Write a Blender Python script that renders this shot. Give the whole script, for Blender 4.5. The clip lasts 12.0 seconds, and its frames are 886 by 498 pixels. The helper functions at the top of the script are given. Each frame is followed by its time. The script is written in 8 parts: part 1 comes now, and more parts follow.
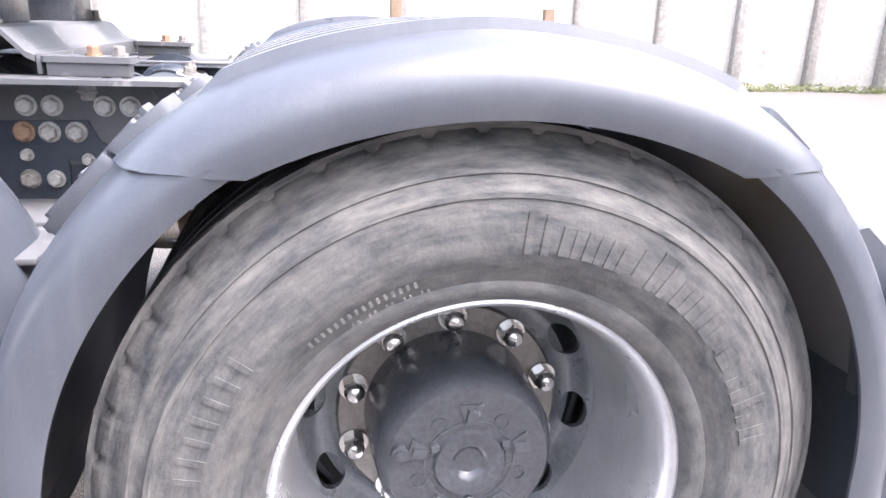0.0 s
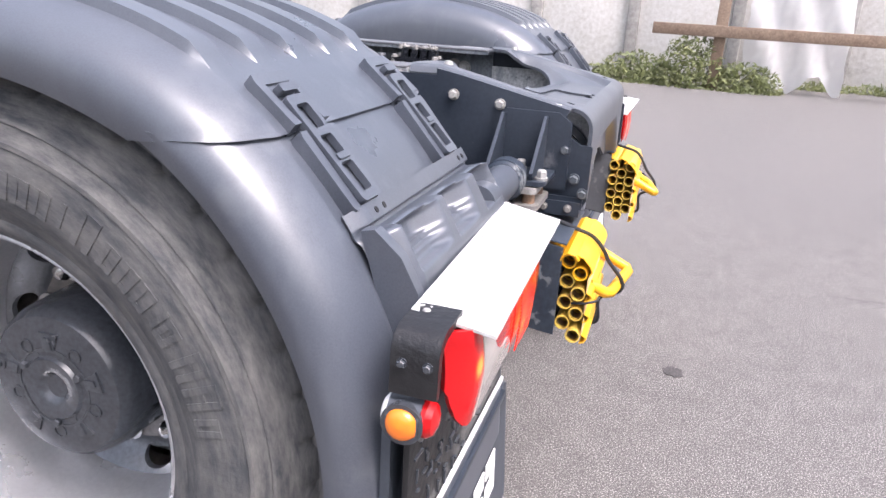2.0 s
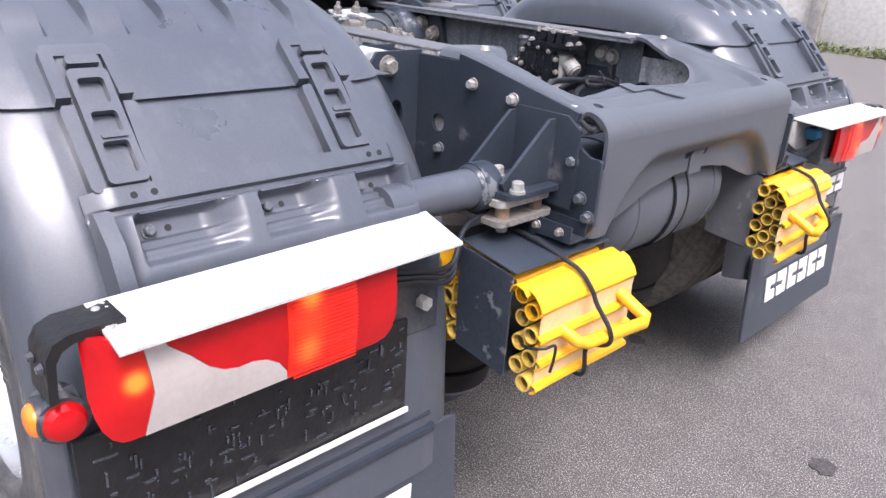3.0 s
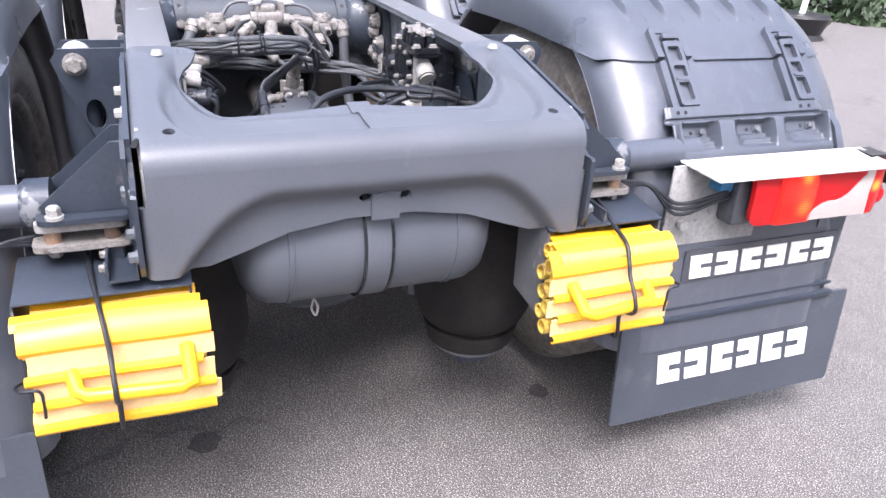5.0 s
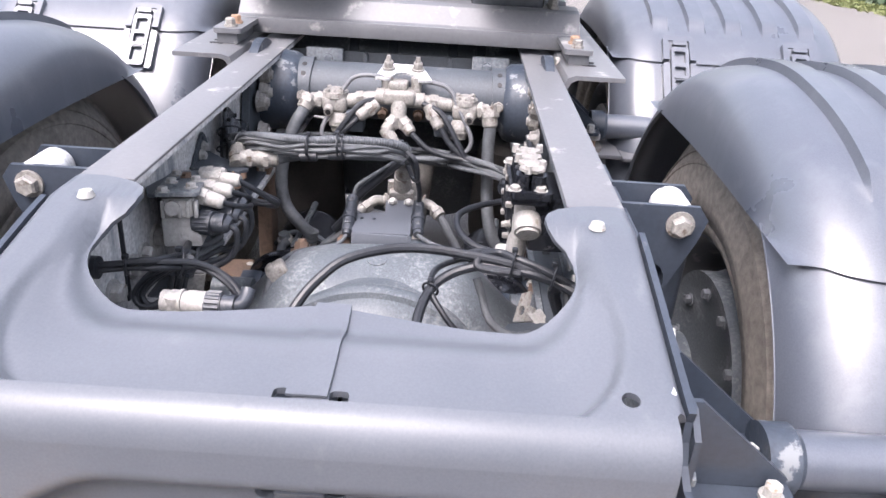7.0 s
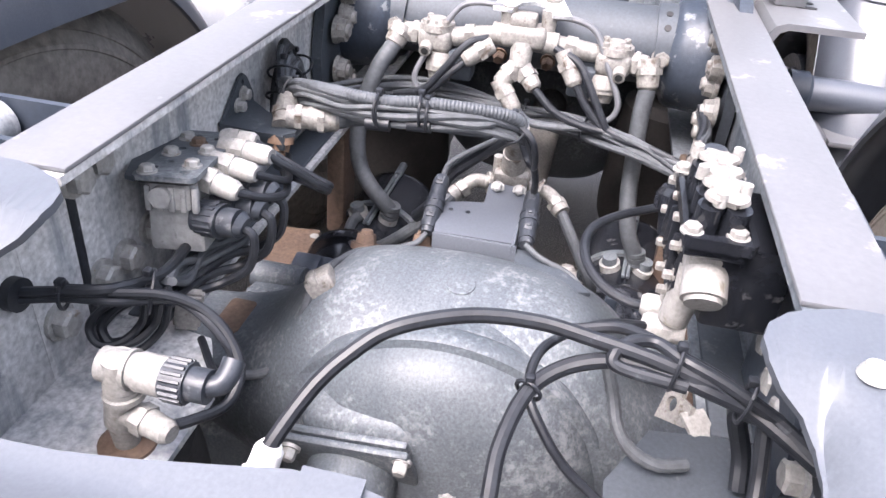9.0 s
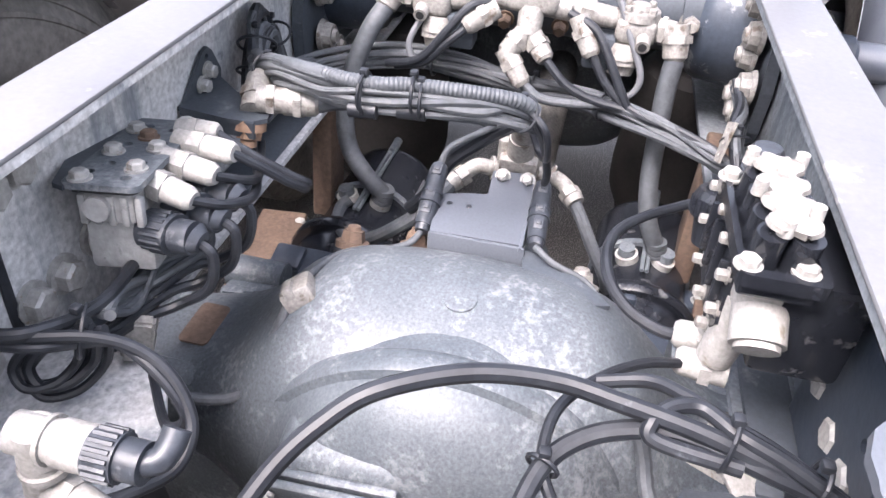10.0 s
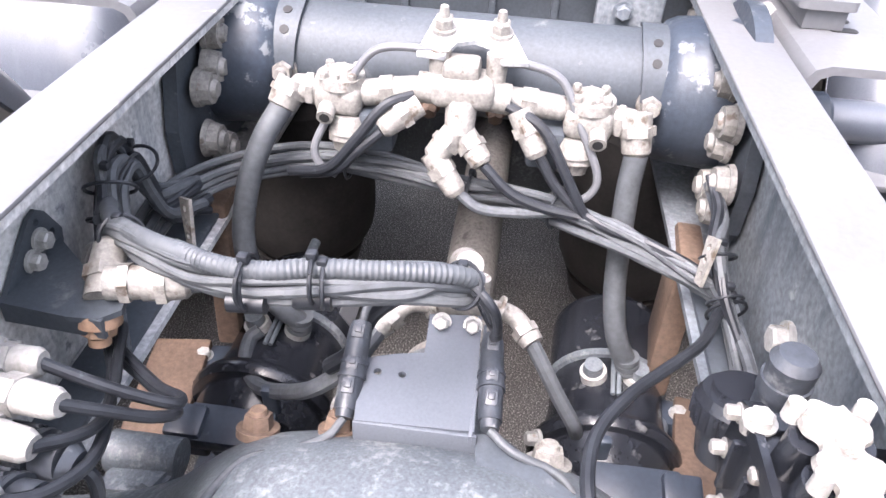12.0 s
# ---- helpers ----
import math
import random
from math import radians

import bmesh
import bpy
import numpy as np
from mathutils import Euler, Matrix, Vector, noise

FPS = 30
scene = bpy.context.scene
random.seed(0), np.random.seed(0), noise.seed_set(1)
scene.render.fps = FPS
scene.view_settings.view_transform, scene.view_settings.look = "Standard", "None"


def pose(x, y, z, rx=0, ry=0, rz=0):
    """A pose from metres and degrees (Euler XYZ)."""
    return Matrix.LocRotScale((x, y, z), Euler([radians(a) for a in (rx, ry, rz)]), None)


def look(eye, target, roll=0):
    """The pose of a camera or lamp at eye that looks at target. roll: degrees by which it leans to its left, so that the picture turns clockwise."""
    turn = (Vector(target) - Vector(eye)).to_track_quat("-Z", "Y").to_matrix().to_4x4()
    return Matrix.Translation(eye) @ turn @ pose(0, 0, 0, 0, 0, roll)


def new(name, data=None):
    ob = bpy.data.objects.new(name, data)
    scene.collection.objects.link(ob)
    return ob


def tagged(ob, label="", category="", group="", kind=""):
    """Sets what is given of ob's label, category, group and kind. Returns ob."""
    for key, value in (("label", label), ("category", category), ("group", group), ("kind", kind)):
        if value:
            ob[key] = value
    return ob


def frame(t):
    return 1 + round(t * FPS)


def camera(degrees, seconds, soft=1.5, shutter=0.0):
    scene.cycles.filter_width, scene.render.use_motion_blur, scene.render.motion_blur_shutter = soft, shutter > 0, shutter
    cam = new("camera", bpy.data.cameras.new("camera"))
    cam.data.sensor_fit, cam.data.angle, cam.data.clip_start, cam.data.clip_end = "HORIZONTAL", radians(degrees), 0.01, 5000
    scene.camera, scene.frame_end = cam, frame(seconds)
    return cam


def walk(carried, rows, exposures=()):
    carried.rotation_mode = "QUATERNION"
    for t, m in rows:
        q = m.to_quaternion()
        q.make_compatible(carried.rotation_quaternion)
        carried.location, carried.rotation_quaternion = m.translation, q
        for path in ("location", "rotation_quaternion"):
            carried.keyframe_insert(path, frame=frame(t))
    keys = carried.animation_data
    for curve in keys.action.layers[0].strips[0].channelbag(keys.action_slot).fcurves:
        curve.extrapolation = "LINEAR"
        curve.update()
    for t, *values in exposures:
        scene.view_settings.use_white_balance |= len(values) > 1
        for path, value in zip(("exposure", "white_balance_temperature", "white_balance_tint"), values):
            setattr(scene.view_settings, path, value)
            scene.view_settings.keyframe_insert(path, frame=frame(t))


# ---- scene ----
cam = camera(62.4, 12.0)
PATH = [
    (0, (-0.217, -2.022, 1.133), (0.159, -0.15, 0.538), 2.1),
    (0.5, (0.027, -2.089, 1.143), (0.186, -0.19, 0.538), 2.1),
    (1, (0.325, -2.143, 1.159), (0.343, -0.24, 0.543), 2.1),
    (1.5, (0.621, -2.052, 1.134), (0.45, -0.161, 0.507), 2.5),
    (2, (0.899, -1.912, 1.139), (0.349, -0.104, 0.485), 3.4),
    (2.5, (1.173, -1.713, 1.16), (0.094, -0.181, 0.46), 3.1),
    (3, (1.405, -1.409, 1.17), (0.093, -0.1, 0.417), 3.5),
    (3.5, (1.536, -1.168, 1.179), (0.127, 0.011, 0.388), 3.8),
    (3.7, (1.59, -1.062, 1.176), (0.137, 0.055, 0.376), 4.0),
    (5.3, (1.829, -0.243, 1.308), (0.138, 0.368, 0.432), 3.7),
    (5.5, (1.817, -0.191, 1.321), (0.105, 0.357, 0.445), 4.1),
    (6, (1.646, -0.021, 1.339), (-0.127, 0.224, 0.445), 4.3),
    (6.5, (1.473, 0.086, 1.375), (-0.313, 0.164, 0.478), 3.7),
    (7, (1.266, 0.139, 1.379), (-0.526, 0.128, 0.491), 3.5),
    (7.2, (1.164, 0.162, 1.393), (-0.631, 0.117, 0.511), 3.6),
    (8.8, (0.824, 0.116, 1.304), (-0.851, -0.185, 0.254), 4.5),
    (9, (0.804, 0.119, 1.298), (-0.843, -0.179, 0.202), 4.6),
    (9.5, (0.759, 0.108, 1.285), (-0.836, -0.181, 0.114), 4.6),
    (10, (0.655, 0.093, 1.278), (-0.915, -0.186, 0.07), 4.7),
    (10.5, (0.516, 0.058, 1.285), (-1.04, -0.21, 0.058), 4.4),
    (11, (0.408, 0.049, 1.318), (-1.144, -0.192, 0.08), 4.1),
    (11.5, (0.359, 0.041, 1.316), (-1.202, -0.15, 0.08), 3.7),
    (12, (0.378, 0.057, 1.312), (-1.206, -0.069, 0.098), 3.6),
]
walk(cam, [(t, look(eye, target, roll)) for t, eye, target, roll in PATH],
     [(t, stops, kelvin, 21) for t, stops, kelvin in ((0.0, 2.55, 6120), (1.0, 2.06, 6090), (1.5, 1.86, 6060), (2.0, 1.52, 6040), (2.5, 1.32, 6000), (3.0, 1.25, 5940), (3.5, 1.42, 5880),
      (5.3, 1.82, 5850), (6.3, 1.76, 5850), (7.2, 1.98, 6150), (9.0, 2.28, 6140), (12.0, 2.62, 6150))])


# ---- sky, sun, exposure ----
SUN_EL, SUN_AZ = radians(60), radians(118)
world = bpy.data.worlds.new("sky")
scene.world = world
world.use_nodes = True
wn, wl = world.node_tree.nodes, world.node_tree.links
wn.clear()
sky = wn.new("ShaderNodeTexSky")
sky.sky_type, sky.sun_disc = "NISHITA", False
sky.sun_elevation, sky.sun_rotation = SUN_EL, SUN_AZ
sky.dust_density, sky.air_density = 8.0, 2.0
bw = wn.new("ShaderNodeHueSaturation")
bw.inputs["Saturation"].default_value = 0.55
bg, wo = wn.new("ShaderNodeBackground"), wn.new("ShaderNodeOutputWorld")
bg.inputs["Strength"].default_value = 0.13
wl.new(sky.outputs[0], bw.inputs["Color"])
wl.new(bw.outputs[0], bg.inputs["Color"])
wl.new(bg.outputs[0], wo.inputs["Surface"])
sun = new("sun", bpy.data.lights.new("sun", "SUN"))
sun.data.energy, sun.data.angle, sun.data.color = 1.0, radians(24), (1.0, 0.97, 0.93)
sun.matrix_world = look((0, 0, 30), (0 - 30 * math.sin(SUN_AZ) / math.tan(SUN_EL), 0 - 30 * math.cos(SUN_AZ) / math.tan(SUN_EL), 0))


# ---- materials ----
def material(name, base, rough=0.6, metal=0.0, second=None, scale=8.0, spread=0.5, fine=120.0, grain=0.12,
             bump=0.15, bump_scale=90.0, per_piece=0.0, coat=0.0, stain=None, stain_scale=3.0, stain_at=0.6, stain_width=0.08, sheen=0.5, speckle=None, cluster=0.5, streak=None):
    """Base colour with broad patches towards a second colour, fine grain, optional sharp-edged stains, and fine relief."""
    m = bpy.data.materials.new(name)
    m.use_nodes = True
    nt = m.node_tree
    n, l = nt.nodes, nt.links
    b = n["Principled BSDF"]
    tc = n.new("ShaderNodeTexCoord")
    def noise_tex(sc, detail=6.0, r=0.6):
        t = n.new("ShaderNodeTexNoise")
        t.inputs["Scale"].default_value, t.inputs["Detail"].default_value, t.inputs["Roughness"].default_value = sc, detail, r
        l.new(tc.outputs["Object"], t.inputs["Vector"])
        return t
    def mix(fac, a, c, mode="MIX"):
        x = n.new("ShaderNodeMix")
        x.data_type, x.blend_type = "RGBA", mode
        for sock, v in ((x.inputs[0], fac), (x.inputs[6], a), (x.inputs[7], c)):
            if isinstance(v, (int, float)):
                sock.default_value = v
            elif isinstance(v, tuple):
                sock.default_value = (*v, 1)
            else:
                l.new(v, sock)
        return x.outputs[2]
    def ramp(src, lo, hi):
        r = n.new("ShaderNodeMapRange")
        r.inputs[1].default_value, r.inputs[2].default_value = lo, hi
        l.new(src, r.inputs[0])
        return r.outputs[0]
    broad = noise_tex(scale)
    col = mix(ramp(broad.outputs[0], 0.5 - spread / 2, 0.5 + spread / 2), base, second or tuple(c * 0.75 for c in base))
    small = noise_tex(fine, 3.0)
    gr = mix(1.0, (0, 0, 0), ramp(small.outputs[0], 0.25, 0.75))
    col = mix(grain, col, gr, "OVERLAY")
    if stain:
        st = noise_tex(stain_scale, 9.0, 0.65)
        drift = n.new("ShaderNodeMath")
        drift.operation = "MULTIPLY_ADD"
        drift.inputs[1].default_value, drift.inputs[2].default_value = cluster, -0.5 * cluster
        l.new(noise_tex(scale * 1.7 + 0.3, 3.0).outputs[0], drift.inputs[0])
        both = n.new("ShaderNodeMath")
        both.operation = "ADD"
        l.new(st.outputs[0], both.inputs[0])
        l.new(drift.outputs[0], both.inputs[1])
        col = mix(ramp(both.outputs[0], stain_at, stain_at + stain_width), col, stain)
    if speckle:
        sp = noise_tex(250, 2.5)
        col = mix(ramp(sp.outputs[0], 0.56, 0.61), col, speckle)
        dk = noise_tex(200, 2.5)
        col = mix(ramp(dk.outputs[0], 0.56, 0.62), col, tuple(c * 0.14 for c in speckle))
    if streak:
        mp = n.new("ShaderNodeMapping")
        mp.inputs["Scale"].default_value = (1, 1, 0.13)
        l.new(tc.outputs["Object"], mp.inputs["Vector"])
        sk = noise_tex(26, 6.0, 0.65)
        l.new(mp.outputs[0], sk.inputs["Vector"])
        col = mix(ramp(sk.outputs[0], 0.50, 0.72), col, streak)
    if per_piece:
        info = n.new("ShaderNodeObjectInfo")
        col = mix(per_piece, col, mix(1.0, (0, 0, 0), info.outputs["Random"]), "OVERLAY")
    l.new(col, b.inputs["Base Color"])
    rr = n.new("ShaderNodeMapRange")
    rr.inputs[3].default_value, rr.inputs[4].default_value = max(0.02, rough - 0.12), min(1, rough + 0.12)
    l.new(broad.outputs[0], rr.inputs[0])
    l.new(rr.outputs[0], b.inputs["Roughness"])
    b.inputs["Metallic"].default_value = metal
    b.inputs["Specular IOR Level"].default_value = sheen
    b.inputs["Coat Weight"].default_value = coat
    if bump:
        bt = noise_tex(bump_scale, 4.0)
        bn = n.new("ShaderNodeBump")
        bn.inputs["Strength"].default_value, bn.inputs["Distance"].default_value = bump, 0.004
        l.new(bt.outputs[0], bn.inputs["Height"])
        l.new(bn.outputs[0], b.inputs["Normal"])
    return m


M = {}
M["guard"] = material("grey_moulded_plastic", (0.052, 0.061, 0.079), 0.31, second=(0.080, 0.089, 0.107), scale=3, fine=420, grain=0.18, bump=0.20, bump_scale=5, stain=(0.124, 0.132, 0.146), stain_scale=9, stain_at=0.60, stain_width=0.25, sheen=0.85, streak=(0.084, 0.094, 0.112))
M["steel"] = material("grey_painted_steel", (0.074, 0.083, 0.098), 0.36, second=(0.100, 0.109, 0.125), scale=4, fine=300, grain=0.10, bump=0.25, bump_scale=6, sheen=0.38, stain=(0.145, 0.153, 0.165), stain_scale=12, stain_at=0.64, stain_width=0.25)
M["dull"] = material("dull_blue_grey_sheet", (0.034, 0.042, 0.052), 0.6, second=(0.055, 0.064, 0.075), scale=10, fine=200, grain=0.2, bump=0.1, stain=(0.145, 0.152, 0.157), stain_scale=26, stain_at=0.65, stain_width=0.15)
M["dark_steel"] = material("dark_painted_steel", (0.021, 0.028, 0.040), 0.36, second=(0.040, 0.049, 0.064), scale=6, grain=0.15, bump=0.08, stain=(0.10, 0.106, 0.118), stain_scale=14, stain_at=0.66, stain_width=0.08, sheen=0.4)
M["dusty"] = material("dusty_grey_cast_iron", (0.054, 0.065, 0.076), 0.5, second=(0.108, 0.121, 0.132), scale=6, fine=260, grain=0.35, bump=0.22, bump_scale=120, stain=(0.185, 0.197, 0.205), stain_scale=110, stain_at=0.55, stain_width=0.20, cluster=0.9)
# dirt and streaks over a base lightened for light the near web lacks
M["web"] = material("lit_dirty_frame_web", (0.37, 0.38, 0.385), 0.5, second=(0.58, 0.575, 0.56), scale=5, fine=130, grain=0.4, bump=0.2, stain=(0.09, 0.10, 0.115), stain_scale=30, stain_at=0.62, stain_width=0.10, streak=(0.17, 0.19, 0.21))
M["dustycable"] = material("dust_coated_cable", (0.046, 0.051, 0.057), 0.6, second=(0.098, 0.105, 0.111), scale=25, grain=0.2, bump=0.1)
# darker, bluer copy for the far rail: the sides' light difference is coloured in
M["farweb"] = material("dim_dirty_blue_frame_web", (0.095, 0.113, 0.134), 0.5, second=(0.19, 0.205, 0.217), scale=5, fine=130, grain=0.4, bump=0.2, stain=(0.33, 0.34, 0.345), stain_scale=34, stain_at=0.63, stain_width=0.10, streak=(0.060, 0.074, 0.092))
M["beige"] = material("overpainted_whitish_fitting", (0.145, 0.137, 0.125), 0.5, second=(0.24, 0.231, 0.216), scale=34, fine=200, grain=0.35, bump=0.2, stain=(0.085, 0.066, 0.050), stain_scale=45, stain_at=0.58, stain_width=0.10)
M["bolt"] = material("whitish_bolt_head", (0.27, 0.27, 0.258), 0.5, metal=0.2, second=(0.38, 0.374, 0.355), scale=60, grain=0.2, stain=(0.215, 0.155, 0.103), stain_scale=45, stain_at=0.62, stain_width=0.1)
M["rust"] = material("rusty_brown_steel", (0.080, 0.054, 0.039), 0.85, second=(0.14, 0.093, 0.065), scale=20, grain=0.3, bump=0.4)
M["rim"] = material("silver_rim_paint", (0.66, 0.67, 0.69), 0.30, metal=0.65, second=(0.52, 0.53, 0.55), scale=9, grain=0.1, bump=0.03)
M["disc"] = material("grey_wheel_disc", (0.20, 0.21, 0.225), 0.30, metal=0.5, second=(0.14, 0.15, 0.162), scale=14, grain=0.2, bump=0.08, sheen=0.5)
M["hub"] = material("black_hub_casting", (0.040, 0.045, 0.053), 0.22, second=(0.062, 0.068, 0.078), scale=10, grain=0.2, bump=0.08, bump_scale=200, sheen=0.8)
M["nutring"] = material("dull_tan_flange", (0.24, 0.225, 0.21), 0.4, metal=0.6, second=(0.16, 0.152, 0.145), scale=20, grain=0.2)
M["chrome"] = material("bright_wheel_nut", (0.50, 0.49, 0.475), 0.16, metal=1.0, second=(0.55, 0.54, 0.52), scale=40, bump=0.02)
M["black"] = material("black_rubber_hose", (0.009, 0.010, 0.013), 0.42, second=(0.021, 0.024, 0.029), scale=30, grain=0.2, bump=0.08, stain=(0.085, 0.092, 0.102), stain_scale=24, stain_at=0.67, stain_width=0.12, sheen=0.38)
M["dustyhose"] = material("dusty_grey_hose", (0.038, 0.043, 0.050), 0.6, second=(0.080, 0.087, 0.094), scale=25, grain=0.25, bump=0.1, stain=(0.022, 0.025, 0.029), stain_scale=18, stain_at=0.57, stain_width=0.15)
M["whitish"] = material("chalky_painted_top", (0.221, 0.221, 0.217), 0.6, second=(0.344, 0.344, 0.336), scale=40, grain=0.2, bump=0.3, stain=(0.164, 0.164, 0.164), stain_scale=60, stain_at=0.6, stain_width=0.1)
M["bag"] = material("black_air_bellows", (0.008, 0.008, 0.008), 0.75, second=(0.034, 0.031, 0.029), scale=9, grain=0.2, bump=0.1, sheen=0.2)
M["yellow"] = material("yellow_enamel", (0.78, 0.385, 0.006), 0.38, second=(0.82, 0.46, 0.014), scale=12, grain=0.08, bump=0.05, stain=(0.42, 0.30, 0.12), stain_scale=16, stain_at=0.68, stain_width=0.15)
M["paleyellow"] = material("worn_pale_yellow_face", (0.74, 0.48, 0.22), 0.5, second=(0.78, 0.55, 0.27), scale=14, grain=0.1, bump=0.05, stain=(0.5, 0.33, 0.2), stain_scale=12, stain_at=0.66, stain_width=0.15)
M["wire"] = material("brown_tube_bore", (0.20, 0.12, 0.06), 0.7, second=(0.30, 0.2, 0.1), scale=20)
M["white"] = material("white_paint", (0.80, 0.80, 0.79), 0.45, second=(0.74, 0.74, 0.72), scale=14, grain=0.08, bump=0.05, stain=(0.5, 0.5, 0.5), stain_scale=20, stain_at=0.72, stain_width=0.1)
M["cover"] = material("scuffed_white_paint", (0.558, 0.558, 0.544), 0.5, second=(0.477, 0.477, 0.459), scale=11, grain=0.2, bump=0.1, stain=(0.297, 0.288, 0.270), stain_scale=34, stain_at=0.64, stain_width=0.08)
M["red"] = material("red_lamp_lens", (0.52, 0.008, 0.009), 0.10, second=(0.36, 0.005, 0.007), scale=9, grain=0.05, bump=0.06, bump_scale=300, coat=0.08, sheen=0.35)
M["bright_red"] = material("bright_red_lens", (0.68, 0.014, 0.008), 0.10, second=(0.72, 0.025, 0.01), scale=16, grain=0.0, bump=0.08, bump_scale=260, coat=0.3)
M["amber"] = material("amber_lamp_lens", (0.95, 0.26, 0.012), 0.10, second=(0.95, 0.18, 0.012), scale=20, grain=0.0, bump=0.08, bump_scale=260, coat=0.7)
M["clear"] = material("milky_clear_lens", (0.50, 0.46, 0.43), 0.15, second=(0.43, 0.385, 0.355), scale=10, grain=0.05, bump=0.05, coat=0.5)
M["board"] = material("black_ribbed_board", (0.006, 0.006, 0.007), 0.38, second=(0.016, 0.016, 0.017), scale=30, bump=0.5, bump_scale=60, stain=(0.14, 0.15, 0.155), stain_scale=70, stain_at=0.72, stain_width=0.04)
M["flap"] = material("dark_rubber_flap", (0.04, 0.048, 0.062), 0.5, second=(0.065, 0.075, 0.09), scale=5, grain=0.1, bump=0.1, stain=(0.12, 0.13, 0.145), stain_scale=6, stain_at=0.6, stain_width=0.3)
M["rail"] = material("light_grey_rail_paint", (0.095, 0.099, 0.107), 0.42, second=(0.125, 0.128, 0.136), scale=8, grain=0.08, bump=0.05, stain=(0.319, 0.312, 0.304), stain_scale=14, stain_at=0.66, stain_width=0.15)
M["asphalt"] = material("worn_grey_asphalt", (0.086, 0.081, 0.077), 0.9, second=(0.118, 0.110, 0.104), scale=0.5, fine=260, grain=1.0, bump=0.22, bump_scale=260, stain=(0.083, 0.079, 0.076), stain_scale=2.6, stain_at=0.73, stain_width=0.05, speckle=(0.38, 0.365, 0.345))
M["wall"] = material("whitewashed_concrete", (0.62, 0.605, 0.57), 0.9, second=(0.71, 0.695, 0.66), scale=0.7, fine=14, grain=0.3, bump=0.3, bump_scale=9, stain=(0.34, 0.32, 0.29), stain_scale=1.1, stain_at=0.60, stain_width=0.15)
M["post"] = material("stained_concrete_post", (0.30, 0.285, 0.265), 0.9, second=(0.42, 0.41, 0.39), scale=1.2, fine=14, grain=0.3, bump=0.3, bump_scale=9)
M["blue"] = material("blue_plastic_plug", (0.03, 0.16, 0.32), 0.4, second=(0.04, 0.2, 0.38), scale=20)
M["hedge"] = material("dark_hedge_leaves", (0.022, 0.045, 0.018), 0.6, second=(0.045, 0.075, 0.03), scale=3, grain=0.2)
M["oldyellow"] = material("dirty_yellow_tube", (0.60, 0.40, 0.06), 0.5, second=(0.70, 0.50, 0.10), scale=20, grain=0.15, bump=0.1, stain=(0.28, 0.17, 0.07), stain_scale=30, stain_at=0.56, stain_width=0.15)
M["wood"] = material("weathered_brown_wood", (0.17, 0.115, 0.08), 0.8, second=(0.24, 0.18, 0.13), scale=5, fine=40, grain=0.3, bump=0.3)
M["leaf"] = material("green_leaves", (0.075, 0.10, 0.03), 0.6, second=(0.14, 0.15, 0.05), scale=4, per_piece=0.2, grain=0.2)
M["sheet"] = material("white_plastic_sheet", (0.80, 0.80, 0.79), 0.4, second=(0.7, 0.7, 0.7), scale=3, bump=0.4, bump_scale=6)
M["gloss"] = material("glossy_black_enamel", (0.008, 0.009, 0.012), 0.22, second=(0.018, 0.02, 0.025), scale=12, grain=0.2, bump=0.05, stain=(0.12, 0.12, 0.12), stain_scale=30, stain_at=0.64, stain_width=0.1)
M["hubmark"] = material("worn_embossing", (0.048, 0.053, 0.061), 0.24, second=(0.075, 0.081, 0.091), scale=20, grain=0.2, bump=0.1, sheen=0.7)
M["inner_rubber"] = material("beige_dust_on_rubber", (0.115, 0.105, 0.092), 0.9, second=(0.21, 0.192, 0.168), scale=6, fine=60, grain=0.35, bump=0.3, stain=(0.07, 0.062, 0.055), stain_scale=9, stain_at=0.58, stain_width=0.2)
M["oil"] = material("oil_soaked_asphalt", (0.045, 0.042, 0.041), 0.8, second=(0.075, 0.07, 0.068), scale=30, fine=190, grain=0.8, bump=0.7, bump_scale=190)
M["chalk"] = material("chalky_white_overspray", (0.21, 0.203, 0.19), 0.55, second=(0.31, 0.302, 0.287), scale=40, fine=220, grain=0.25, bump=0.3, stain=(0.15, 0.13, 0.105), stain_scale=50, stain_at=0.61, stain_width=0.10)
M["connector"] = material("dusty_black_plastic", (0.020, 0.024, 0.031), 0.45, second=(0.044, 0.050, 0.060), scale=30, grain=0.25, bump=0.15, stain=(0.13, 0.135, 0.14), stain_scale=40, stain_at=0.60, stain_width=0.12)
M["chipped"] = material("chipped_dark_blue_paint", (0.022, 0.030, 0.044), 0.40, second=(0.045, 0.055, 0.070), scale=9, grain=0.2, bump=0.2, stain=(0.15, 0.16, 0.168), stain_scale=40, stain_at=0.61, stain_width=0.07, cluster=0.9, sheen=0.35)
M["orange_rust"] = material("orange_rusted_nut", (0.28, 0.185, 0.125), 0.75, second=(0.22, 0.135, 0.085), scale=40, grain=0.3, bump=0.3)
M["dustyshaft"] = material("brown_dusted_shaft", (0.135, 0.125, 0.115), 0.7, second=(0.20, 0.19, 0.175), scale=10, fine=160, grain=0.4, bump=0.3, stain=(0.07, 0.065, 0.06), stain_scale=26, stain_at=0.62, stain_width=0.1)
M["void"] = material("dark_recess", (0.012, 0.012, 0.013), 0.7)



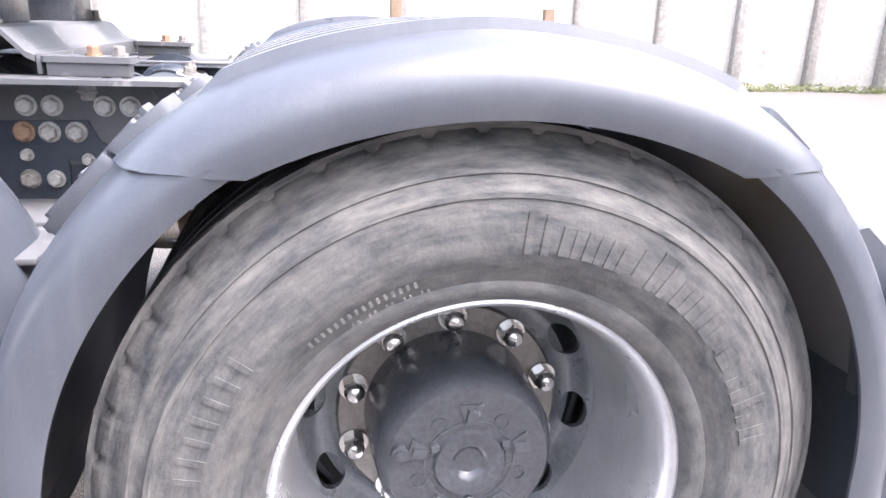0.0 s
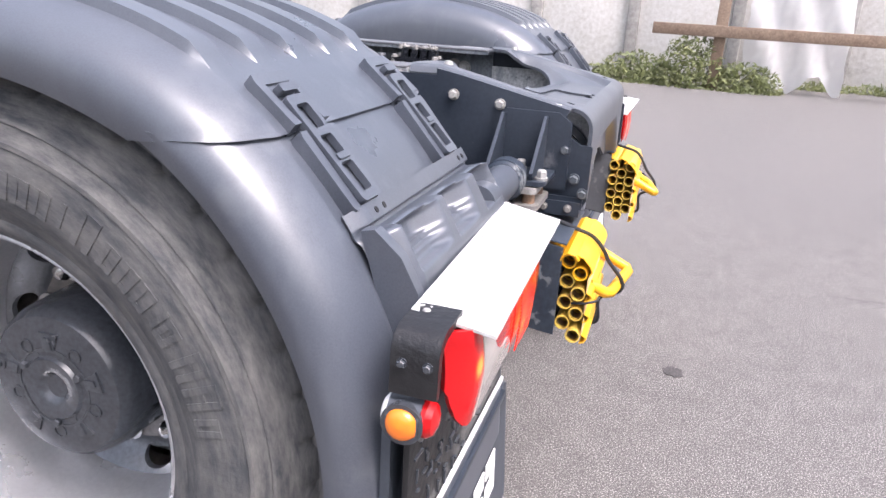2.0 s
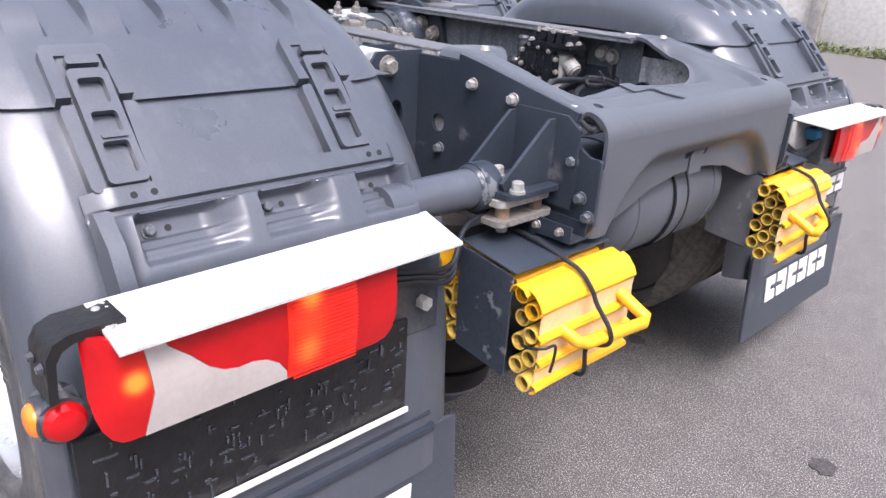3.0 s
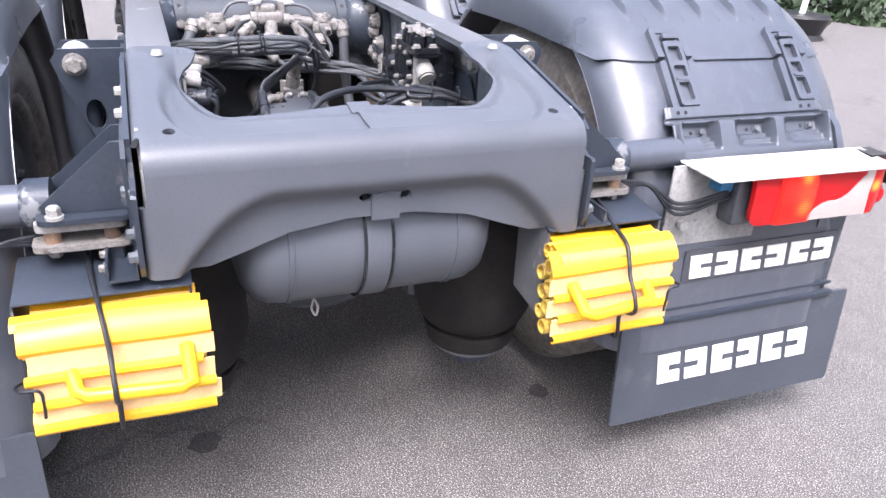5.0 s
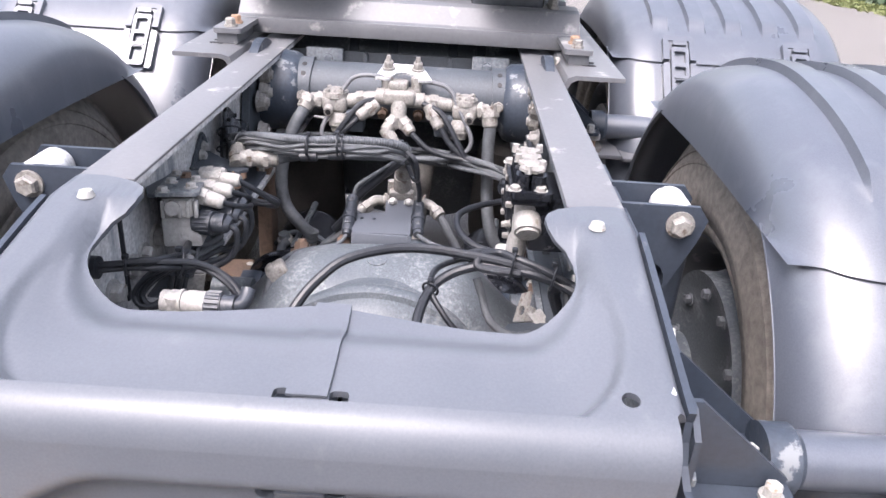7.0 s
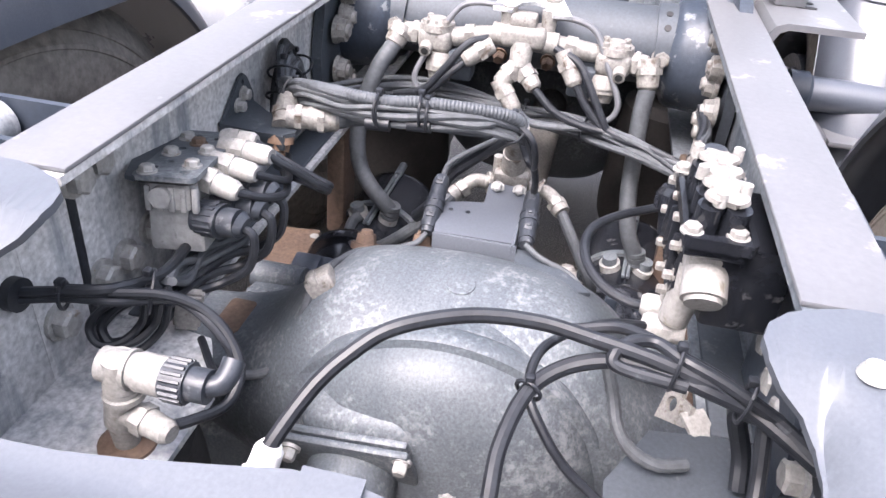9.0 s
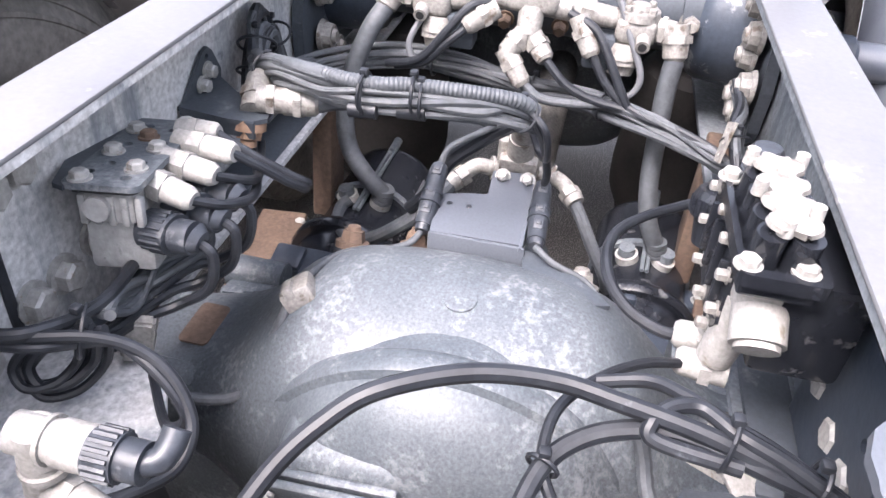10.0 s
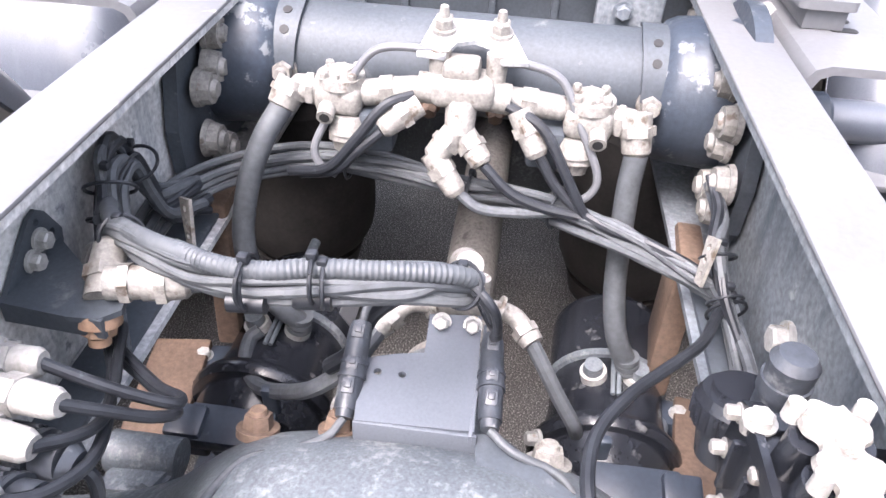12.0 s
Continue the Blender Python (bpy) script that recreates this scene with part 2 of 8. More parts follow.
def lit(m, base, spots):
    """A lens with its bulbs alight: soft glowing spots (|y|, z, radius, strength) over an even glow."""
    n, l = m.node_tree.nodes, m.node_tree.links
    b = n["Principled BSDF"]
    pos = n.new("ShaderNodeNewGeometry")
    flat = n.new("ShaderNodeVectorMath")
    flat.operation = "ABSOLUTE"
    l.new(pos.outputs["Position"], flat.inputs[0])
    total = None
    for y, z, r, strength in spots:
        off = n.new("ShaderNodeVectorMath")
        off.operation = "DISTANCE"
        off.inputs[1].default_value = (0.727, y, z)
        l.new(flat.outputs[0], off.inputs[0])
        fall = n.new("ShaderNodeMapRange")
        fall.interpolation_type = "SMOOTHERSTEP"
        for k, v in enumerate((r, 0.0, 0.0, strength)):
            fall.inputs[k + 1].default_value = v
        l.new(off.outputs["Value"], fall.inputs[0])
        if total is None:
            total = fall.outputs[0]
        else:
            plus = n.new("ShaderNodeMath")
            l.new(total, plus.inputs[0])
            l.new(fall.outputs[0], plus.inputs[1])
            total = plus.outputs[0]
    power = n.new("ShaderNodeMath")
    power.inputs[1].default_value = base
    l.new(total, power.inputs[0])
    l.new(power.outputs[0], b.inputs["Emission Strength"])
    hue = n.new("ShaderNodeValToRGB")
    hue.color_ramp.elements[0].position, hue.color_ramp.elements[0].color = 0.0, (1.0, 0.03, 0.006, 1)
    hue.color_ramp.elements[1].position, hue.color_ramp.elements[1].color = 0.45, (1.0, 0.36, 0.03, 1)
    l.new(total, hue.inputs[0])
    l.new(hue.outputs[0], b.inputs["Emission Color"])


lit(M["bright_red"], 0.05, ((0.955, 0.774, 0.030, 0.40), (0.962, 0.700, 0.036, 0.30), (0.958, 0.735, 0.050, 0.14)))
lit(M["red"], 0.004, ((1.172, 0.735, 0.024, 0.50), (1.165, 0.735, 0.060, 0.08)))


def cracks(m):
    """Thin wandering cracks and broad worn patches in a paved surface."""
    n, l = m.node_tree.nodes, m.node_tree.links
    b = n["Principled BSDF"]
    old = b.inputs["Base Color"].links[0].from_socket
    tc = n.new("ShaderNodeTexCoord")
    def noise_tex(sc, detail):
        t = n.new("ShaderNodeTexNoise")
        t.inputs["Scale"].default_value, t.inputs["Detail"].default_value = sc, detail
        l.new(tc.outputs["Object"], t.inputs["Vector"])
        return t
    def stretch(src, a, c, lo, hi):
        r = n.new("ShaderNodeMapRange")
        for k, v in enumerate((a, c, lo, hi)):
            r.inputs[k + 1].default_value = v
        l.new(src, r.inputs[0])
        return r.outputs[0]
    warp = n.new("ShaderNodeVectorMath")
    warp.operation = "MULTIPLY_ADD"
    warp.inputs[1].default_value = (0.7, 0.7, 0.7)
    l.new(noise_tex(1.4, 6.0).outputs["Color"], warp.inputs[0])
    l.new(tc.outputs["Object"], warp.inputs[2])
    vo = n.new("ShaderNodeTexVoronoi")
    vo.feature = "DISTANCE_TO_EDGE"
    vo.inputs["Scale"].default_value = 0.38
    l.new(warp.outputs[0], vo.inputs["Vector"])
    line = stretch(vo.outputs["Distance"], 0.0012, 0.0045, 0.35, 0.0)
    mask = n.new("ShaderNodeMath")
    mask.operation = "MULTIPLY"
    l.new(line, mask.inputs[0])
    l.new(stretch(noise_tex(0.5, 2.0).outputs[0], 0.5, 0.56, 0.0, 1.0), mask.inputs[1])
    worn = n.new("ShaderNodeMix")
    worn.data_type, worn.blend_type = "RGBA", "MULTIPLY"
    worn.inputs[0].default_value = 1.0
    l.new(old, worn.inputs[6])
    tone = n.new("ShaderNodeCombineColor")
    f = stretch(noise_tex(11.0, 9.0).outputs[0], 0.3, 0.7, 0.90, 1.10)
    for k in range(3):
        l.new(f, tone.inputs[k])
    l.new(tone.outputs[0], worn.inputs[7])
    mx = n.new("ShaderNodeMix")
    mx.data_type = "RGBA"
    mx.inputs[7].default_value = (0.03, 0.029, 0.028, 1)
    l.new(mask.outputs[0], mx.inputs[0])
    l.new(worn.outputs[2], mx.inputs[6])
    l.new(mx.outputs[2], b.inputs["Base Color"])


cracks(M["asphalt"])


def tyre_material():
    """Rubber with dust and scuffs that run round the wheel."""
    m = M["rubber"]
    n, l = m.node_tree.nodes, m.node_tree.links
    b = n["Principled BSDF"]
    old = b.inputs["Base Color"].links[0].from_socket
    tc = n.new("ShaderNodeTexCoord")
    sub = n.new("ShaderNodeVectorMath")
    sub.operation = "SUBTRACT"
    sub.inputs[1].default_value = (0.018, 0, 0.51)
    l.new(tc.outputs["Object"], sub.inputs[0])
    sep = n.new("ShaderNodeSeparateXYZ")
    l.new(sub.outputs[0], sep.inputs[0])
    flat = n.new("ShaderNodeCombineXYZ")
    l.new(sep.outputs["X"], flat.inputs[0])
    l.new(sep.outputs["Z"], flat.inputs[1])
    ln = n.new("ShaderNodeVectorMath")
    ln.operation = "LENGTH"
    l.new(flat.outputs[0], ln.inputs[0])
    at = n.new("ShaderNodeMath")
    at.operation = "ARCTAN2"
    l.new(sep.outputs["Z"], at.inputs[0])
    l.new(sep.outputs["X"], at.inputs[1])
    polar = n.new("ShaderNodeCombineXYZ")
    rs = n.new("ShaderNodeMath")
    rs.operation = "MULTIPLY"
    rs.inputs[1].default_value = 40
    l.new(ln.outputs["Value"], rs.inputs[0])
    l.new(rs.outputs[0], polar.inputs[0])
    turn = n.new("ShaderNodeMath")
    turn.operation = "MULTIPLY"
    turn.inputs[1].default_value = 3.4
    l.new(at.outputs[0], turn.inputs[0])
    l.new(turn.outputs[0], polar.inputs[1])
    nz = n.new("ShaderNodeTexNoise")
    nz.inputs["Scale"].default_value, nz.inputs["Detail"].default_value, nz.inputs["Roughness"].default_value = 1.3, 8, 0.7
    l.new(polar.outputs[0], nz.inputs["Vector"])
    rp = n.new("ShaderNodeValToRGB")
    rp.color_ramp.elements[0].position, rp.color_ramp.elements[0].color = 0.38, (0.036, 0.040, 0.046, 1)
    rp.color_ramp.elements[1].position, rp.color_ramp.elements[1].color = 0.66, (0.205, 0.196, 0.182, 1)
    l.new(nz.outputs[0], rp.inputs[0])
    band = n.new("ShaderNodeMapRange")
    band.interpolation_type = "SMOOTHSTEP"
    band.inputs[1].default_value, band.inputs[2].default_value = 0.39, 0.45
    band.inputs[3].default_value, band.inputs[4].default_value = 0.45, 0.8
    l.new(ln.outputs["Value"], band.inputs[0])
    mx = n.new("ShaderNodeMix")
    mx.data_type = "RGBA"
    l.new(band.outputs[0], mx.inputs[0])
    l.new(old, mx.inputs[6])
    l.new(rp.outputs[0], mx.inputs[7])
    l.new(mx.outputs[2], b.inputs["Base Color"])


mat_rubber = material("dusty_tyre_rubber", (0.052, 0.056, 0.062), 0.7, second=(0.10, 0.102, 0.103), scale=9, spread=0.3, fine=60, grain=0.3, bump=0.35, bump_scale=110, stain=(0.13, 0.123, 0.112), stain_scale=8, stain_at=0.57, stain_width=0.2)
M["rubber"] = mat_rubber
tyre_material()


# ---- mesh helpers ----
def box(bm, cx, cy, cz, sx, sy, sz, rot=(0, 0, 0), bevel=0.0, seg=2):
    r = bmesh.ops.create_cube(bm, size=1.0)
    vs = r["verts"]
    bmesh.ops.scale(bm, vec=(sx, sy, sz), verts=vs)
    if bevel:
        es = list({e for v in vs for e in v.link_edges})
        o = bmesh.ops.bevel(bm, geom=es, offset=bevel, segments=seg, profile=0.5, affect="EDGES")
        vs = list({v for f in o["faces"] for v in f.verts} | {v for v in vs if v.is_valid})
    bmesh.ops.transform(bm, matrix=pose(cx, cy, cz, *rot), verts=vs)
    return bm


def rod(bm, p, q, r, r2=None, seg=16, caps=True):
    """A round bar or cone from p to q."""
    p, q = Vector(p), Vector(q)
    d = q - p
    m = Matrix.Translation((p + q) / 2) @ d.to_track_quat("Z", "Y").to_matrix().to_4x4()
    bmesh.ops.create_cone(bm, cap_ends=caps, segments=seg, radius1=r, radius2=r if r2 is None else r2, depth=d.length, matrix=m)
    return bm


def hexhead(bm, p, axis, r, h, washer=True):
    """A hexagon bolt head with its washer, standing on p."""
    p, a = Vector(p), Vector(axis).normalized()
    if washer:
        rod(bm, p, p + a * h * 0.25, r * 1.3, seg=16)
    rod(bm, p + a * h * 0.2, p + a * h * 0.85, r, seg=6)
    rod(bm, p + a * h * 0.85, p + a * h, r, r * 0.8, seg=6)
    return bm


def smooth_line(points, n=8):
    """A Catmull-Rom line through the points."""
    pts = [Vector(p) for p in points]
    pts = [pts[0] * 2 - pts[1]] + pts + [pts[-1] * 2 - pts[-2]]
    out = []
    for i in range(1, len(pts) - 2):
        a, b, c, d = pts[i - 1:i + 3]
        for k in range(n):
            t = k / n
            out.append(0.5 * (2 * b + (c - a) * t + (2 * a - 5 * b + 4 * c - d) * t * t + (3 * b - a - 3 * c + d) * t ** 3))
    out.append(pts[-2])
    return out


def tube(bm, points, r, seg=10, n=8, smooth=True, ridges=0.0):
    """A hose along a smooth line through the points; ridges makes it corrugated."""
    line = smooth_line(points, n) if smooth else [Vector(p) for p in points]
    if ridges:
        fine, left = [line[0]], 0.0
        for a, b in zip(line, line[1:]):
            size = (b - a).length
            at = ridges - left
            while at <= size:
                fine.append(a.lerp(b, at / size))
                at += ridges
            left = size - (at - ridges)
        line = fine
    rings, up = [], None
    for i, p in enumerate(line):
        t = (line[min(i + 1, len(line) - 1)] - line[max(i - 1, 0)]).normalized()
        if up is None:
            up = t.orthogonal().normalized()
        up = (up - t * up.dot(t)).normalized()
        side = t.cross(up)
        rr = r * (0.90 if ridges and i % 2 else 1.0)
        rings.append([bm.verts.new(p + (up * math.cos(a) + side * math.sin(a)) * rr) for a in (2 * math.pi * k / seg for k in range(seg))])
    for a, b in zip(rings, rings[1:]):
        for k in range(seg):
            bm.faces.new((a[k], a[(k + 1) % seg], b[(k + 1) % seg], b[k]))
    bm.faces.new(rings[0][::-1])
    bm.faces.new(rings[-1])
    return bm


def lathe(bm, profile, cx, cz, seg=96, close=False, edit=None):
    """Turns (radius, y) round the line through (cx, *, cz) along y."""
    rings = []
    for j in range(seg):
        a = 2 * math.pi * j / seg
        ring = []
        for i, (r, y) in enumerate(profile):
            if edit:
                r, y = edit(i, j, r, y)
            ring.append(bm.verts.new((cx + r * math.cos(a), y, cz + r * math.sin(a))))
        rings.append(ring)
    k = len(profile)
    for j in range(seg):
        a, b = rings[j], rings[(j + 1) % seg]
        for i in range(k if close else k - 1):
            bm.faces.new((a[i], a[(i + 1) % k], b[(i + 1) % k], b[i]))
    return bm


def plate(bm, outer, holes, th, m=None, cuts=()):
    """A flat sheet in its own x, y with holes, th thick downwards; cuts are x values at which it is divided so that it can be bent."""
    tmp = bmesh.new()
    edges = []
    for loop in (outer, *holes):
        vs = [tmp.verts.new((x, y, 0)) for x, y in loop]
        edges += [tmp.edges.new((vs[i], vs[(i + 1) % len(vs)])) for i in range(len(vs))]
    bmesh.ops.triangle_fill(tmp, use_beauty=True, use_dissolve=False, edges=edges, normal=(0, 0, 1))
    for axis, v in cuts:
        co, no = ((v, 0, 0), (1, 0, 0)) if axis == "x" else ((0, v, 0), (0, 1, 0))
        bmesh.ops.bisect_plane(tmp, geom=tmp.verts[:] + tmp.edges[:] + tmp.faces[:], plane_co=co, plane_no=no)
    for f in tmp.faces:
        if f.normal.z < 0:
            f.normal_flip()
    if th:
        rim = [e for e in tmp.edges if len(e.link_faces) == 1]
        top = tmp.faces[:]
        low = {v: tmp.verts.new((v.co.x, v.co.y, -th)) for v in list(tmp.verts)}
        for f in top:
            tmp.faces.new([low[v] for v in reversed(f.verts)])
        for e in rim:
            l0 = e.link_loops[0]
            a, b = l0.vert, l0.link_loop_next.vert
            tmp.faces.new((b, a, low[a], low[b]))
    if m:
        bmesh.ops.transform(tmp, matrix=m, verts=tmp.verts[:])
    add(bm, tmp)
    return bm


def moulded(bm, outer, holes, th, m, round_off, seg=2):
    """A plate whose upper edges are rounded off like a moulding."""
    tmp = bmesh.new()
    plate(tmp, outer, holes, th)
    es = [e for e in tmp.edges if len(e.link_faces) == 2 and e.calc_face_angle(0) > 0.5 and all(abs(v.co.z) < 1e-6 for v in e.verts)]
    bmesh.ops.bevel(tmp, geom=es, offset=round_off, segments=seg, profile=0.5, affect="EDGES", clamp_overlap=True)
    bmesh.ops.transform(tmp, matrix=m, verts=tmp.verts[:])
    add(bm, tmp)
    return bm


def add(bm, other):
    vs = {v: bm.verts.new(v.co) for v in other.verts}
    for f in other.faces:
        try:
            bm.faces.new([vs[v] for v in f.verts])
        except ValueError:
            pass
    other.free()


def oval(cx, cy, rx, ry, n=20, p=1.0):
    out = []
    for k in range(n):
        a = 2 * math.pi * k / n
        c, s = math.cos(a), math.sin(a)
        out.append((cx + rx * math.copysign(abs(c) ** p, c), cy + ry * math.copysign(abs(s) ** p, s)))
    return out


def roundrect(x0, y0, x1, y1, r, n=4):
    out = []
    for cx, cy, a0 in ((x1 - r, y1 - r, 0), (x0 + r, y1 - r, 90), (x0 + r, y0 + r, 180), (x1 - r, y0 + r, 270)):
        out += [(cx + r * math.cos(radians(a0 + 90 * k / n)), cy + r * math.sin(radians(a0 + 90 * k / n))) for k in range(n + 1)]
    return out


ORIGIN = {}


def thing(name, base, label, category, group="", kind=""):
    e = new(name)
    e.location = base
    e.empty_display_size = 0.05
    ORIGIN[e.name] = Vector(base)
    return tagged(e, label, category, group, kind)


def part(name, bm, mat, parent=None, label="", side=-1, smooth=35.0):
    """Links a bmesh, drawn for the near side of the truck, as one mesh; side=1 mirrors it to the far side."""
    if side > 0:
        bmesh.ops.scale(bm, vec=(1, -1, 1), verts=bm.verts[:])
    bmesh.ops.recalc_face_normals(bm, faces=bm.faces[:])
    me = bpy.data.meshes.new(name)
    bm.to_mesh(me)
    bm.free()
    me.materials.append(M[mat])
    if smooth:
        me.shade_smooth()
        me.set_sharp_from_angle(angle=radians(smooth))
    ob = new(name, me)
    if parent:
        ob.parent = parent
        if parent.name in ORIGIN:
            ob.matrix_parent_inverse = Matrix.Translation(-ORIGIN[parent.name])
    if label:
        ob["label"] = label
    return ob


def lone(name, bm, mat, label, category, group="", kind="", side=-1, smooth=35.0):
    return tagged(part(name, bm, mat, None, "", side, smooth), label, category, group, kind)


BM = bmesh.new

# ---- ground, wall, fence ----
bm = BM()
bmesh.ops.create_grid(bm, x_segments=8, y_segments=8, size=300)
lone("ground", bm, "asphalt", "worn grey asphalt yard with fine light grit", "ground", kind="structure")

WALL_Y = 12.0
wall = thing("wall_north", (0, WALL_Y, 0), "whitewashed precast concrete yard wall with upright posts", "wall", kind="structure")
rng = random.Random(4)
xs = [-19.0 + 1.72 * k for k in range(28)]
for k, x in enumerate(xs):
    bm = BM()
    box(bm, x, WALL_Y, 2.1, 0.2, 0.22, 4.2, bevel=0.02)
    part("post", bm, "post", wall)
    if k + 1 < len(xs):
        bm = BM()
        box(bm, x + 0.86, WALL_Y + 0.06 + rng.uniform(-0.02, 0.02), 2.1, 1.52, 0.1, 4.2, bevel=0.012)
        part("panel", bm, "wall", wall)

# plain unseen walls added behind the walk to close the yard and dim reflections
for name_, cx_, cy_, sx_, sy_ in (("wall_south", 0.0, -30.0, 44.0, 0.3), ("wall_east", 15.0, -9.0, 0.3, 41.6)):
    bm = BM()
    box(bm, cx_, cy_, 3.0, sx_, sy_, 6.0, bevel=0.03)
    lone(name_, bm, "post", "plain stained concrete wall added out of view to dim reflections", "wall", kind="structure")


def leaf_clump(name, mat, boxes, count, size, label, category, seed, group=""):
    """Many small leaves scattered in rounded heaps (x, y, z, rx, ry, rz)."""
    r = random.Random(seed)
    verts, faces = [], []
    for _ in range(count):
        cx, cy, cz, rx, ry, rz = r.choice(boxes)
        while True:
            u = Vector((r.uniform(-1, 1), r.uniform(-1, 1), r.uniform(-0.2, 1)))
            if u.length < 1:
                break
        c = Vector((cx + u.x * rx, cy + u.y * ry, max(0.01, cz + u.z * rz)))
        d = Vector((r.uniform(-1, 1), r.uniform(-1, 1), r.uniform(-0.2, 1.2))).normalized()
        s = d.orthogonal().normalized() * size * r.uniform(0.25, 0.5)
        d *= size * r.uniform(0.6, 1.5)
        i = len(verts)
        verts += [c - d * 0.5, c + s * 0.5, c + d * 0.5, c - s * 0.5]
        faces.append((i, i + 1, i + 2, i + 3))
    me = bpy.data.meshes.new(name)
    me.from_pydata([tuple(v) for v in verts], [], faces)
    me.materials.append(M[mat])
    return tagged(new(name, me), label, category, group, "stuff")


leaf_clump("weeds", "leaf", [(x, WALL_Y - 0.35 + 0.1 * math.sin(5 * x), 0, 0.6, 0.25, 0.16) for x in [-14 + 0.9 * k for k in range(34)]], 9000, 0.10,
           "low green weeds along the foot of the wall", "weeds", 1)
leaf_clump("bush", "leaf", [(1.0, 10.4, 0.1, 0.55, 0.4, 0.75), (0.2, 10.6, 0.0, 0.7, 0.4, 0.5), (1.8, 10.4, 0.0, 0.6, 0.4, 0.45)], 3500, 0.09,
           "straggly bush with small green and yellowish leaves", "bush", 2)

leaf_clump("hedge", "hedge", [(-5.9 - 0.6 * k, 8.9 - 0.17 * k, 0.0, 0.6, 0.5, 1.5) for k in range(14)], 14000, 0.16,
           "dense dark green hedge at the far side of the yard", "hedge", 5)
leaf_clump("grass", "leaf", [(-6.0 - 0.6 * k, 7.9 - 0.17 * k, 0.0, 0.5, 0.35, 0.10) for k in range(14)], 6000, 0.07,
           "strip of short green grass before the hedge", "grass", 6)
stand = thing("sign_stand", (-4.85, 6.75, 0), "black plastic foot with a leaning white pole", "stand")
bm = BM()
for r0, r1, z0, z1 in ((0.30, 0.26, 0.0, 0.06), (0.26, 0.33, 0.06, 0.24), (0.33, 0.30, 0.24, 0.27)):
    rod(bm, (-4.85, 6.75, z0), (-4.85, 6.75, z1), r0, r1, seg=28)
part("foot", bm, "board", stand)
bm = BM()
rod(bm, (-4.85, 6.75, 0.2), (-4.9, 6.95, 1.6), 0.035, seg=16)
part("pole", bm, "white", stand)

fence = thing("wooden_barrier", (3.0, 10.4, 0), "weathered brown timber barrier of posts and rails", "barrier")
for x, h in ((1.35, 1.5), (3.95, 1.38)):
    bm = BM()
    box(bm, x, 10.4, h / 2, 0.17, 0.15, h, bevel=0.012)
    part("post", bm, "wood", fence)
for x0, x1, z in ((0.35, 4.15, 0.86),):
    bm = BM()
    box(bm, (x0 + x1) / 2, 10.28, z, x1 - x0, 0.08, 0.17, bevel=0.01)
    part("rail", bm, "wood", fence)
bm = BM()
r = random.Random(7)
nx, nz = 12, 14
grid = [[bm.verts.new((1.75 + 1.45 * i / nx + r.uniform(-.03, .03), 10.62 + 0.10 * math.sin(1.3 * i + 0.6 * j) * r.uniform(0.4, 1) + 0.02 * j,
                       0.12 + 2.3 * j / nz + (0.18 * math.sin(i * 0.9) if j == 0 else 0))) for j in range(nz + 1)] for i in range(nx + 1)]
for i in range(nx):
    for j in range(nz):
        bm.faces.new((grid[i][j], grid[i + 1][j], grid[i + 1][j + 1], grid[i][j + 1]))
bmesh.ops.solidify(bm, geom=bm.faces[:], thickness=0.006)
lone("plastic_sheet", bm, "sheet", "crumpled white plastic sheet hung behind the timber barrier", "sheet", smooth=60)

for x, y, r in ((-0.05, -0.22, 0.042), (0.275, -0.32, 0.040), (1.02, 0.40, 0.036), (0.335, 0.60, 0.03)):
    bm = BM()
    rs_ = random.Random(int(1000 * r) + 7)
    plate(bm, [(x + r * rs_.uniform(0.75, 1.15) * math.cos(a), y + r * rs_.uniform(0.75, 1.15) * math.sin(a)) for a in (2 * math.pi * k / 18 for k in range(18))], [], 0.002, pose(0, 0, 0.0035))
    lone("oil_stain", bm, "oil", "small dark oil stain soaked into the asphalt", "stain", "oil stains on the ground", smooth=0)

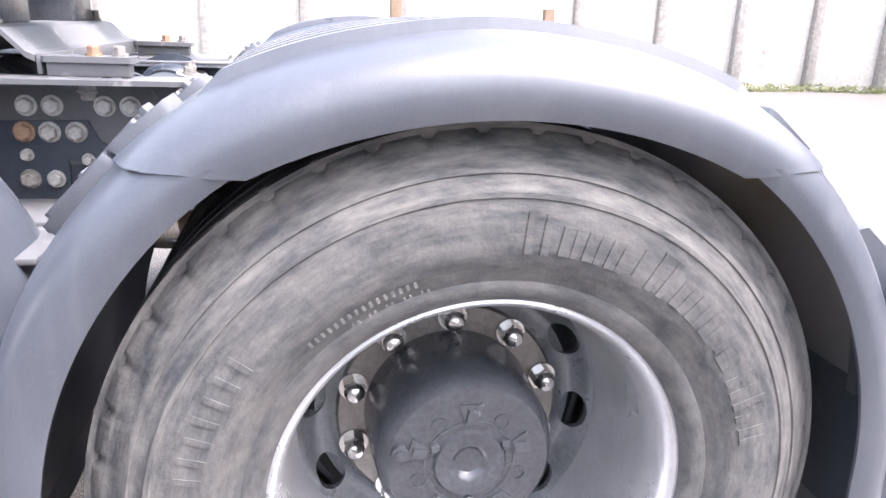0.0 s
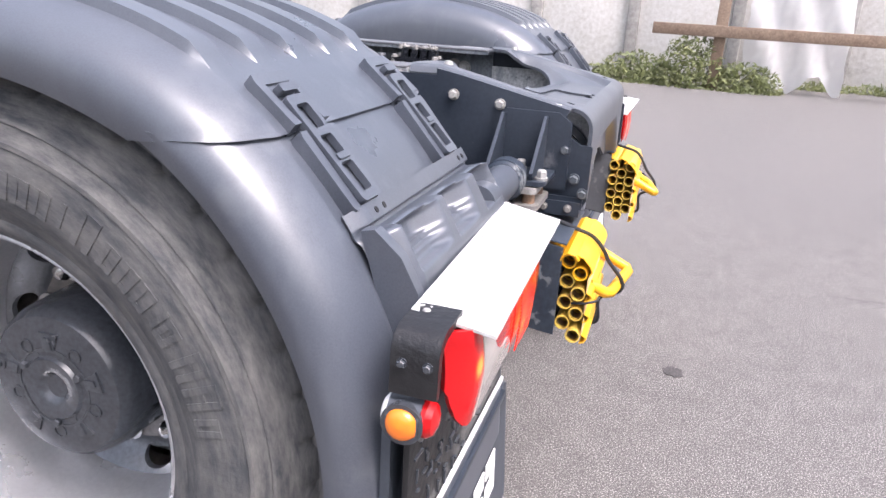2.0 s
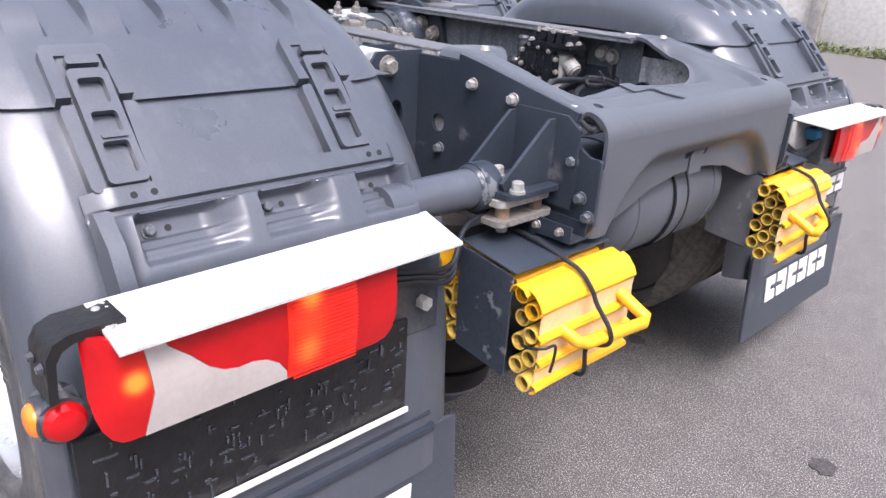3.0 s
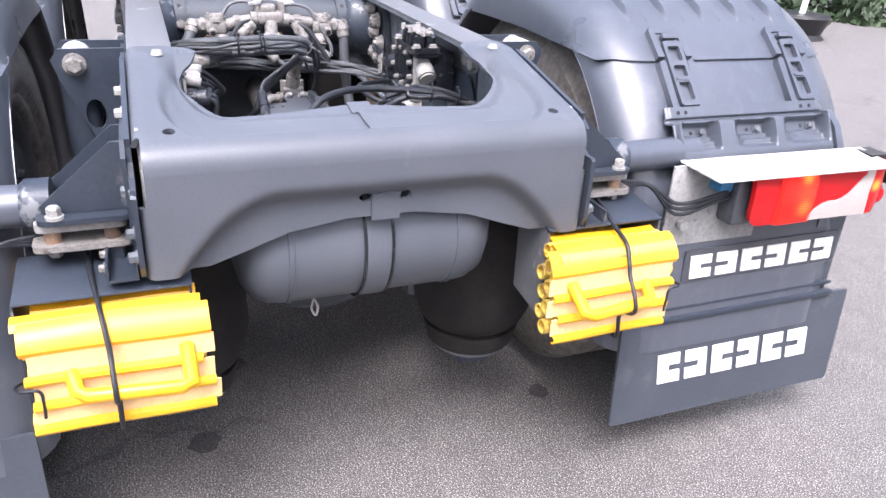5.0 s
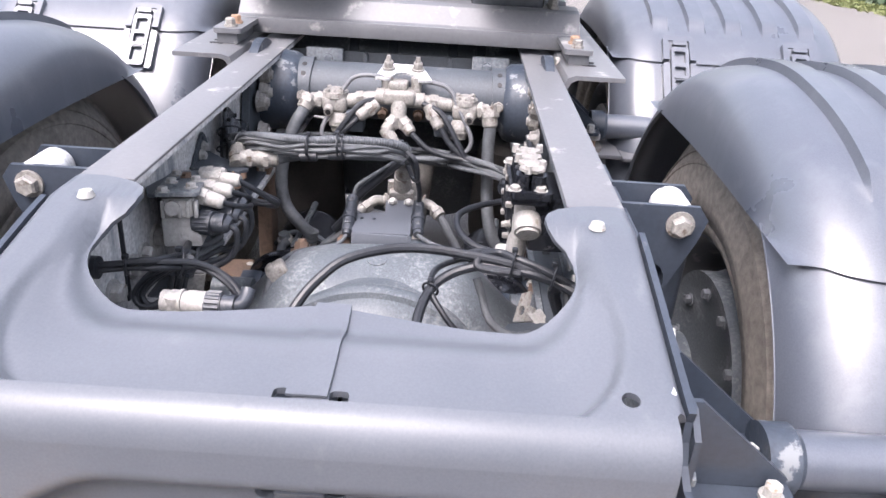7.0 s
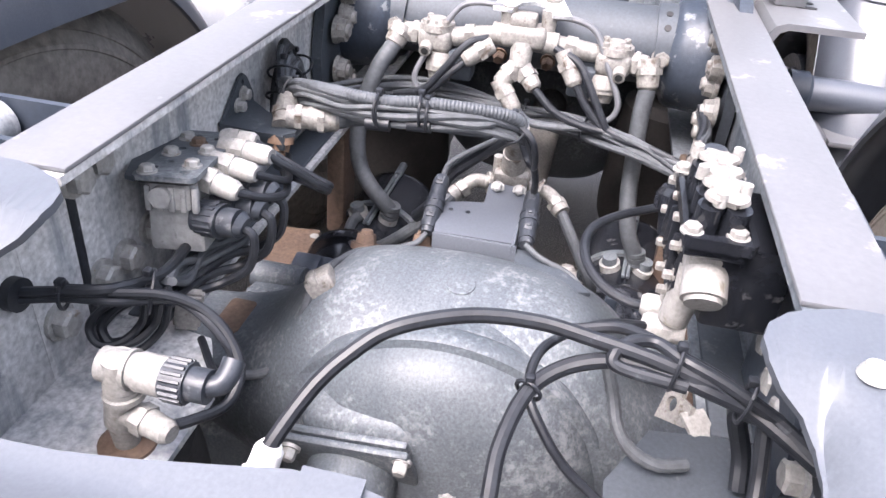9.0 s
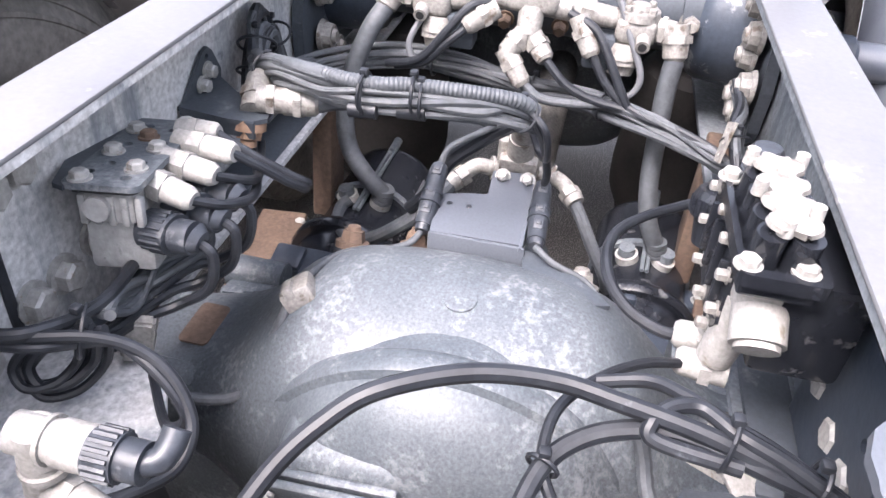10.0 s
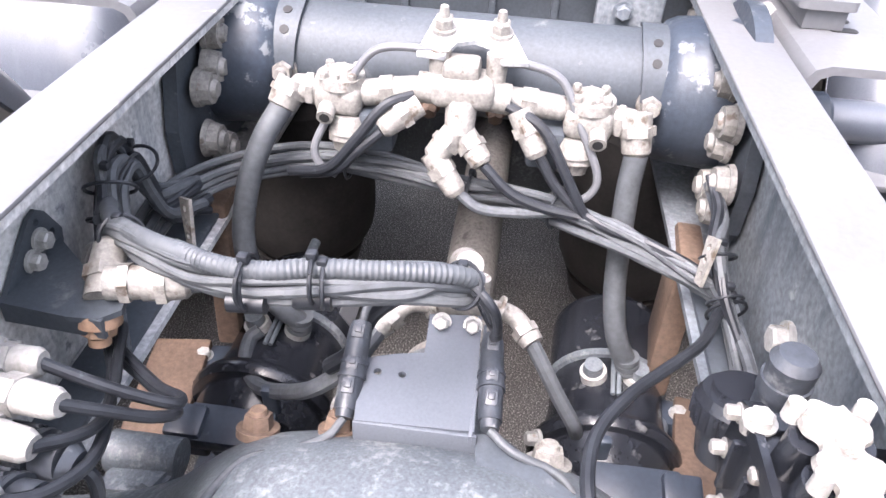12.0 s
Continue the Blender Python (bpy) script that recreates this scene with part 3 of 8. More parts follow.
# ---- frame ----
RAIL_OUT, RAIL_IN, RAIL_TOP, RAIL_LOW = 0.380, 0.303, 0.985, 0.715
frame_thing = thing("chassis_frame", (-0.8, 0, RAIL_LOW), "grey-painted steel truck frame with two channel rails", "truck frame")
for s in (-1, 1):
    bm = BM()
    prof = [(-RAIL_OUT, RAIL_TOP), (-RAIL_IN, RAIL_TOP), (-RAIL_IN, RAIL_TOP - 0.009), (-RAIL_OUT + 0.009, RAIL_TOP - 0.009),
            (-RAIL_OUT + 0.009, RAIL_LOW + 0.009), (-RAIL_IN, RAIL_LOW + 0.009), (-RAIL_IN, RAIL_LOW), (-RAIL_OUT, RAIL_LOW)]
    rings = [[bm.verts.new((x, y, z)) for y, z in prof] for x in (-3.6, 0.33)]
    for k in range(8):
        bm.faces.new((rings[0][k], rings[0][(k + 1) % 8], rings[1][(k + 1) % 8], rings[1][k]))
    for rg in rings:
        bm.faces.new(rg)
    # near web lit, far web dim: lighting put into the colour by side
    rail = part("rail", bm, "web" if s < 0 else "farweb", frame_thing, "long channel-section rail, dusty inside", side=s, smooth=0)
    bm = BM()
    box(bm, -1.6375, -(RAIL_OUT + RAIL_IN) / 2, RAIL_TOP + 0.003, 3.925, RAIL_OUT - RAIL_IN + 0.004, 0.006, bevel=0.0025)
    part("top_flange", bm, "rail", rail, "light grey painted top flange", side=s)
    bm = BM()
    box(bm, -1.75, -RAIL_OUT - 0.0015, 0.852, 3.6, 0.003, 0.258)
    part("web_skin", bm, "dark_steel", rail, "dark blue-grey painted outer web", side=s)
    bm = BM()
    box(bm, -1.6, -RAIL_OUT - 0.007, 0.80, 2.6, 0.008, 0.14, bevel=0.002)
    part("doubler", bm, "dark_steel", rail, side=s)


def tail_top(x):
    return 0.998 - max(0.0, x - 0.40) * 0.215


BEND = 0.705
DROP_R = 0.045


def tail_map(x, y, z):
    """Bends the flat pattern of the tail member over its rear edge; z is the depth below the sheet."""
    slope = math.atan(0.215)
    if x <= BEND:
        px, pz = x, tail_top(x)
        nx_, nz_ = (0, 1) if x < 0.4 else (math.sin(slope), math.cos(slope))
    else:
        u = x - BEND
        sweep = math.pi / 2 - slope
        arc = DROP_R * sweep
        cx, cz = BEND - DROP_R * math.sin(slope), tail_top(BEND) - DROP_R * math.cos(slope)
        a = slope + min(u / arc, 1.0) * sweep
        px, pz = cx + DROP_R * math.sin(a), cz + DROP_R * math.cos(a)
        nx_, nz_ = math.sin(a), math.cos(a)
        if u > arc:
            pz -= u - arc
    # pressed-in lip round the large cut-out, and the arched swage of the rear face
    if x <= BEND:
        d, back = u_edge(x, y), u_back(x, y)
        wide = 0.030 + 0.152 * back ** 1.5
        deep = (0.028 + 0.026 * back ** 2) * smoothstep(0.385, 0.455, x)
        pz -= 0.34 * deep * smoothstep(wide + 0.004, wide - 0.018, d) + 0.22 * deep * smoothstep(wide - 0.013, 0.35 * wide, d) + 0.44 * deep * smoothstep(0.36 * wide, 0.04 * wide, d)
    else:
        arch = 0.838 - 0.13 * max(0.0, (abs(y) - 0.17) / 0.17) ** 2
        px -= 0.030 * smoothstep(-0.014, 0.026, arch - pz)
    e = max(0.0, abs(y) - 0.366)
    if e:
        k = 0.020 - math.sqrt(max(0.0, 0.020 ** 2 - min(e, 0.0199) ** 2))
        px, pz = px - nx_ * k, pz - nz_ * k
    return px + nx_ * z, y, pz + nz_ * z


def smoothstep(a, b, v):
    t = min(1.0, max(0.0, (v - a) / (b - a)))
    return t * t * (3 - 2 * t)


U_REAR, U_HALF, U_RAD = 0.540, 0.300, 0.074


def u_edge(x, y):
    """Distance outside the U-shaped cut-out."""
    qx, qy = x - (U_REAR - U_RAD), abs(y) - (U_HALF - U_RAD)
    return math.hypot(max(qx, 0), max(qy, 0)) + min(max(qx, qy), 0) - U_RAD


def u_back(x, y):
    """How far a point lies behind the cut-out (1) rather than beside it (0)."""
    qx, qy = max(0.0, x - (U_REAR - U_RAD)), max(0.0, abs(y) - (U_HALF - U_RAD))
    return qx * qx / max(1e-9, qx * qx + qy * qy)


bm = BM()
half = [(0.335, -0.386), (0.335, -0.335), (0.342, -0.31), (0.354, -0.285), (0.370, -0.270), (0.388, -0.264), (0.404, -0.267), (0.418, -0.276), (0.430, -0.290), (0.446, -0.298)]
uc = [(U_REAR - U_RAD + U_RAD * math.sin(radians(a)), -(U_HALF - U_RAD) - U_RAD * math.cos(radians(a))) for a in range(0, 91, 10)] + [(0.538, -0.17), (0.532, -0.12), (0.522, -0.06), (0.515, -0.02)]
inner = half[1:] + uc
low_u = BEND + DROP_R * (math.pi / 2 - math.atan(0.215)) + 0.17
notch_u = [(0.690, -0.386), (0.692, -0.376), (0.698, -0.3715), (BEND + 0.105, -0.3715), (BEND + 0.112, -0.376), (BEND + 0.114, -0.386)]
bottom = notch_u + [(low_u, -0.386), (low_u, -0.29), (low_u - 0.018, -0.235), (low_u - 0.045, -0.16), (low_u - 0.06, -0.06)]
right = [(x, -y) for x, y in reversed(bottom)]
outline = [half[0]] + bottom + right + [(0.335, 0.386)] + [(x, -y) for x, y in inner] + list(reversed(inner))
flat = BM()
cuts = [("x", x) for x in [0.36, 0.40] + [0.425 + 0.00625 * k for k in range(46)]] + [("x", 0.31 + 0.0125 * k) for k in range(4)]
cuts += [("x", BEND + 0.061 * k / 7) for k in range(8)] + [("x", BEND + 0.061 + 0.17 * k / 22) for k in range(22)]
cuts += [("y", -0.366 + 0.732 * k / 150) for k in range(151)] + [("y", sg * v) for sg in (-1, 1) for v in (0.372, 0.377, 0.381)]
bolt_holes = [oval(0.682, y, 0.0095, 0.0095, 12) for y in (-0.329, 0.329)]
slots = [oval(0.682, y, 0.010, 0.010, 10, 0.6) for y in (-0.016, 0.041)] + [oval(BEND + 0.061 + 0.075, y, 0.009, 0.012, 10) for y in (-0.03, 0.04)]
plate(flat, outline, bolt_holes + slots, 0.0, cuts=cuts)
for v in flat.verts:
    v.co = tail_map(*v.co)
bmesh.ops.recalc_face_normals(flat, faces=flat.faces[:])
bmesh.ops.solidify(flat, geom=flat.faces[:], thickness=0.008)
tail = part("tail_member", flat, "steel", frame_thing, "pressed grey steel end plate with a large U-shaped cut-out", smooth=40)
bm = BM()
tab = [[bm.verts.new(tail_map(0.513 + 0.172 * i / 24, -0.012 + 0.021 * j, 0.0050)) for j in range(3)] for i in range(25)]
for i in range(24):
    for j in range(2):
        bm.faces.new((tab[i][j], tab[i + 1][j], tab[i + 1][j + 1], tab[i][j + 1]))
bmesh.ops.recalc_face_normals(bm, faces=bm.faces[:])
bmesh.ops.solidify(bm, geom=bm.faces[:], thickness=0.003)
part("bent_tab", bm, "steel", tail, "thin sheet tab bent over the edge", smooth=40)
bm = BM()
tab = [[bm.verts.new(tail_map(BEND + 0.128 + 0.050 * i / 10, -0.020 + 0.025 * j, 0.0045)) for j in range(3)] for i in range(11)]
for i in range(10):
    for j in range(2):
        bm.faces.new((tab[i][j], tab[i + 1][j], tab[i + 1][j + 1], tab[i][j + 1]))
bmesh.ops.recalc_face_normals(bm, faces=bm.faces[:])
bmesh.ops.solidify(bm, geom=bm.faces[:], thickness=0.004)
part("strap_hook", bm, "steel", tail, "end of the tank strap hooked on", smooth=40)
for s in (-1, 1):
    bm = BM()
    side_outline = [(0.10, 0.720), (0.10, 0.978), (0.40, 0.978), (0.40, 0.992)] + [(x, tail_top(x) - 0.004) for x in (0.45, 0.55, 0.65, 0.69)]
    side_outline += [(0.686, 0.918), (0.689, 0.895), (0.70, 0.874), (0.722, 0.862), (0.742, 0.862), (0.746, 0.858), (0.746, 0.745), (0.735, 0.725), (0.70, 0.716)]
    holes = [oval(0.35, 0.85, 0.018, 0.018, 14), oval(0.24, 0.86, 0.02, 0.02, 14)]
    plate(bm, [(x, z) for x, z in side_outline], holes, 0.008, Matrix(((1, 0, 0, 0), (0, 0, 1, -0.385), (0, 1, 0, 0), (0, 0, 0, 1))))
    part("side_plate", bm, "dark_steel", tail, side=s, smooth=0)
    bm = BM()
    box(bm, 0.50, -0.374, 0.832, 0.34, 0.006, 0.215, bevel=0.001)
    part("inner_web", bm, "web", tail, "dusty inner web", side=s)
    # black strip laid where the shadow of an edge runs down the web
    bm = BM()
    box(bm, 0.251, -0.3695, 0.845, 0.011, 0.004, 0.19, rot=(0, -2, 0), bevel=0.001)
    part("seam_strip", bm, "black", tail, "thin black strip drawn as a shadow line down the web", side=s)
    bm = BM()
    box(bm, 0.47, -0.338, 0.7195, 0.28, 0.072, 0.009, bevel=0.001)
    part("lower_flange", bm, "web", tail, side=s)
    for k, (x, z) in enumerate(((0.441, 0.941), (0.544, 0.930), (0.69, 0.850), (0.715, 0.790), (0.735, 0.760), (0.36, 0.80))):
        bm = BM()
        hexhead(bm, (x, -0.393, z), (0, -1, 0), 0.0092, 0.014)
        part("bolt", bm, "bolt" if k < 2 else "dusty", tail, side=s)
    bm = BM()
    rod(bm, (0.405, -0.33, 0.996), (0.405, -0.33, 1.004), 0.0115, 0.008, seg=16)
    part("bolt", bm, "bolt", tail, side=s)

# bolts through the rail webs, seen inside and outside
for s in (-1, 1):
    inside = [(0.305, 0.792), (0.230, 0.798), (0.185, 0.797), (0.205, 0.932), (0.240, 0.927), (0.130, 0.805), (-0.20, 0.80)]
    for x, z in inside:
        bm = BM()
        hexhead(bm, (x, -RAIL_OUT + 0.009, z), (0, 1, 0), 0.0165, 0.02)
        part("bolt", bm, "bolt", frame_thing, side=s)
    for x, z in ((-0.505, 0.945), (-0.490, 0.905), (-0.455, 0.890), (-0.458, 0.815), (-0.492, 0.785), (-0.62, 0.935), (-0.60, 0.90)) if s < 0 else ((-0.51, 0.942), (-0.452, 0.914), (-0.466, 0.880), (-0.462, 0.819), (-0.412, 0.852), (-0.420, 0.812), (-0.73, 0.946)):
        bm = BM()
        rod(bm, (x, -0.338, z), (x, -0.331, z), 0.026, 0.024, seg=20)
        rod(bm, (x, -0.331, z), (x, -0.317, z), 0.0225, 0.020, seg=10)
        rod(bm, (x, -0.317, z), (x, -0.311, z), 0.013, 0.010, seg=14)
        part("nut", bm, "beige", frame_thing, "whitish painted nut with thread end", side=s)
    for x, z, r_, mt in ((-0.760, 0.941, 0.0165, "cover"), (-0.711, 0.941, 0.0165, "cover"), (-0.611, 0.941, 0.0165, "cover"), (-0.561, 0.941, 0.0165, "cover"), (-0.766, 0.889, 0.0165, "orange_rust"), (-0.718, 0.889, 0.0165, "bolt"), (-0.667, 0.889, 0.0165, "bolt"),
                        (-0.766, 0.842, 0.010, "bolt"), (-0.650, 0.832, 0.010, "bolt"), (-0.765, 0.792, 0.0155, "beige"), (-0.716, 0.792, 0.014, "bolt")):
        bm = BM()
        hexhead(bm, (x, -RAIL_OUT - (0.012 if z > 0.9 else 0.024), z), (0, -1, 0), r_, 0.020)
        part("bolt", bm, mt, frame_thing, side=s)
    bm = BM()
    plate(bm, [(-0.84, 0.912), (-0.645, 0.912), (-0.625, 0.87), (-0.60, 0.855), (-0.58, 0.77), (-0.62, 0.76), (-0.665, 0.83), (-0.690, 0.83), (-0.690, 0.72), (-0.80, 0.70)], [], 0.014, Matrix(((1, 0, 0, 0), (0, 0, 1, -0.390), (0, 1, 0, 0), (0, 0, 0, 1))))
    part("bracket", bm, "dark_steel", frame_thing, side=s, smooth=0)

for s in (-1, 1):
    bm = BM()
    box(bm, -0.640, -0.3925, 0.982, 0.036, 0.014, 0.036, bevel=0.004)
    box(bm, -0.640, -0.3935, 0.959, 0.030, 0.012, 0.014, bevel=0.004)
    box(bm, -0.640, -0.394, 0.971, 0.040, 0.018, 0.005, bevel=0.001)
    part("flange_clip", bm, "bolt", frame_thing, "whitish clip under the flange", side=s)

# ---- mudguards ----
HX, HZ = 0.018, 0.51


SEAM_Z = 0.972


def guard_loop(theta, seam, ribs):
    """The closed cross-section (y, radius) of a mudguard at an angle in degrees."""
    off = abs(theta - 90)
    lip = 0.520 + 0.030 * min(1.0, off / 40) ** 2 if seam else 0.550 - 0.008 * min(1.0, max(0.0, off - 43) / 50)
    lip_in = min(0.61, (0.452 + 0.012 * math.sin(radians(theta)) ** 4) / max(0.5, math.sin(radians(theta)))) if seam else 0.548
    top = 0.612 + 0.024 * smoothstep(6, 42, off) + (0.006 if seam else 0.0)
    outer = [(-1.236, lip), (-1.243, lip + 0.02), (-1.242, top - 0.055), (-1.232, top - 0.034), (-1.210, top - 0.018), (-1.178, top - 0.008)]
    fade = smoothstep(57, 60, theta) * smoothstep(123, 120, theta) if ribs else 0
    for yc in (-1.13, -1.025, -0.92, -0.815, -0.71):
        for dy, up in ((-0.026, 0), (-0.0215, 0.014), (0.0215, 0.014), (0.026, 0)):
            outer.append((yc + dy, top - 0.002 + up * fade))
    outer += [(y, max(r, lip_in + 0.004)) for y, r in ((-0.665, top - 0.005), (-0.64, top - 0.011), (-0.617, top - 0.023), (-0.598, top - 0.040), (-0.585, top - 0.062), (-0.578, top - 0.09), (-0.576, lip_in))]
    inner = [(y, max(r, lip_in + 0.002)) for y, r in ((-0.582, lip_in), (-0.584, top - 0.09), (-0.604, top - 0.045), (-0.63, top - 0.026))] + [(-0.66, top - 0.016), (-1.17, top - 0.016), (-1.205, top - 0.027), (-1.226, top - 0.042), (-1.235, top - 0.058), (-1.236, lip + 0.02), (-1.231, lip)]
    return outer + inner


def sweep_guard(which, dx=0.0, straight=0.0):
    """One section of a guard; the sections meet along a level seam, so that each line of the profile ends at its own angle."""
    bm = BM()
    seam, n = which == "centre", 50 if which == "centre" else 24
    ref = guard_loop(45, seam, False)
    rings = []
    for i in range(n + 1):
        ring = []
        for k, (y, r0) in enumerate(ref):
            e = math.degrees(math.asin(min(0.98, (SEAM_Z - HZ + (0.0 if seam else 0.006)) / r0)))
            a0, a1 = {"centre": (e, 180 - e), "rear": (0, e), "front": (180 - e, 180)}[which]
            t = a0 + (a1 - a0) * i / n
            y_, r = guard_loop(t, seam, seam)[k]
            a = radians(t)
            ring.append(bm.verts.new((HX + dx + r * math.cos(a), y_, HZ + r * math.sin(a))))
        rings.append(ring)
    if straight:
        last, sgn = (rings[0], 1) if which == "rear" else (rings[-1], -1)
        ext = [bm.verts.new((v.co.x + sgn * 0.01, v.co.y, v.co.z - straight)) for v in last]
        rings = [ext] + rings if sgn > 0 else rings + [ext]
    k = len(rings[0])
    for a, b in zip(rings, rings[1:]):
        for i in range(k):
            bm.faces.new((a[i], a[(i + 1) % k], b[(i + 1) % k], b[i]))
    bm.faces.new(rings[0])
    bm.faces.new(rings[-1])
    return bm


def arc_frame(theta, y, r, dx=0.0):
    """Local axes on the guard: x along y, y up along the arc, z out."""
    a = radians(theta)
    out, up = Vector((math.cos(a), 0, math.sin(a))), Vector((-math.sin(a), 0, math.cos(a)))
    m = Matrix((Vector((0, 1, 0)), up, out)).transposed().to_4x4()
    m.translation = Vector((HX + dx, y, HZ)) + out * r
    return m


def mudguard(side, dx=0.0, front=False, label=""):
    g = thing("mudguard", (HX + dx, 0.9 * side, HZ), label, "mudguard", "mudguards of the truck")
    top = part("centre_section", sweep_guard("centre", dx), "guard", g, "arched middle section with five raised ribs", side=side)
    part("rear_section", sweep_guard("rear", dx, 0.18), "guard", g, side=side)
    part("front_section", sweep_guard("front", dx, 0.1), "guard", g, side=side)
    for th0, sgn in ((46.3, 1),) + (((133.7, -1),) if not front else ()):
        for y in (-1.089, -0.752):
            f = sgn
            # moulded surround on the centre section, open towards the seam
            m = arc_frame(th0 + sgn * 3.8, y, 0.640, dx)
            bm = BM()
            shield = [(-0.046, -0.043 * f), (-0.0285, -0.043 * f), (-0.0285, 0.022 * f), (0.0285, 0.022 * f), (0.0285, -0.043 * f), (0.046, -0.043 * f), (0.044, 0.030 * f), (0.038, 0.040 * f), (-0.038, 0.040 * f), (-0.044, 0.030 * f)][::-f]
            moulded(bm, shield, [], 0.022, m @ pose(0, 0, 0.013), 0.008, 2)
            part("latch_plate", bm, "guard", g, side=side, smooth=40)
            # rounded cheeks on the end section
            m = arc_frame(th0 - sgn * 5.9, y, 0.636, dx)
            for e in (-1, 1):
                bm = BM()
                cheek = [(0.027, -0.058), (0.040, -0.058), (0.044, -0.052), (0.047, 0.050), (0.043, 0.058), (0.029, 0.058)]
                moulded(bm, [(e * u, f * v) for u, v in cheek][::e * f], [], 0.022, m @ pose(0, 0, 0.014), 0.008, 3)
                part("latch_cheek", bm, "guard", g, side=side, smooth=40)
            # the strap with its openings, hook bar and tongue
            m = arc_frame(th0 - sgn * 3.0, y, 0.640, dx)
            bm = BM()
            slots = [roundrect(-0.0155, (a if f > 0 else -b), 0.0155, (b if f > 0 else -a), 0.005) for a, b in ((-0.074, -0.030), (-0.020, 0.012), (0.023, 0.060))]
            moulded(bm, roundrect(-0.0245, -0.087, 0.0245, 0.074, 0.008) if f > 0 else roundrect(-0.0245, -0.074, 0.0245, 0.087, 0.008), slots, 0.010, m @ pose(0, 0, 0.0145), 0.003)
            strap = part("latch_strap", bm, "guard", g, "moulded strap latch with three openings", side=side, smooth=40)
            bm = BM()
            moulded(bm, roundrect(-0.020, -0.006, 0.020, 0.006, 0.003), [], 0.012, m @ pose(0, 0.086 * f, 0.016), 0.003)
            part("hook_bar", bm, "guard", strap, side=side, smooth=40)
            bm = BM()
            moulded(bm, roundrect(-0.010, -0.0045, 0.0225, 0.0045, 0.003), [], 0.008, m @ pose(-0.004, -0.022 * f, 0.0175), 0.002)
            part("tongue", bm, "guard", strap, side=side, smooth=40)
            bm = BM()
            plate(bm, roundrect(-0.0265, -0.092, 0.0265, 0.100, 0.006), [], 0.006, m @ pose(0, 0, 0.002))
            part("backing", bm, "guard", strap, side=side, smooth=0)
    return g


mudguard(-1, label="dark grey ribbed plastic mudguard arched over the dual wheel")
mudguard(1, label="dark grey ribbed plastic mudguard arched over the dual wheel")
FRONT_DX = -1.28
mudguard(-1, FRONT_DX, True, "grey ribbed plastic mudguard of the axle further forward")
mudguard(1, FRONT_DX, True, "grey ribbed plastic mudguard of the axle further forward")


# ---- wheels ----
def tyre_mesh(y0, y1, dx):
    """A tyre between the outer bulge y0 and the inner bulge y1."""
    w = y1 - y0
    prof = [(0.288, y0 + 0.045), (0.292, y0 + 0.030), (0.300, y0 + 0.022), (0.318, y0 + 0.015), (0.322, y0 + 0.017), (0.345, y0 + 0.006), (0.348, y0 + 0.003), (0.372, y0 + 0.0005), (0.405, y0),
            (0.428, y0 + 0.004), (0.430, y0 + 0.002), (0.436, y0 + 0.003), (0.438, y0 + 0.008), (0.455, y0 + 0.016), (0.457, y0 + 0.014), (0.462, y0 + 0.016), (0.466, y0 + 0.022), (0.486, y0 + 0.034), (0.501, y0 + 0.045), (0.508, y0 + 0.058), (0.511, y0 + 0.085)]
    n0 = len(prof)
    grooves = []
    for k in range(1, 5):
        g = y0 + w * k / 5
        grooves += [(0.512, g - 0.008), (0.498, g - 0.006), (0.498, g + 0.006), (0.512, g + 0.008)]
    back = [(r, y0 + y1 - y) for r, y in reversed(prof)]
    allp = prof + grooves + back
    def notch(i, j, r, y):
        if n0 - 3 <= i < n0 and j % 10 < 2:
            return r - 0.007, y + 0.004 if i < n0 - 1 else y
        if len(allp) - n0 <= i < len(allp) - n0 + 3 and j % 10 < 2:
            return r - 0.008, y
        return r, y
    return lathe(BM(), allp, HX + dx, HZ, seg=470, edit=notch)


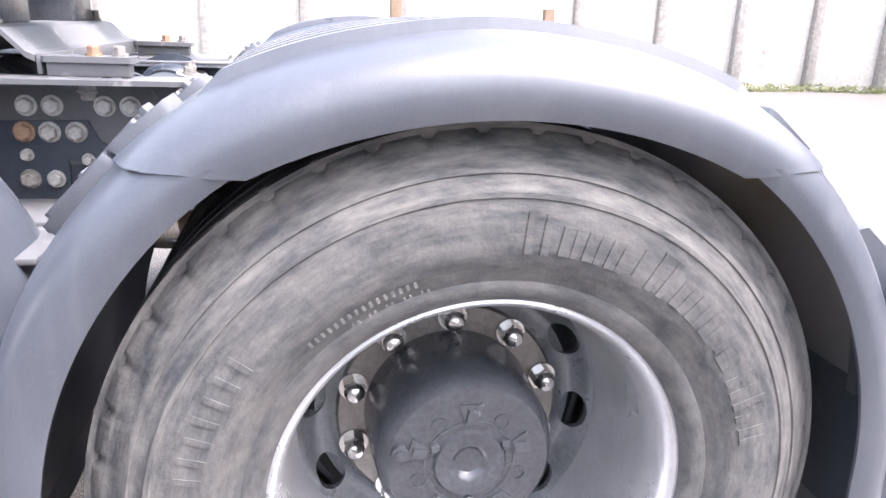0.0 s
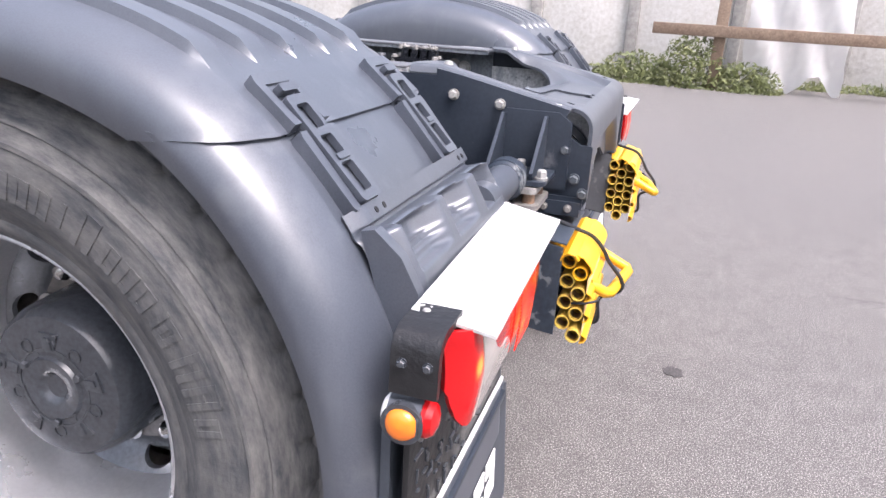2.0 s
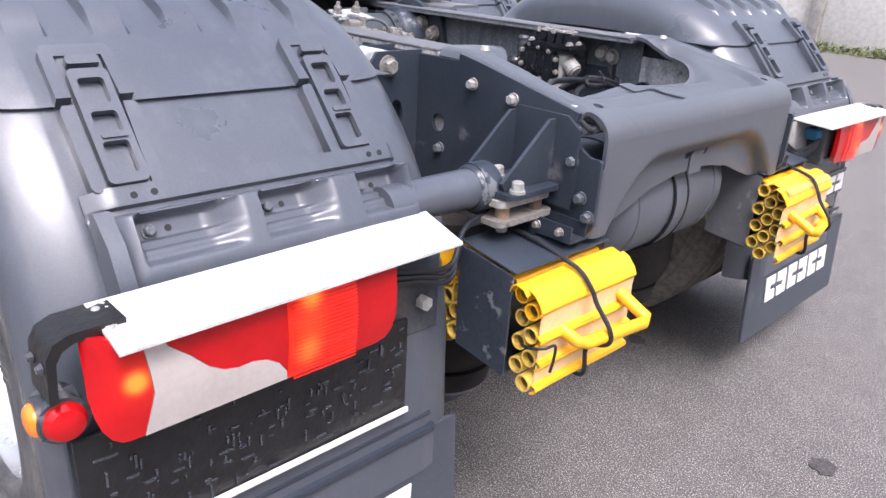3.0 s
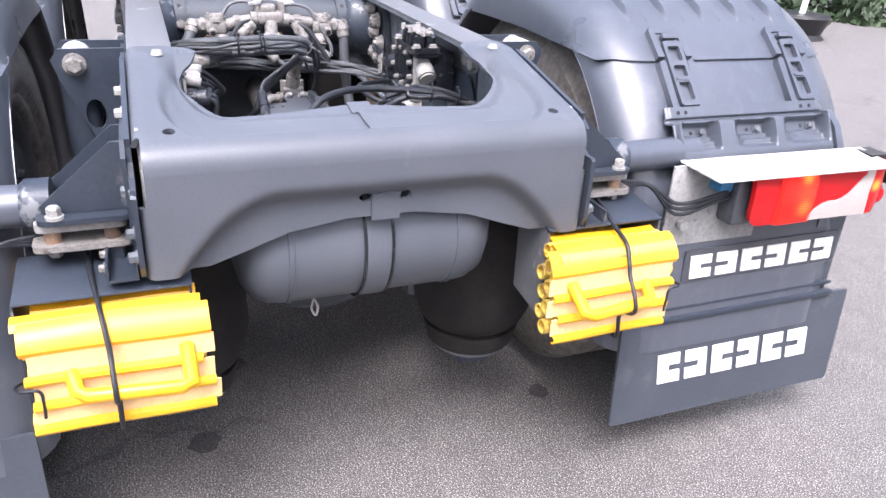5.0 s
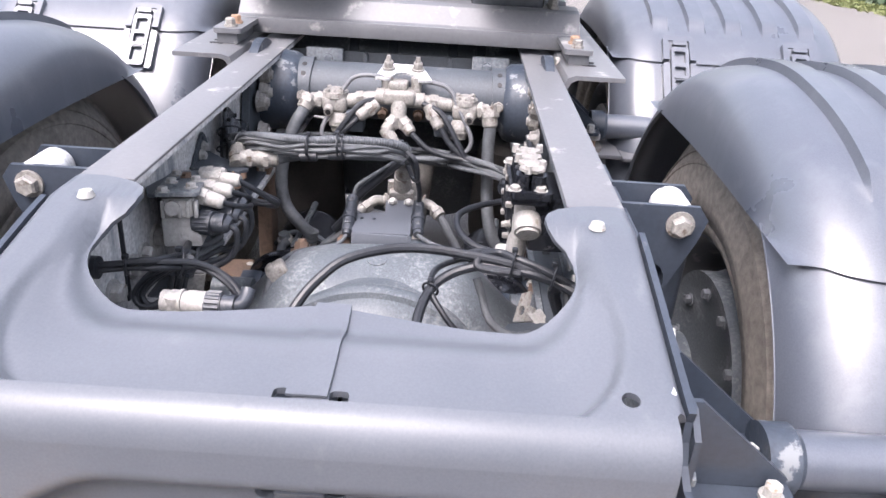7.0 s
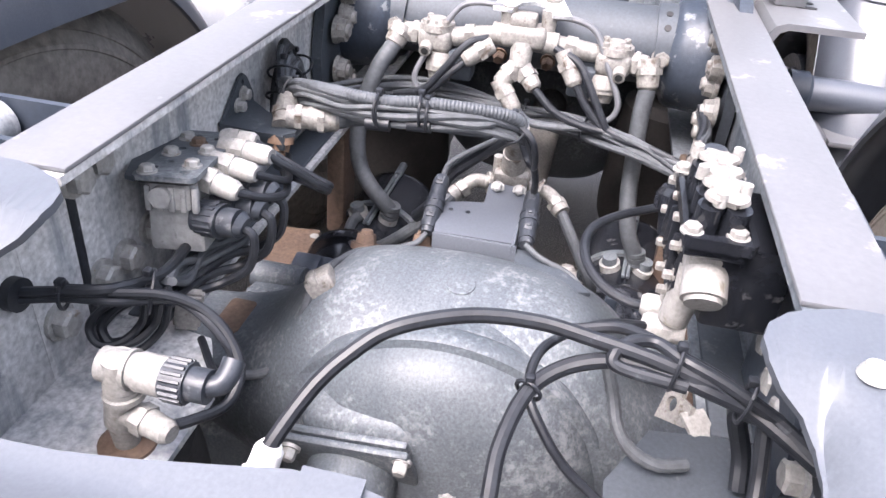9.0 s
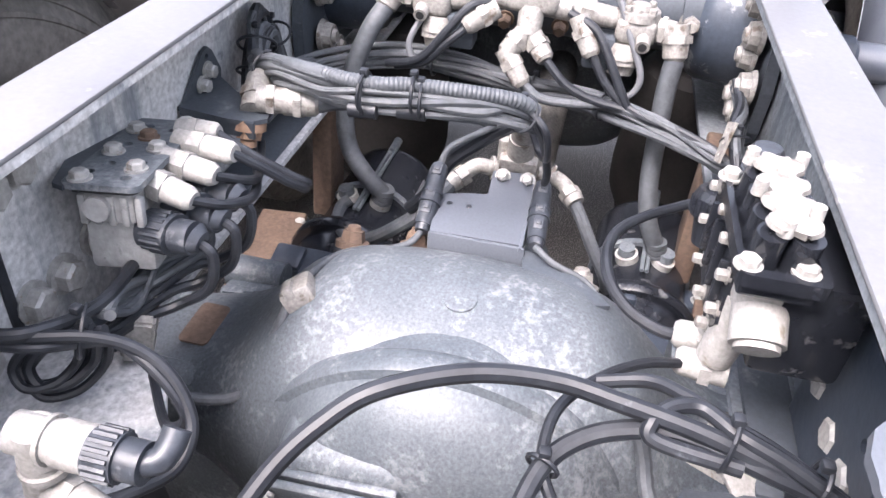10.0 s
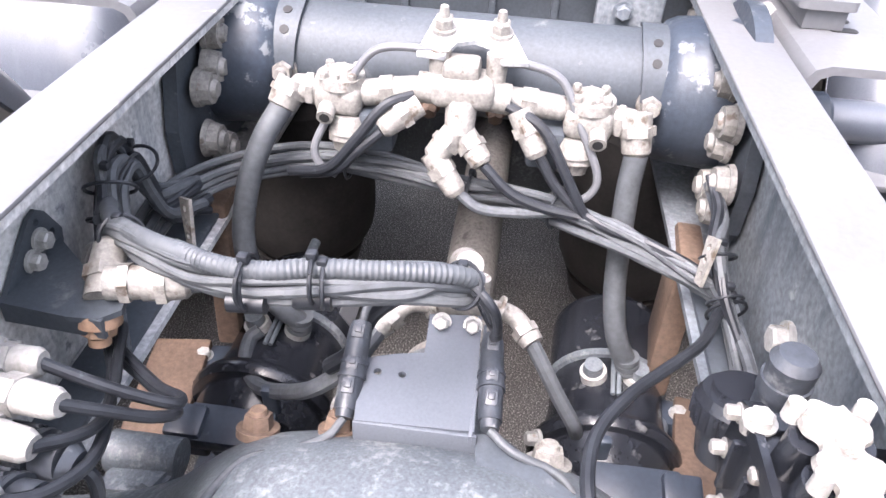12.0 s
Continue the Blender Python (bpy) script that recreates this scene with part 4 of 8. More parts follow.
def lettering(dx, y):
    """Raised strokes on the sidewall where the maker's mark runs."""
    strokes = []
    def stroke(th, r0, r1, w, turn=0.0, h=0.0038):
        bm = BM()
        strokes.append(bm)
        m = arc_frame(th, 0, (r0 + r1) / 2, dx)
        q = [(-w / 2, -(r1 - r0) / 2), (w / 2, -(r1 - r0) / 2), (w / 2, (r1 - r0) / 2), (-w / 2, (r1 - r0) / 2)]
        a = radians(th)
        out, tan = Vector((math.cos(a), 0, math.sin(a))), Vector((math.sin(a), 0, -math.cos(a)))
        c, s_ = math.cos(radians(turn)), math.sin(radians(turn))
        base = Vector((HX + dx, y, HZ)) + out * (r0 + r1) / 2
        lo, hi = [], []
        for u, v in q:
            uu, vv = c * u - s_ * v, s_ * u + c * v
            p = base + tan * uu + out * vv
            lo.append(bm.verts.new(p))
            hi.append(bm.verts.new(p + Vector((0, -h, 0))))
        bm.faces.new(hi)
        for k in range(4):
            bm.faces.new((lo[k], lo[(k + 1) % 4], hi[(k + 1) % 4], hi[k]))
    kinds = "Ooooi Hoooio HHo"
    th = 84.0
    for ch in kinds:
        if ch == " ":
            th -= 2.6
            continue
        if ch in "OH":
            for d in (-1.6, 1.6):
                stroke(th + d, 0.362, 0.414, 0.010)
            stroke(th, 0.384, 0.392, 0.018, 0.0, 0.0031)
            stroke(th, 0.406, 0.414, 0.018, 0.0, 0.0031)
            th -= 6.3
        elif ch == "o":
            for d in (-1.25, 1.25):
                stroke(th + d, 0.364, 0.401, 0.009)
            stroke(th, 0.393, 0.401, 0.016, 0.0, 0.0031)
            stroke(th, 0.364, 0.371, 0.016, 0.0, 0.0031)
            th -= 4.9
        else:
            stroke(th, 0.368, 0.404, 0.007)
            th -= 3.0
    for k in range(16):
        stroke(132 - 1.6 * k, 0.338, 0.345, 0.004, 0.0, 0.0008)
        if k % 3:
            stroke(124 - 1.3 * k, 0.326, 0.332, 0.003, 0.0, 0.0008)
    for k in range(9):
        stroke(176 - 4.1 * k, 0.372, 0.404, 0.008)
    return strokes


def rim_mesh(face, inner, dx):
    """The rim barrel from its outer flange at y=face."""
    s = 1 if inner > face else -1
    p = [(0.291, 0.014), (0.294, 0.006), (0.292, 0.0), (0.286, -0.002), (0.281, 0.002), (0.278, 0.012), (0.2745, 0.017), (0.2735, 0.035), (0.270, 0.045), (0.269, 0.075), (0.2675, 0.10), (0.2665, 0.15), (0.262, 0.185), (0.254, 0.21), (0.252, 0.225),
         (0.262, 0.225), (0.272, 0.18), (0.276, 0.10), (0.279, 0.06), (0.283, 0.025)]
    return lathe(BM(), [(r, face + s * d) for r, d in p], HX + dx, HZ, seg=96, close=True)


def disc_mesh(dx, y, holes=True):
    bm = BM()
    hs = []
    for k in range(10):
        a = radians(36 * k + 29.5)
        c, s_ = math.cos(a), math.sin(a)
        hs.append([(0.2265 * c + u * c - v * s_, 0.2265 * s_ + u * s_ + v * c) for u, v in oval(0, 0, 0.0215, 0.034, 18)])
    plate(bm, oval(0, 0, 0.262, 0.262, 72), hs + [oval(0, 0, 0.112, 0.112, 40)], 0.012)
    bmesh.ops.triangulate(bm, faces=bm.faces[:])
    for k in range(4):
        bmesh.ops.subdivide_edges(bm, edges=[e for e in bm.edges if e.calc_length() > 0.016], cuts=1)
        bmesh.ops.triangulate(bm, faces=bm.faces[:])
    for v in bm.verts:
        r = math.hypot(v.co.x, v.co.y)
        v.co = Vector((HX + dx + v.co.x, y - v.co.z + 0.016 * smoothstep(0.175, 0.205, r) - 0.042 * smoothstep(0.215, 0.268, r) + 0.012, HZ + v.co.y))
    return bm


def wheel_pair(side, dx=0.0, detail=True):
    w = thing("wheel", (HX + dx, 0.9 * side, 0), "dusty truck tyre on silver steel rim with black hub", "wheel", "wheels of the truck")
    ty = part("tyre", tyre_mesh(-1.225, -0.935, dx), "rubber", w, "dusty worn tyre with raised sidewall marks", side=side, smooth=50)
    if detail:
        for bm in lettering(dx, -1.2225):
            part("raised_stroke", bm, "rubber", ty, side=side, smooth=0)
    rim = part("rim", rim_mesh(-1.190, -0.9, dx), "rim", w, "silver-painted deep rim", side=side, smooth=40)
    part("disc", disc_mesh(dx, -0.955), "disc", rim, side=side)
    hub = part("hub", lathe(BM(), [(0.0, -1.103), (0.020, -1.103), (0.026, -1.109), (0.032, -1.113), (0.052, -1.115), (0.056, -1.109), (0.098, -1.107), (0.121, -1.104), (0.130, -1.094), (0.136, -1.075), (0.139, -1.03), (0.142, -0.95), (0.142, -0.90), (0.0, -0.90)], HX + dx, HZ, seg=64), "hub", w, "black cast hub end with embossed cap", side=side)
    for k in range(5):
        a = 90 + 72 * k
        m = pose(HX + dx, -1.107, HZ, 90, 0, 0) @ pose(0, 0, 0, 0, 0, a - 90)
        bm = BM()
        for pts, h in ((((-0.018, 0.096), (0.018, 0.096), (0.009, 0.066), (-0.009, 0.066)), 0.004), (((-0.005, 0.09), (0.005, 0.09), (0.009, 0.07), (-0.009, 0.07)), 0.008)):
            plate(bm, pts[::-1], [], h, m @ pose(0, 0, h))
        part("raised_wedge", bm, "hubmark", hub, side=side, smooth=0)
        bm = BM()
        plate(bm, oval(0, 0.08, 0.0125, 0.0125, 16), [oval(0, 0.08, 0.0095, 0.0095, 16)], 0.003, m @ pose(0, 0, 0, 0, 0, 36) @ pose(0, 0, 0.003))
        part("raised_ring", bm, "hub", hub, side=side, smooth=0)
    for k in range(3):
        a = radians(30 + 120 * k)
        bm = BM()
        hexhead(bm, (HX + dx + 0.062 * math.cos(a), -1.107, HZ + 0.062 * math.sin(a)), (0, -1, 0), 0.0075, 0.010)
        part("cap_bolt", bm, "hubmark", hub, side=side)
        a = radians(90 + 120 * k)
        bm = BM()
        plate(bm, oval(0, 0, 0.028, 0.008, 16), [oval(0, 0, 0.025, 0.005, 16)], 0.003, pose(HX + dx + 0.058 * math.cos(a), -1.110, HZ + 0.058 * math.sin(a), 90, 0, 0) @ pose(0, 0, 0, 0, 0, math.degrees(a) - 90))
        part("raised_oval", bm, "hubmark", hub, side=side, smooth=0)
    bm = BM()
    lathe(bm, [(0.066, -1.1065), (0.0665, -1.110), (0.0695, -1.110), (0.070, -1.1065)], HX + dx, HZ, seg=56)
    part("raised_circle", bm, "hubmark", hub, side=side)
    bm = BM()
    rod(bm, (HX + dx - 0.104, -1.09, HZ + 0.025), (HX + dx - 0.104, -1.114, HZ + 0.025), 0.013, seg=16)
    rod(bm, (HX + dx - 0.104, -1.114, HZ + 0.025), (HX + dx - 0.104, -1.118, HZ + 0.025), 0.008, seg=6)
    part("drain_plug", bm, "hubmark", hub, side=side, smooth=30)
    bm = BM()
    lathe(bm, [(0.118, -0.945), (0.184, -0.945), (0.188, -0.940), (0.189, -0.93), (0.118, -0.93)], HX + dx, HZ, seg=60, close=True)
    ring = part("nut_flange", bm, "nutring", w, "dull tan flange ring", side=side)
    for k in range(10):
        a = radians(18 + 36 * k)
        c = Vector((HX + dx + 0.1675 * math.cos(a), 0, HZ + 0.1675 * math.sin(a)))
        bm = BM()
        for r0, r1, y0, y1, sg in ((0.024, 0.024, -0.945, -0.952, 20), (0.0185, 0.0185, -0.952, -0.972, 6), (0.017, 0.012, -0.972, -0.982, 20), (0.012, 0.003, -0.982, -0.987, 20)):
            rod(bm, c + Vector((0, y0, 0)), c + Vector((0, y1, 0)), r0, r1, seg=sg)
        part("nut", bm, "chrome", ring, side=side)
    part("inner_tyre", tyre_mesh(-0.905, -0.615, dx), "inner_rubber", w, "inner tyre coated in beige dust", side=side, smooth=50)
    part("inner_rim", rim_mesh(-0.65, -0.95, dx), "rail", w, side=side, smooth=40)
    bm = BM()
    lathe(bm, [(0.0, -0.70), (0.10, -0.70), (0.205, -0.66), (0.215, -0.655), (0.215, -0.70), (0.222, -0.72), (0.222, -0.92), (0.10, -0.93)], HX + dx, HZ, seg=48)
    part("brake_drum", bm, "dusty", w, "dusty cast brake drum", side=side)
    for k in range(10):
        a = radians(36 * k)
        bm = BM()
        hexhead(bm, (HX + dx + 0.17 * math.cos(a), -0.672, HZ + 0.17 * math.sin(a)), (0, 1, 0), 0.011, 0.014)
        part("drum_bolt", bm, "disc", w, side=side)
    return w


for dx_ in (0.0, FRONT_DX):
    for s in (-1, 1):
        wheel_pair(s, dx_, detail=dx_ == 0.0)


# ---- rear: air tank, bellows, support tubes, lamps, flaps, chocks ----
bm = BM()
TX, TZ, TR = 0.565, 0.70, 0.132
prof = [(0.0, -0.245), (0.05, -0.243), (0.09, -0.234), (0.118, -0.216), (0.130, -0.19), (TR, -0.17), (TR, -0.012), (TR, 0.17), (0.130, 0.19), (0.118, 0.216), (0.09, 0.234), (0.05, 0.243), (0.0, 0.245)]
lathe(bm, prof, TX, TZ, seg=56)
tank = thing("air_tank", (TX, 0, TZ), "grey-painted steel compressed air tank strapped under the frame end", "air tank")
part("body", bm, "steel", tank)
for y in (-0.155, 0.155):
    bm = BM()
    lathe(bm, [(TR - 0.002, y - 0.006), (TR + 0.003, y - 0.004), (TR + 0.003, y + 0.004), (TR - 0.002, y + 0.006)], TX, TZ, seg=56)
    part("weld_seam", bm, "steel", tank)
bm = BM()
lathe(bm, [(TR + 0.001, -0.022), (TR + 0.005, -0.022), (TR + 0.005, 0.022), (TR + 0.001, 0.022)], TX, TZ, seg=64, close=True)
part("strap", bm, "steel", tank, "flat grey steel strap")
for y in (-0.0255, 0.0255):
    bm = BM()
    lathe(bm, [(TR + 0.001, y - 0.0022), (TR + 0.0068, y - 0.0022), (TR + 0.0068, y + 0.0022), (TR + 0.001, y + 0.0022)], TX, TZ, seg=64, close=True)
    part("strap_edge", bm, "gloss", tank)
bm = BM()
tube(bm, [(TX + 0.03, -0.1, TZ - 0.135), (TX + 0.035, -0.105, TZ - 0.155), (TX + 0.035, -0.097, TZ - 0.17), (TX + 0.03, -0.092, TZ - 0.155), (TX + 0.03, -0.1, TZ - 0.135)], 0.0025, seg=6)
part("drain_ring", bm, "bolt", tank)

def support(s, dx=0.0):
    """The tube that carries a mudguard, its clamp on the frame and the pressed bracket over the guard."""
    sup = thing("mudguard_support", (0.60 + dx, 0.60 * s, 0.8), "grey steel tube support with gusset plates bolted to the frame", "mudguard support", "mudguard supports")
    bm = BM()
    rod(bm, (0.598 + dx, -0.545, 0.805), (0.598 + dx, -0.742, 0.805), 0.034, seg=28)
    part("tube", bm, "guard", sup, side=s)
    bm = BM()
    rod(bm, (0.598 + dx, -0.512, 0.805), (0.598 + dx, -0.548, 0.805), 0.042, seg=32)
    rod(bm, (0.598 + dx, -0.548, 0.805), (0.598 + dx, -0.556, 0.805), 0.040, 0.035, seg=32)
    part("collar", bm, "chipped", sup, "chipped dark collar", side=s)
    bm = BM()
    moulded(bm, roundrect(0.552, -0.532, 0.676, -0.395, 0.018), [], 0.009, pose(dx, 0, 0.806), 0.002)
    part("base_plate", bm, "dark_steel", sup, side=s)
    bm = BM()
    plate(bm, [(0.535, 0.765), (0.700, 0.765), (0.700, 0.905), (0.672, 0.925), (0.560, 0.925), (0.535, 0.90)], [], 0.007, Matrix(((1, 0, 0, dx), (0, 0, 1, -0.3935), (0, 1, 0, 0), (0, 0, 0, 1))))
    part("foot_plate", bm, "dark_steel", sup, side=s, smooth=0)
    bm = BM()
    moulded(bm, roundrect(0.556, -0.538, 0.662, -0.405, 0.014), [], 0.013, pose(dx, 0, 0.794), 0.003)
    part("clamp_casting", bm, "chalk", sup, "whitish cast clamp with rusty edges", side=s)
    for x, y in ((0.575, -0.515), (0.575, -0.430), (0.645, -0.515), (0.645, -0.430)):
        bm = BM()
        rod(bm, (x + dx, y, 0.758), (x + dx, y, 0.783), 0.013, 0.012, seg=14)
        part("spacer", bm, "orange_rust" if y < -0.5 else "rust", sup, side=s)
    bm = BM()
    moulded(bm, roundrect(0.550, -0.545, 0.668, -0.402, 0.016), [], 0.010, pose(dx, 0, 0.760), 0.003)
    part("clamp_plate", bm, "beige", sup, "scuffed whitish lower clamp plate", side=s)
    for x in (0.560, 0.650):
        bm = BM()
        plate(bm, [(-0.3975, 0.807), (-0.520, 0.807), (-0.526, 0.820), (-0.415, 0.916), (-0.3975, 0.916)], [], 0.007, Matrix(((0, 0, 1, x + dx), (1, 0, 0, 0), (0, 1, 0, 0), (0, 0, 0, 1))))
        bmesh.ops.bevel(bm, geom=[e for e in bm.edges if len(e.link_faces) == 2 and e.calc_face_angle(0) > 0.8], offset=0.0012, segments=1, affect="EDGES")
        part("gusset", bm, "dark_steel", sup, side=s, smooth=0)
    for x, y in ((0.606, -0.425), (0.606, -0.500), (0.665, -0.505), (0.580, -0.460)):
        bm = BM()
        hexhead(bm, (x + dx, y, 0.806), (0, 0, 1), 0.0105, 0.020)
        part("bolt", bm, "bolt", sup, side=s)
    for x, y in ((0.575, -0.515), (0.645, -0.515), (0.645, -0.430)):
        bm = BM()
        hexhead(bm, (x + dx, y, 0.750), (0, 0, -1), 0.011, 0.016)
        part("nut", bm, "beige", sup, side=s)
    bm = BM()
    channel = [(0, 0), (0.046, 0), (0.046, 0.030), (0.042, 0.030), (0.042, 0.004), (0.004, 0.004), (0.004, 0.030), (0, 0.030)]
    plate(bm, channel, [], 0.105, Matrix(((0, 0, 1, 0.738 + dx), (1, 0, 0, -0.442), (0, 1, 0, 0.722), (0, 0, 0, 1))))
    part("lower_bracket", bm, "dark_steel", sup, "dark folded channel bracket", side=s, smooth=0)
    for x in (0.665, 0.715):
        bm = BM()
        hexhead(bm, (x + dx, -0.442, 0.738), (0, -1, 0), 0.0065, 0.010)
        part("bolt", bm, "beige", sup, side=s)

    if dx:
        return
    # pressed bracket over the mudguard: a top strip with holes, a crease, three stepped pockets and ramps between them
    bm = BM()
    cols, rows = 210, 60
    pockets = ((-1.106, -1.020, -0.968), (-0.946, -0.876, -0.830), (-0.790, -0.712, -0.692))
    def press(u, v):
        y = -0.684 - 0.462 * u
        th = 35.6 - 14.2 * v
        lift = 0.018 - 0.009 * smoothstep(33.5, 33.2, th) * smoothstep(32.4, 32.8, th)
        lift += 0.030 * smoothstep(32.7, 31.7, th) - 0.014 * smoothstep(26.0, 22.0, th)
        deep = 0.0
        for a, b, c in pockets:
            round_ = 0.016 * smoothstep(31.2, 32.4, th) ** 2
            deep = max(deep, smoothstep(a + round_ - 0.004, a + round_ + 0.003, y) * (1.0 if y < b - round_ else 1.0 - smoothstep(b - round_, c - round_, y)))
        floor_ = 0.010 + 0.009 * smoothstep(29.5, 29.3, th) + 0.010 * smoothstep(28.4, 28.2, th)
        lift -= deep * max(0.0, lift - floor_) * smoothstep(32.4, 31.5, th) * smoothstep(26.4, 27.3, th)
        lift *= smoothstep(-1.150, -1.108, y) ** 0.6 * (1 - 0.35 * smoothstep(-0.696, -0.686, y))
        r = 0.637 + max(0.002, lift)
        a_ = radians(th)
        return Vector((HX + dx + r * math.cos(a_), y, HZ + r * math.sin(a_)))
    g = [[bm.verts.new(press(i / cols, j / rows)) for j in range(rows + 1)] for i in range(cols + 1)]
    for i in range(cols):
        for j in range(rows):
            bm.faces.new((g[i][j], g[i + 1][j], g[i + 1][j + 1], g[i][j + 1]))
    bmesh.ops.recalc_face_normals(bm, faces=bm.faces[:])
    bmesh.ops.solidify(bm, geom=bm.faces[:], thickness=0.003)
    br = part("pressed_bracket", bm, "guard", sup, "pressed sheet bracket with three stepped pockets", side=s, smooth=60)
    def spot(y, th):
        return press((-0.684 - y) / 0.462, (35.6 - th) / 14.2), Vector((math.cos(radians(th)), 0, math.sin(radians(th))))
    for a, b, c in pockets:
        p, n_ = spot(a + 0.022, 30.4)
        bm = BM()
        hexhead(bm, p, n_, 0.0075, 0.010)
        part("bolt", bm, "dusty", br, side=s)
        p, n_ = spot(a + 0.046, 30.4)
        bm = BM()
        rod(bm, p - n_ * 0.003, p + n_ * 0.0008, 0.0045, seg=12)
        part("hole", bm, "void", br, side=s)
    for y in (-1.090, -1.065, -0.735, -0.715):
        p, n_ = spot(y, 34.4)
        bm = BM()
        rod(bm, p - n_ * 0.003, p + n_ * 0.0008, 0.0045, seg=12)
        part("hole", bm, "void", br, side=s)
    bm = BM()
    moulded(bm, [(0.562, 0.868), (0.58, 0.872), (0.615, 0.842), (0.638, 0.80), (0.648, 0.74), (0.648, 0.60), (0.62, 0.60), (0.60, 0.74)], [], 0.020, Matrix(((1, 0, 0, dx), (0, 0, -1, -1.146), (0, 1, 0, 0), (0, 0, 0, 1))), 0.009, 3)
    part("end_plate", bm, "guard", br, side=s, smooth=50)



def bellows(s, dx=0.0):
    b = thing("air_bellows", (0.36 + dx, 0.35 * s, 0.2), "black rubber suspension air bellows on a white-edged base", "air bellows", "suspension bellows")
    bm = BM()
    prof = [(0.0, 0.69), (0.11, 0.69), (0.130, 0.67), (0.138, 0.62), (0.144, 0.52), (0.149, 0.44), (0.1485, 0.40), (0.145, 0.372), (0.139, 0.358), (0.137, 0.352), (0.128, 0.335), (0.115, 0.322), (0.106, 0.315), (0.104, 0.28), (0.0, 0.28)]
    rings = []
    for j in range(48):
        a = 2 * math.pi * j / 48
        rings.append([bm.verts.new((0.36 + dx + r * math.cos(a), -0.35 + r * math.sin(a), z)) for r, z in prof])
    for j in range(48):
        for i in range(len(prof) - 1):
            bm.faces.new((rings[j][i], rings[j][i + 1], rings[(j + 1) % 48][i + 1], rings[(j + 1) % 48][i]))
    bmesh.ops.remove_doubles(bm, verts=bm.verts[:], dist=1e-5)
    part("bellows", bm, "bag", b, side=s)
    bm = BM()
    rod(bm, (0.36 + dx, -0.35, 0.266), (0.36 + dx, -0.35, 0.316), 0.110, 0.122, seg=40)
    part("piston", bm, "bag", b, side=s)
    bm = BM()
    rod(bm, (0.36 + dx, -0.35, 0.252), (0.36 + dx, -0.35, 0.266), 0.100, 0.106, seg=40)
    part("base_ring", bm, "rail", b, side=s)
    bm = BM()
    plate(bm, roundrect(-0.5, -0.40, 0.42, -0.30, 0.03), [], 0.03, pose(dx, 0, 0.2425))
    lone("suspension_arm", bm, "dark_steel", "dark steel suspension arm under the axle", "suspension arm", "suspension arms", side=s)
    bm = BM()
    box(bm, 0.02 + dx, -0.35, 0.325, 0.16, 0.16, 0.18, bevel=0.015)
    lone("axle_seat", bm, "dusty", "cast axle seat on the suspension arm", "axle seat", "axle seats", side=s)



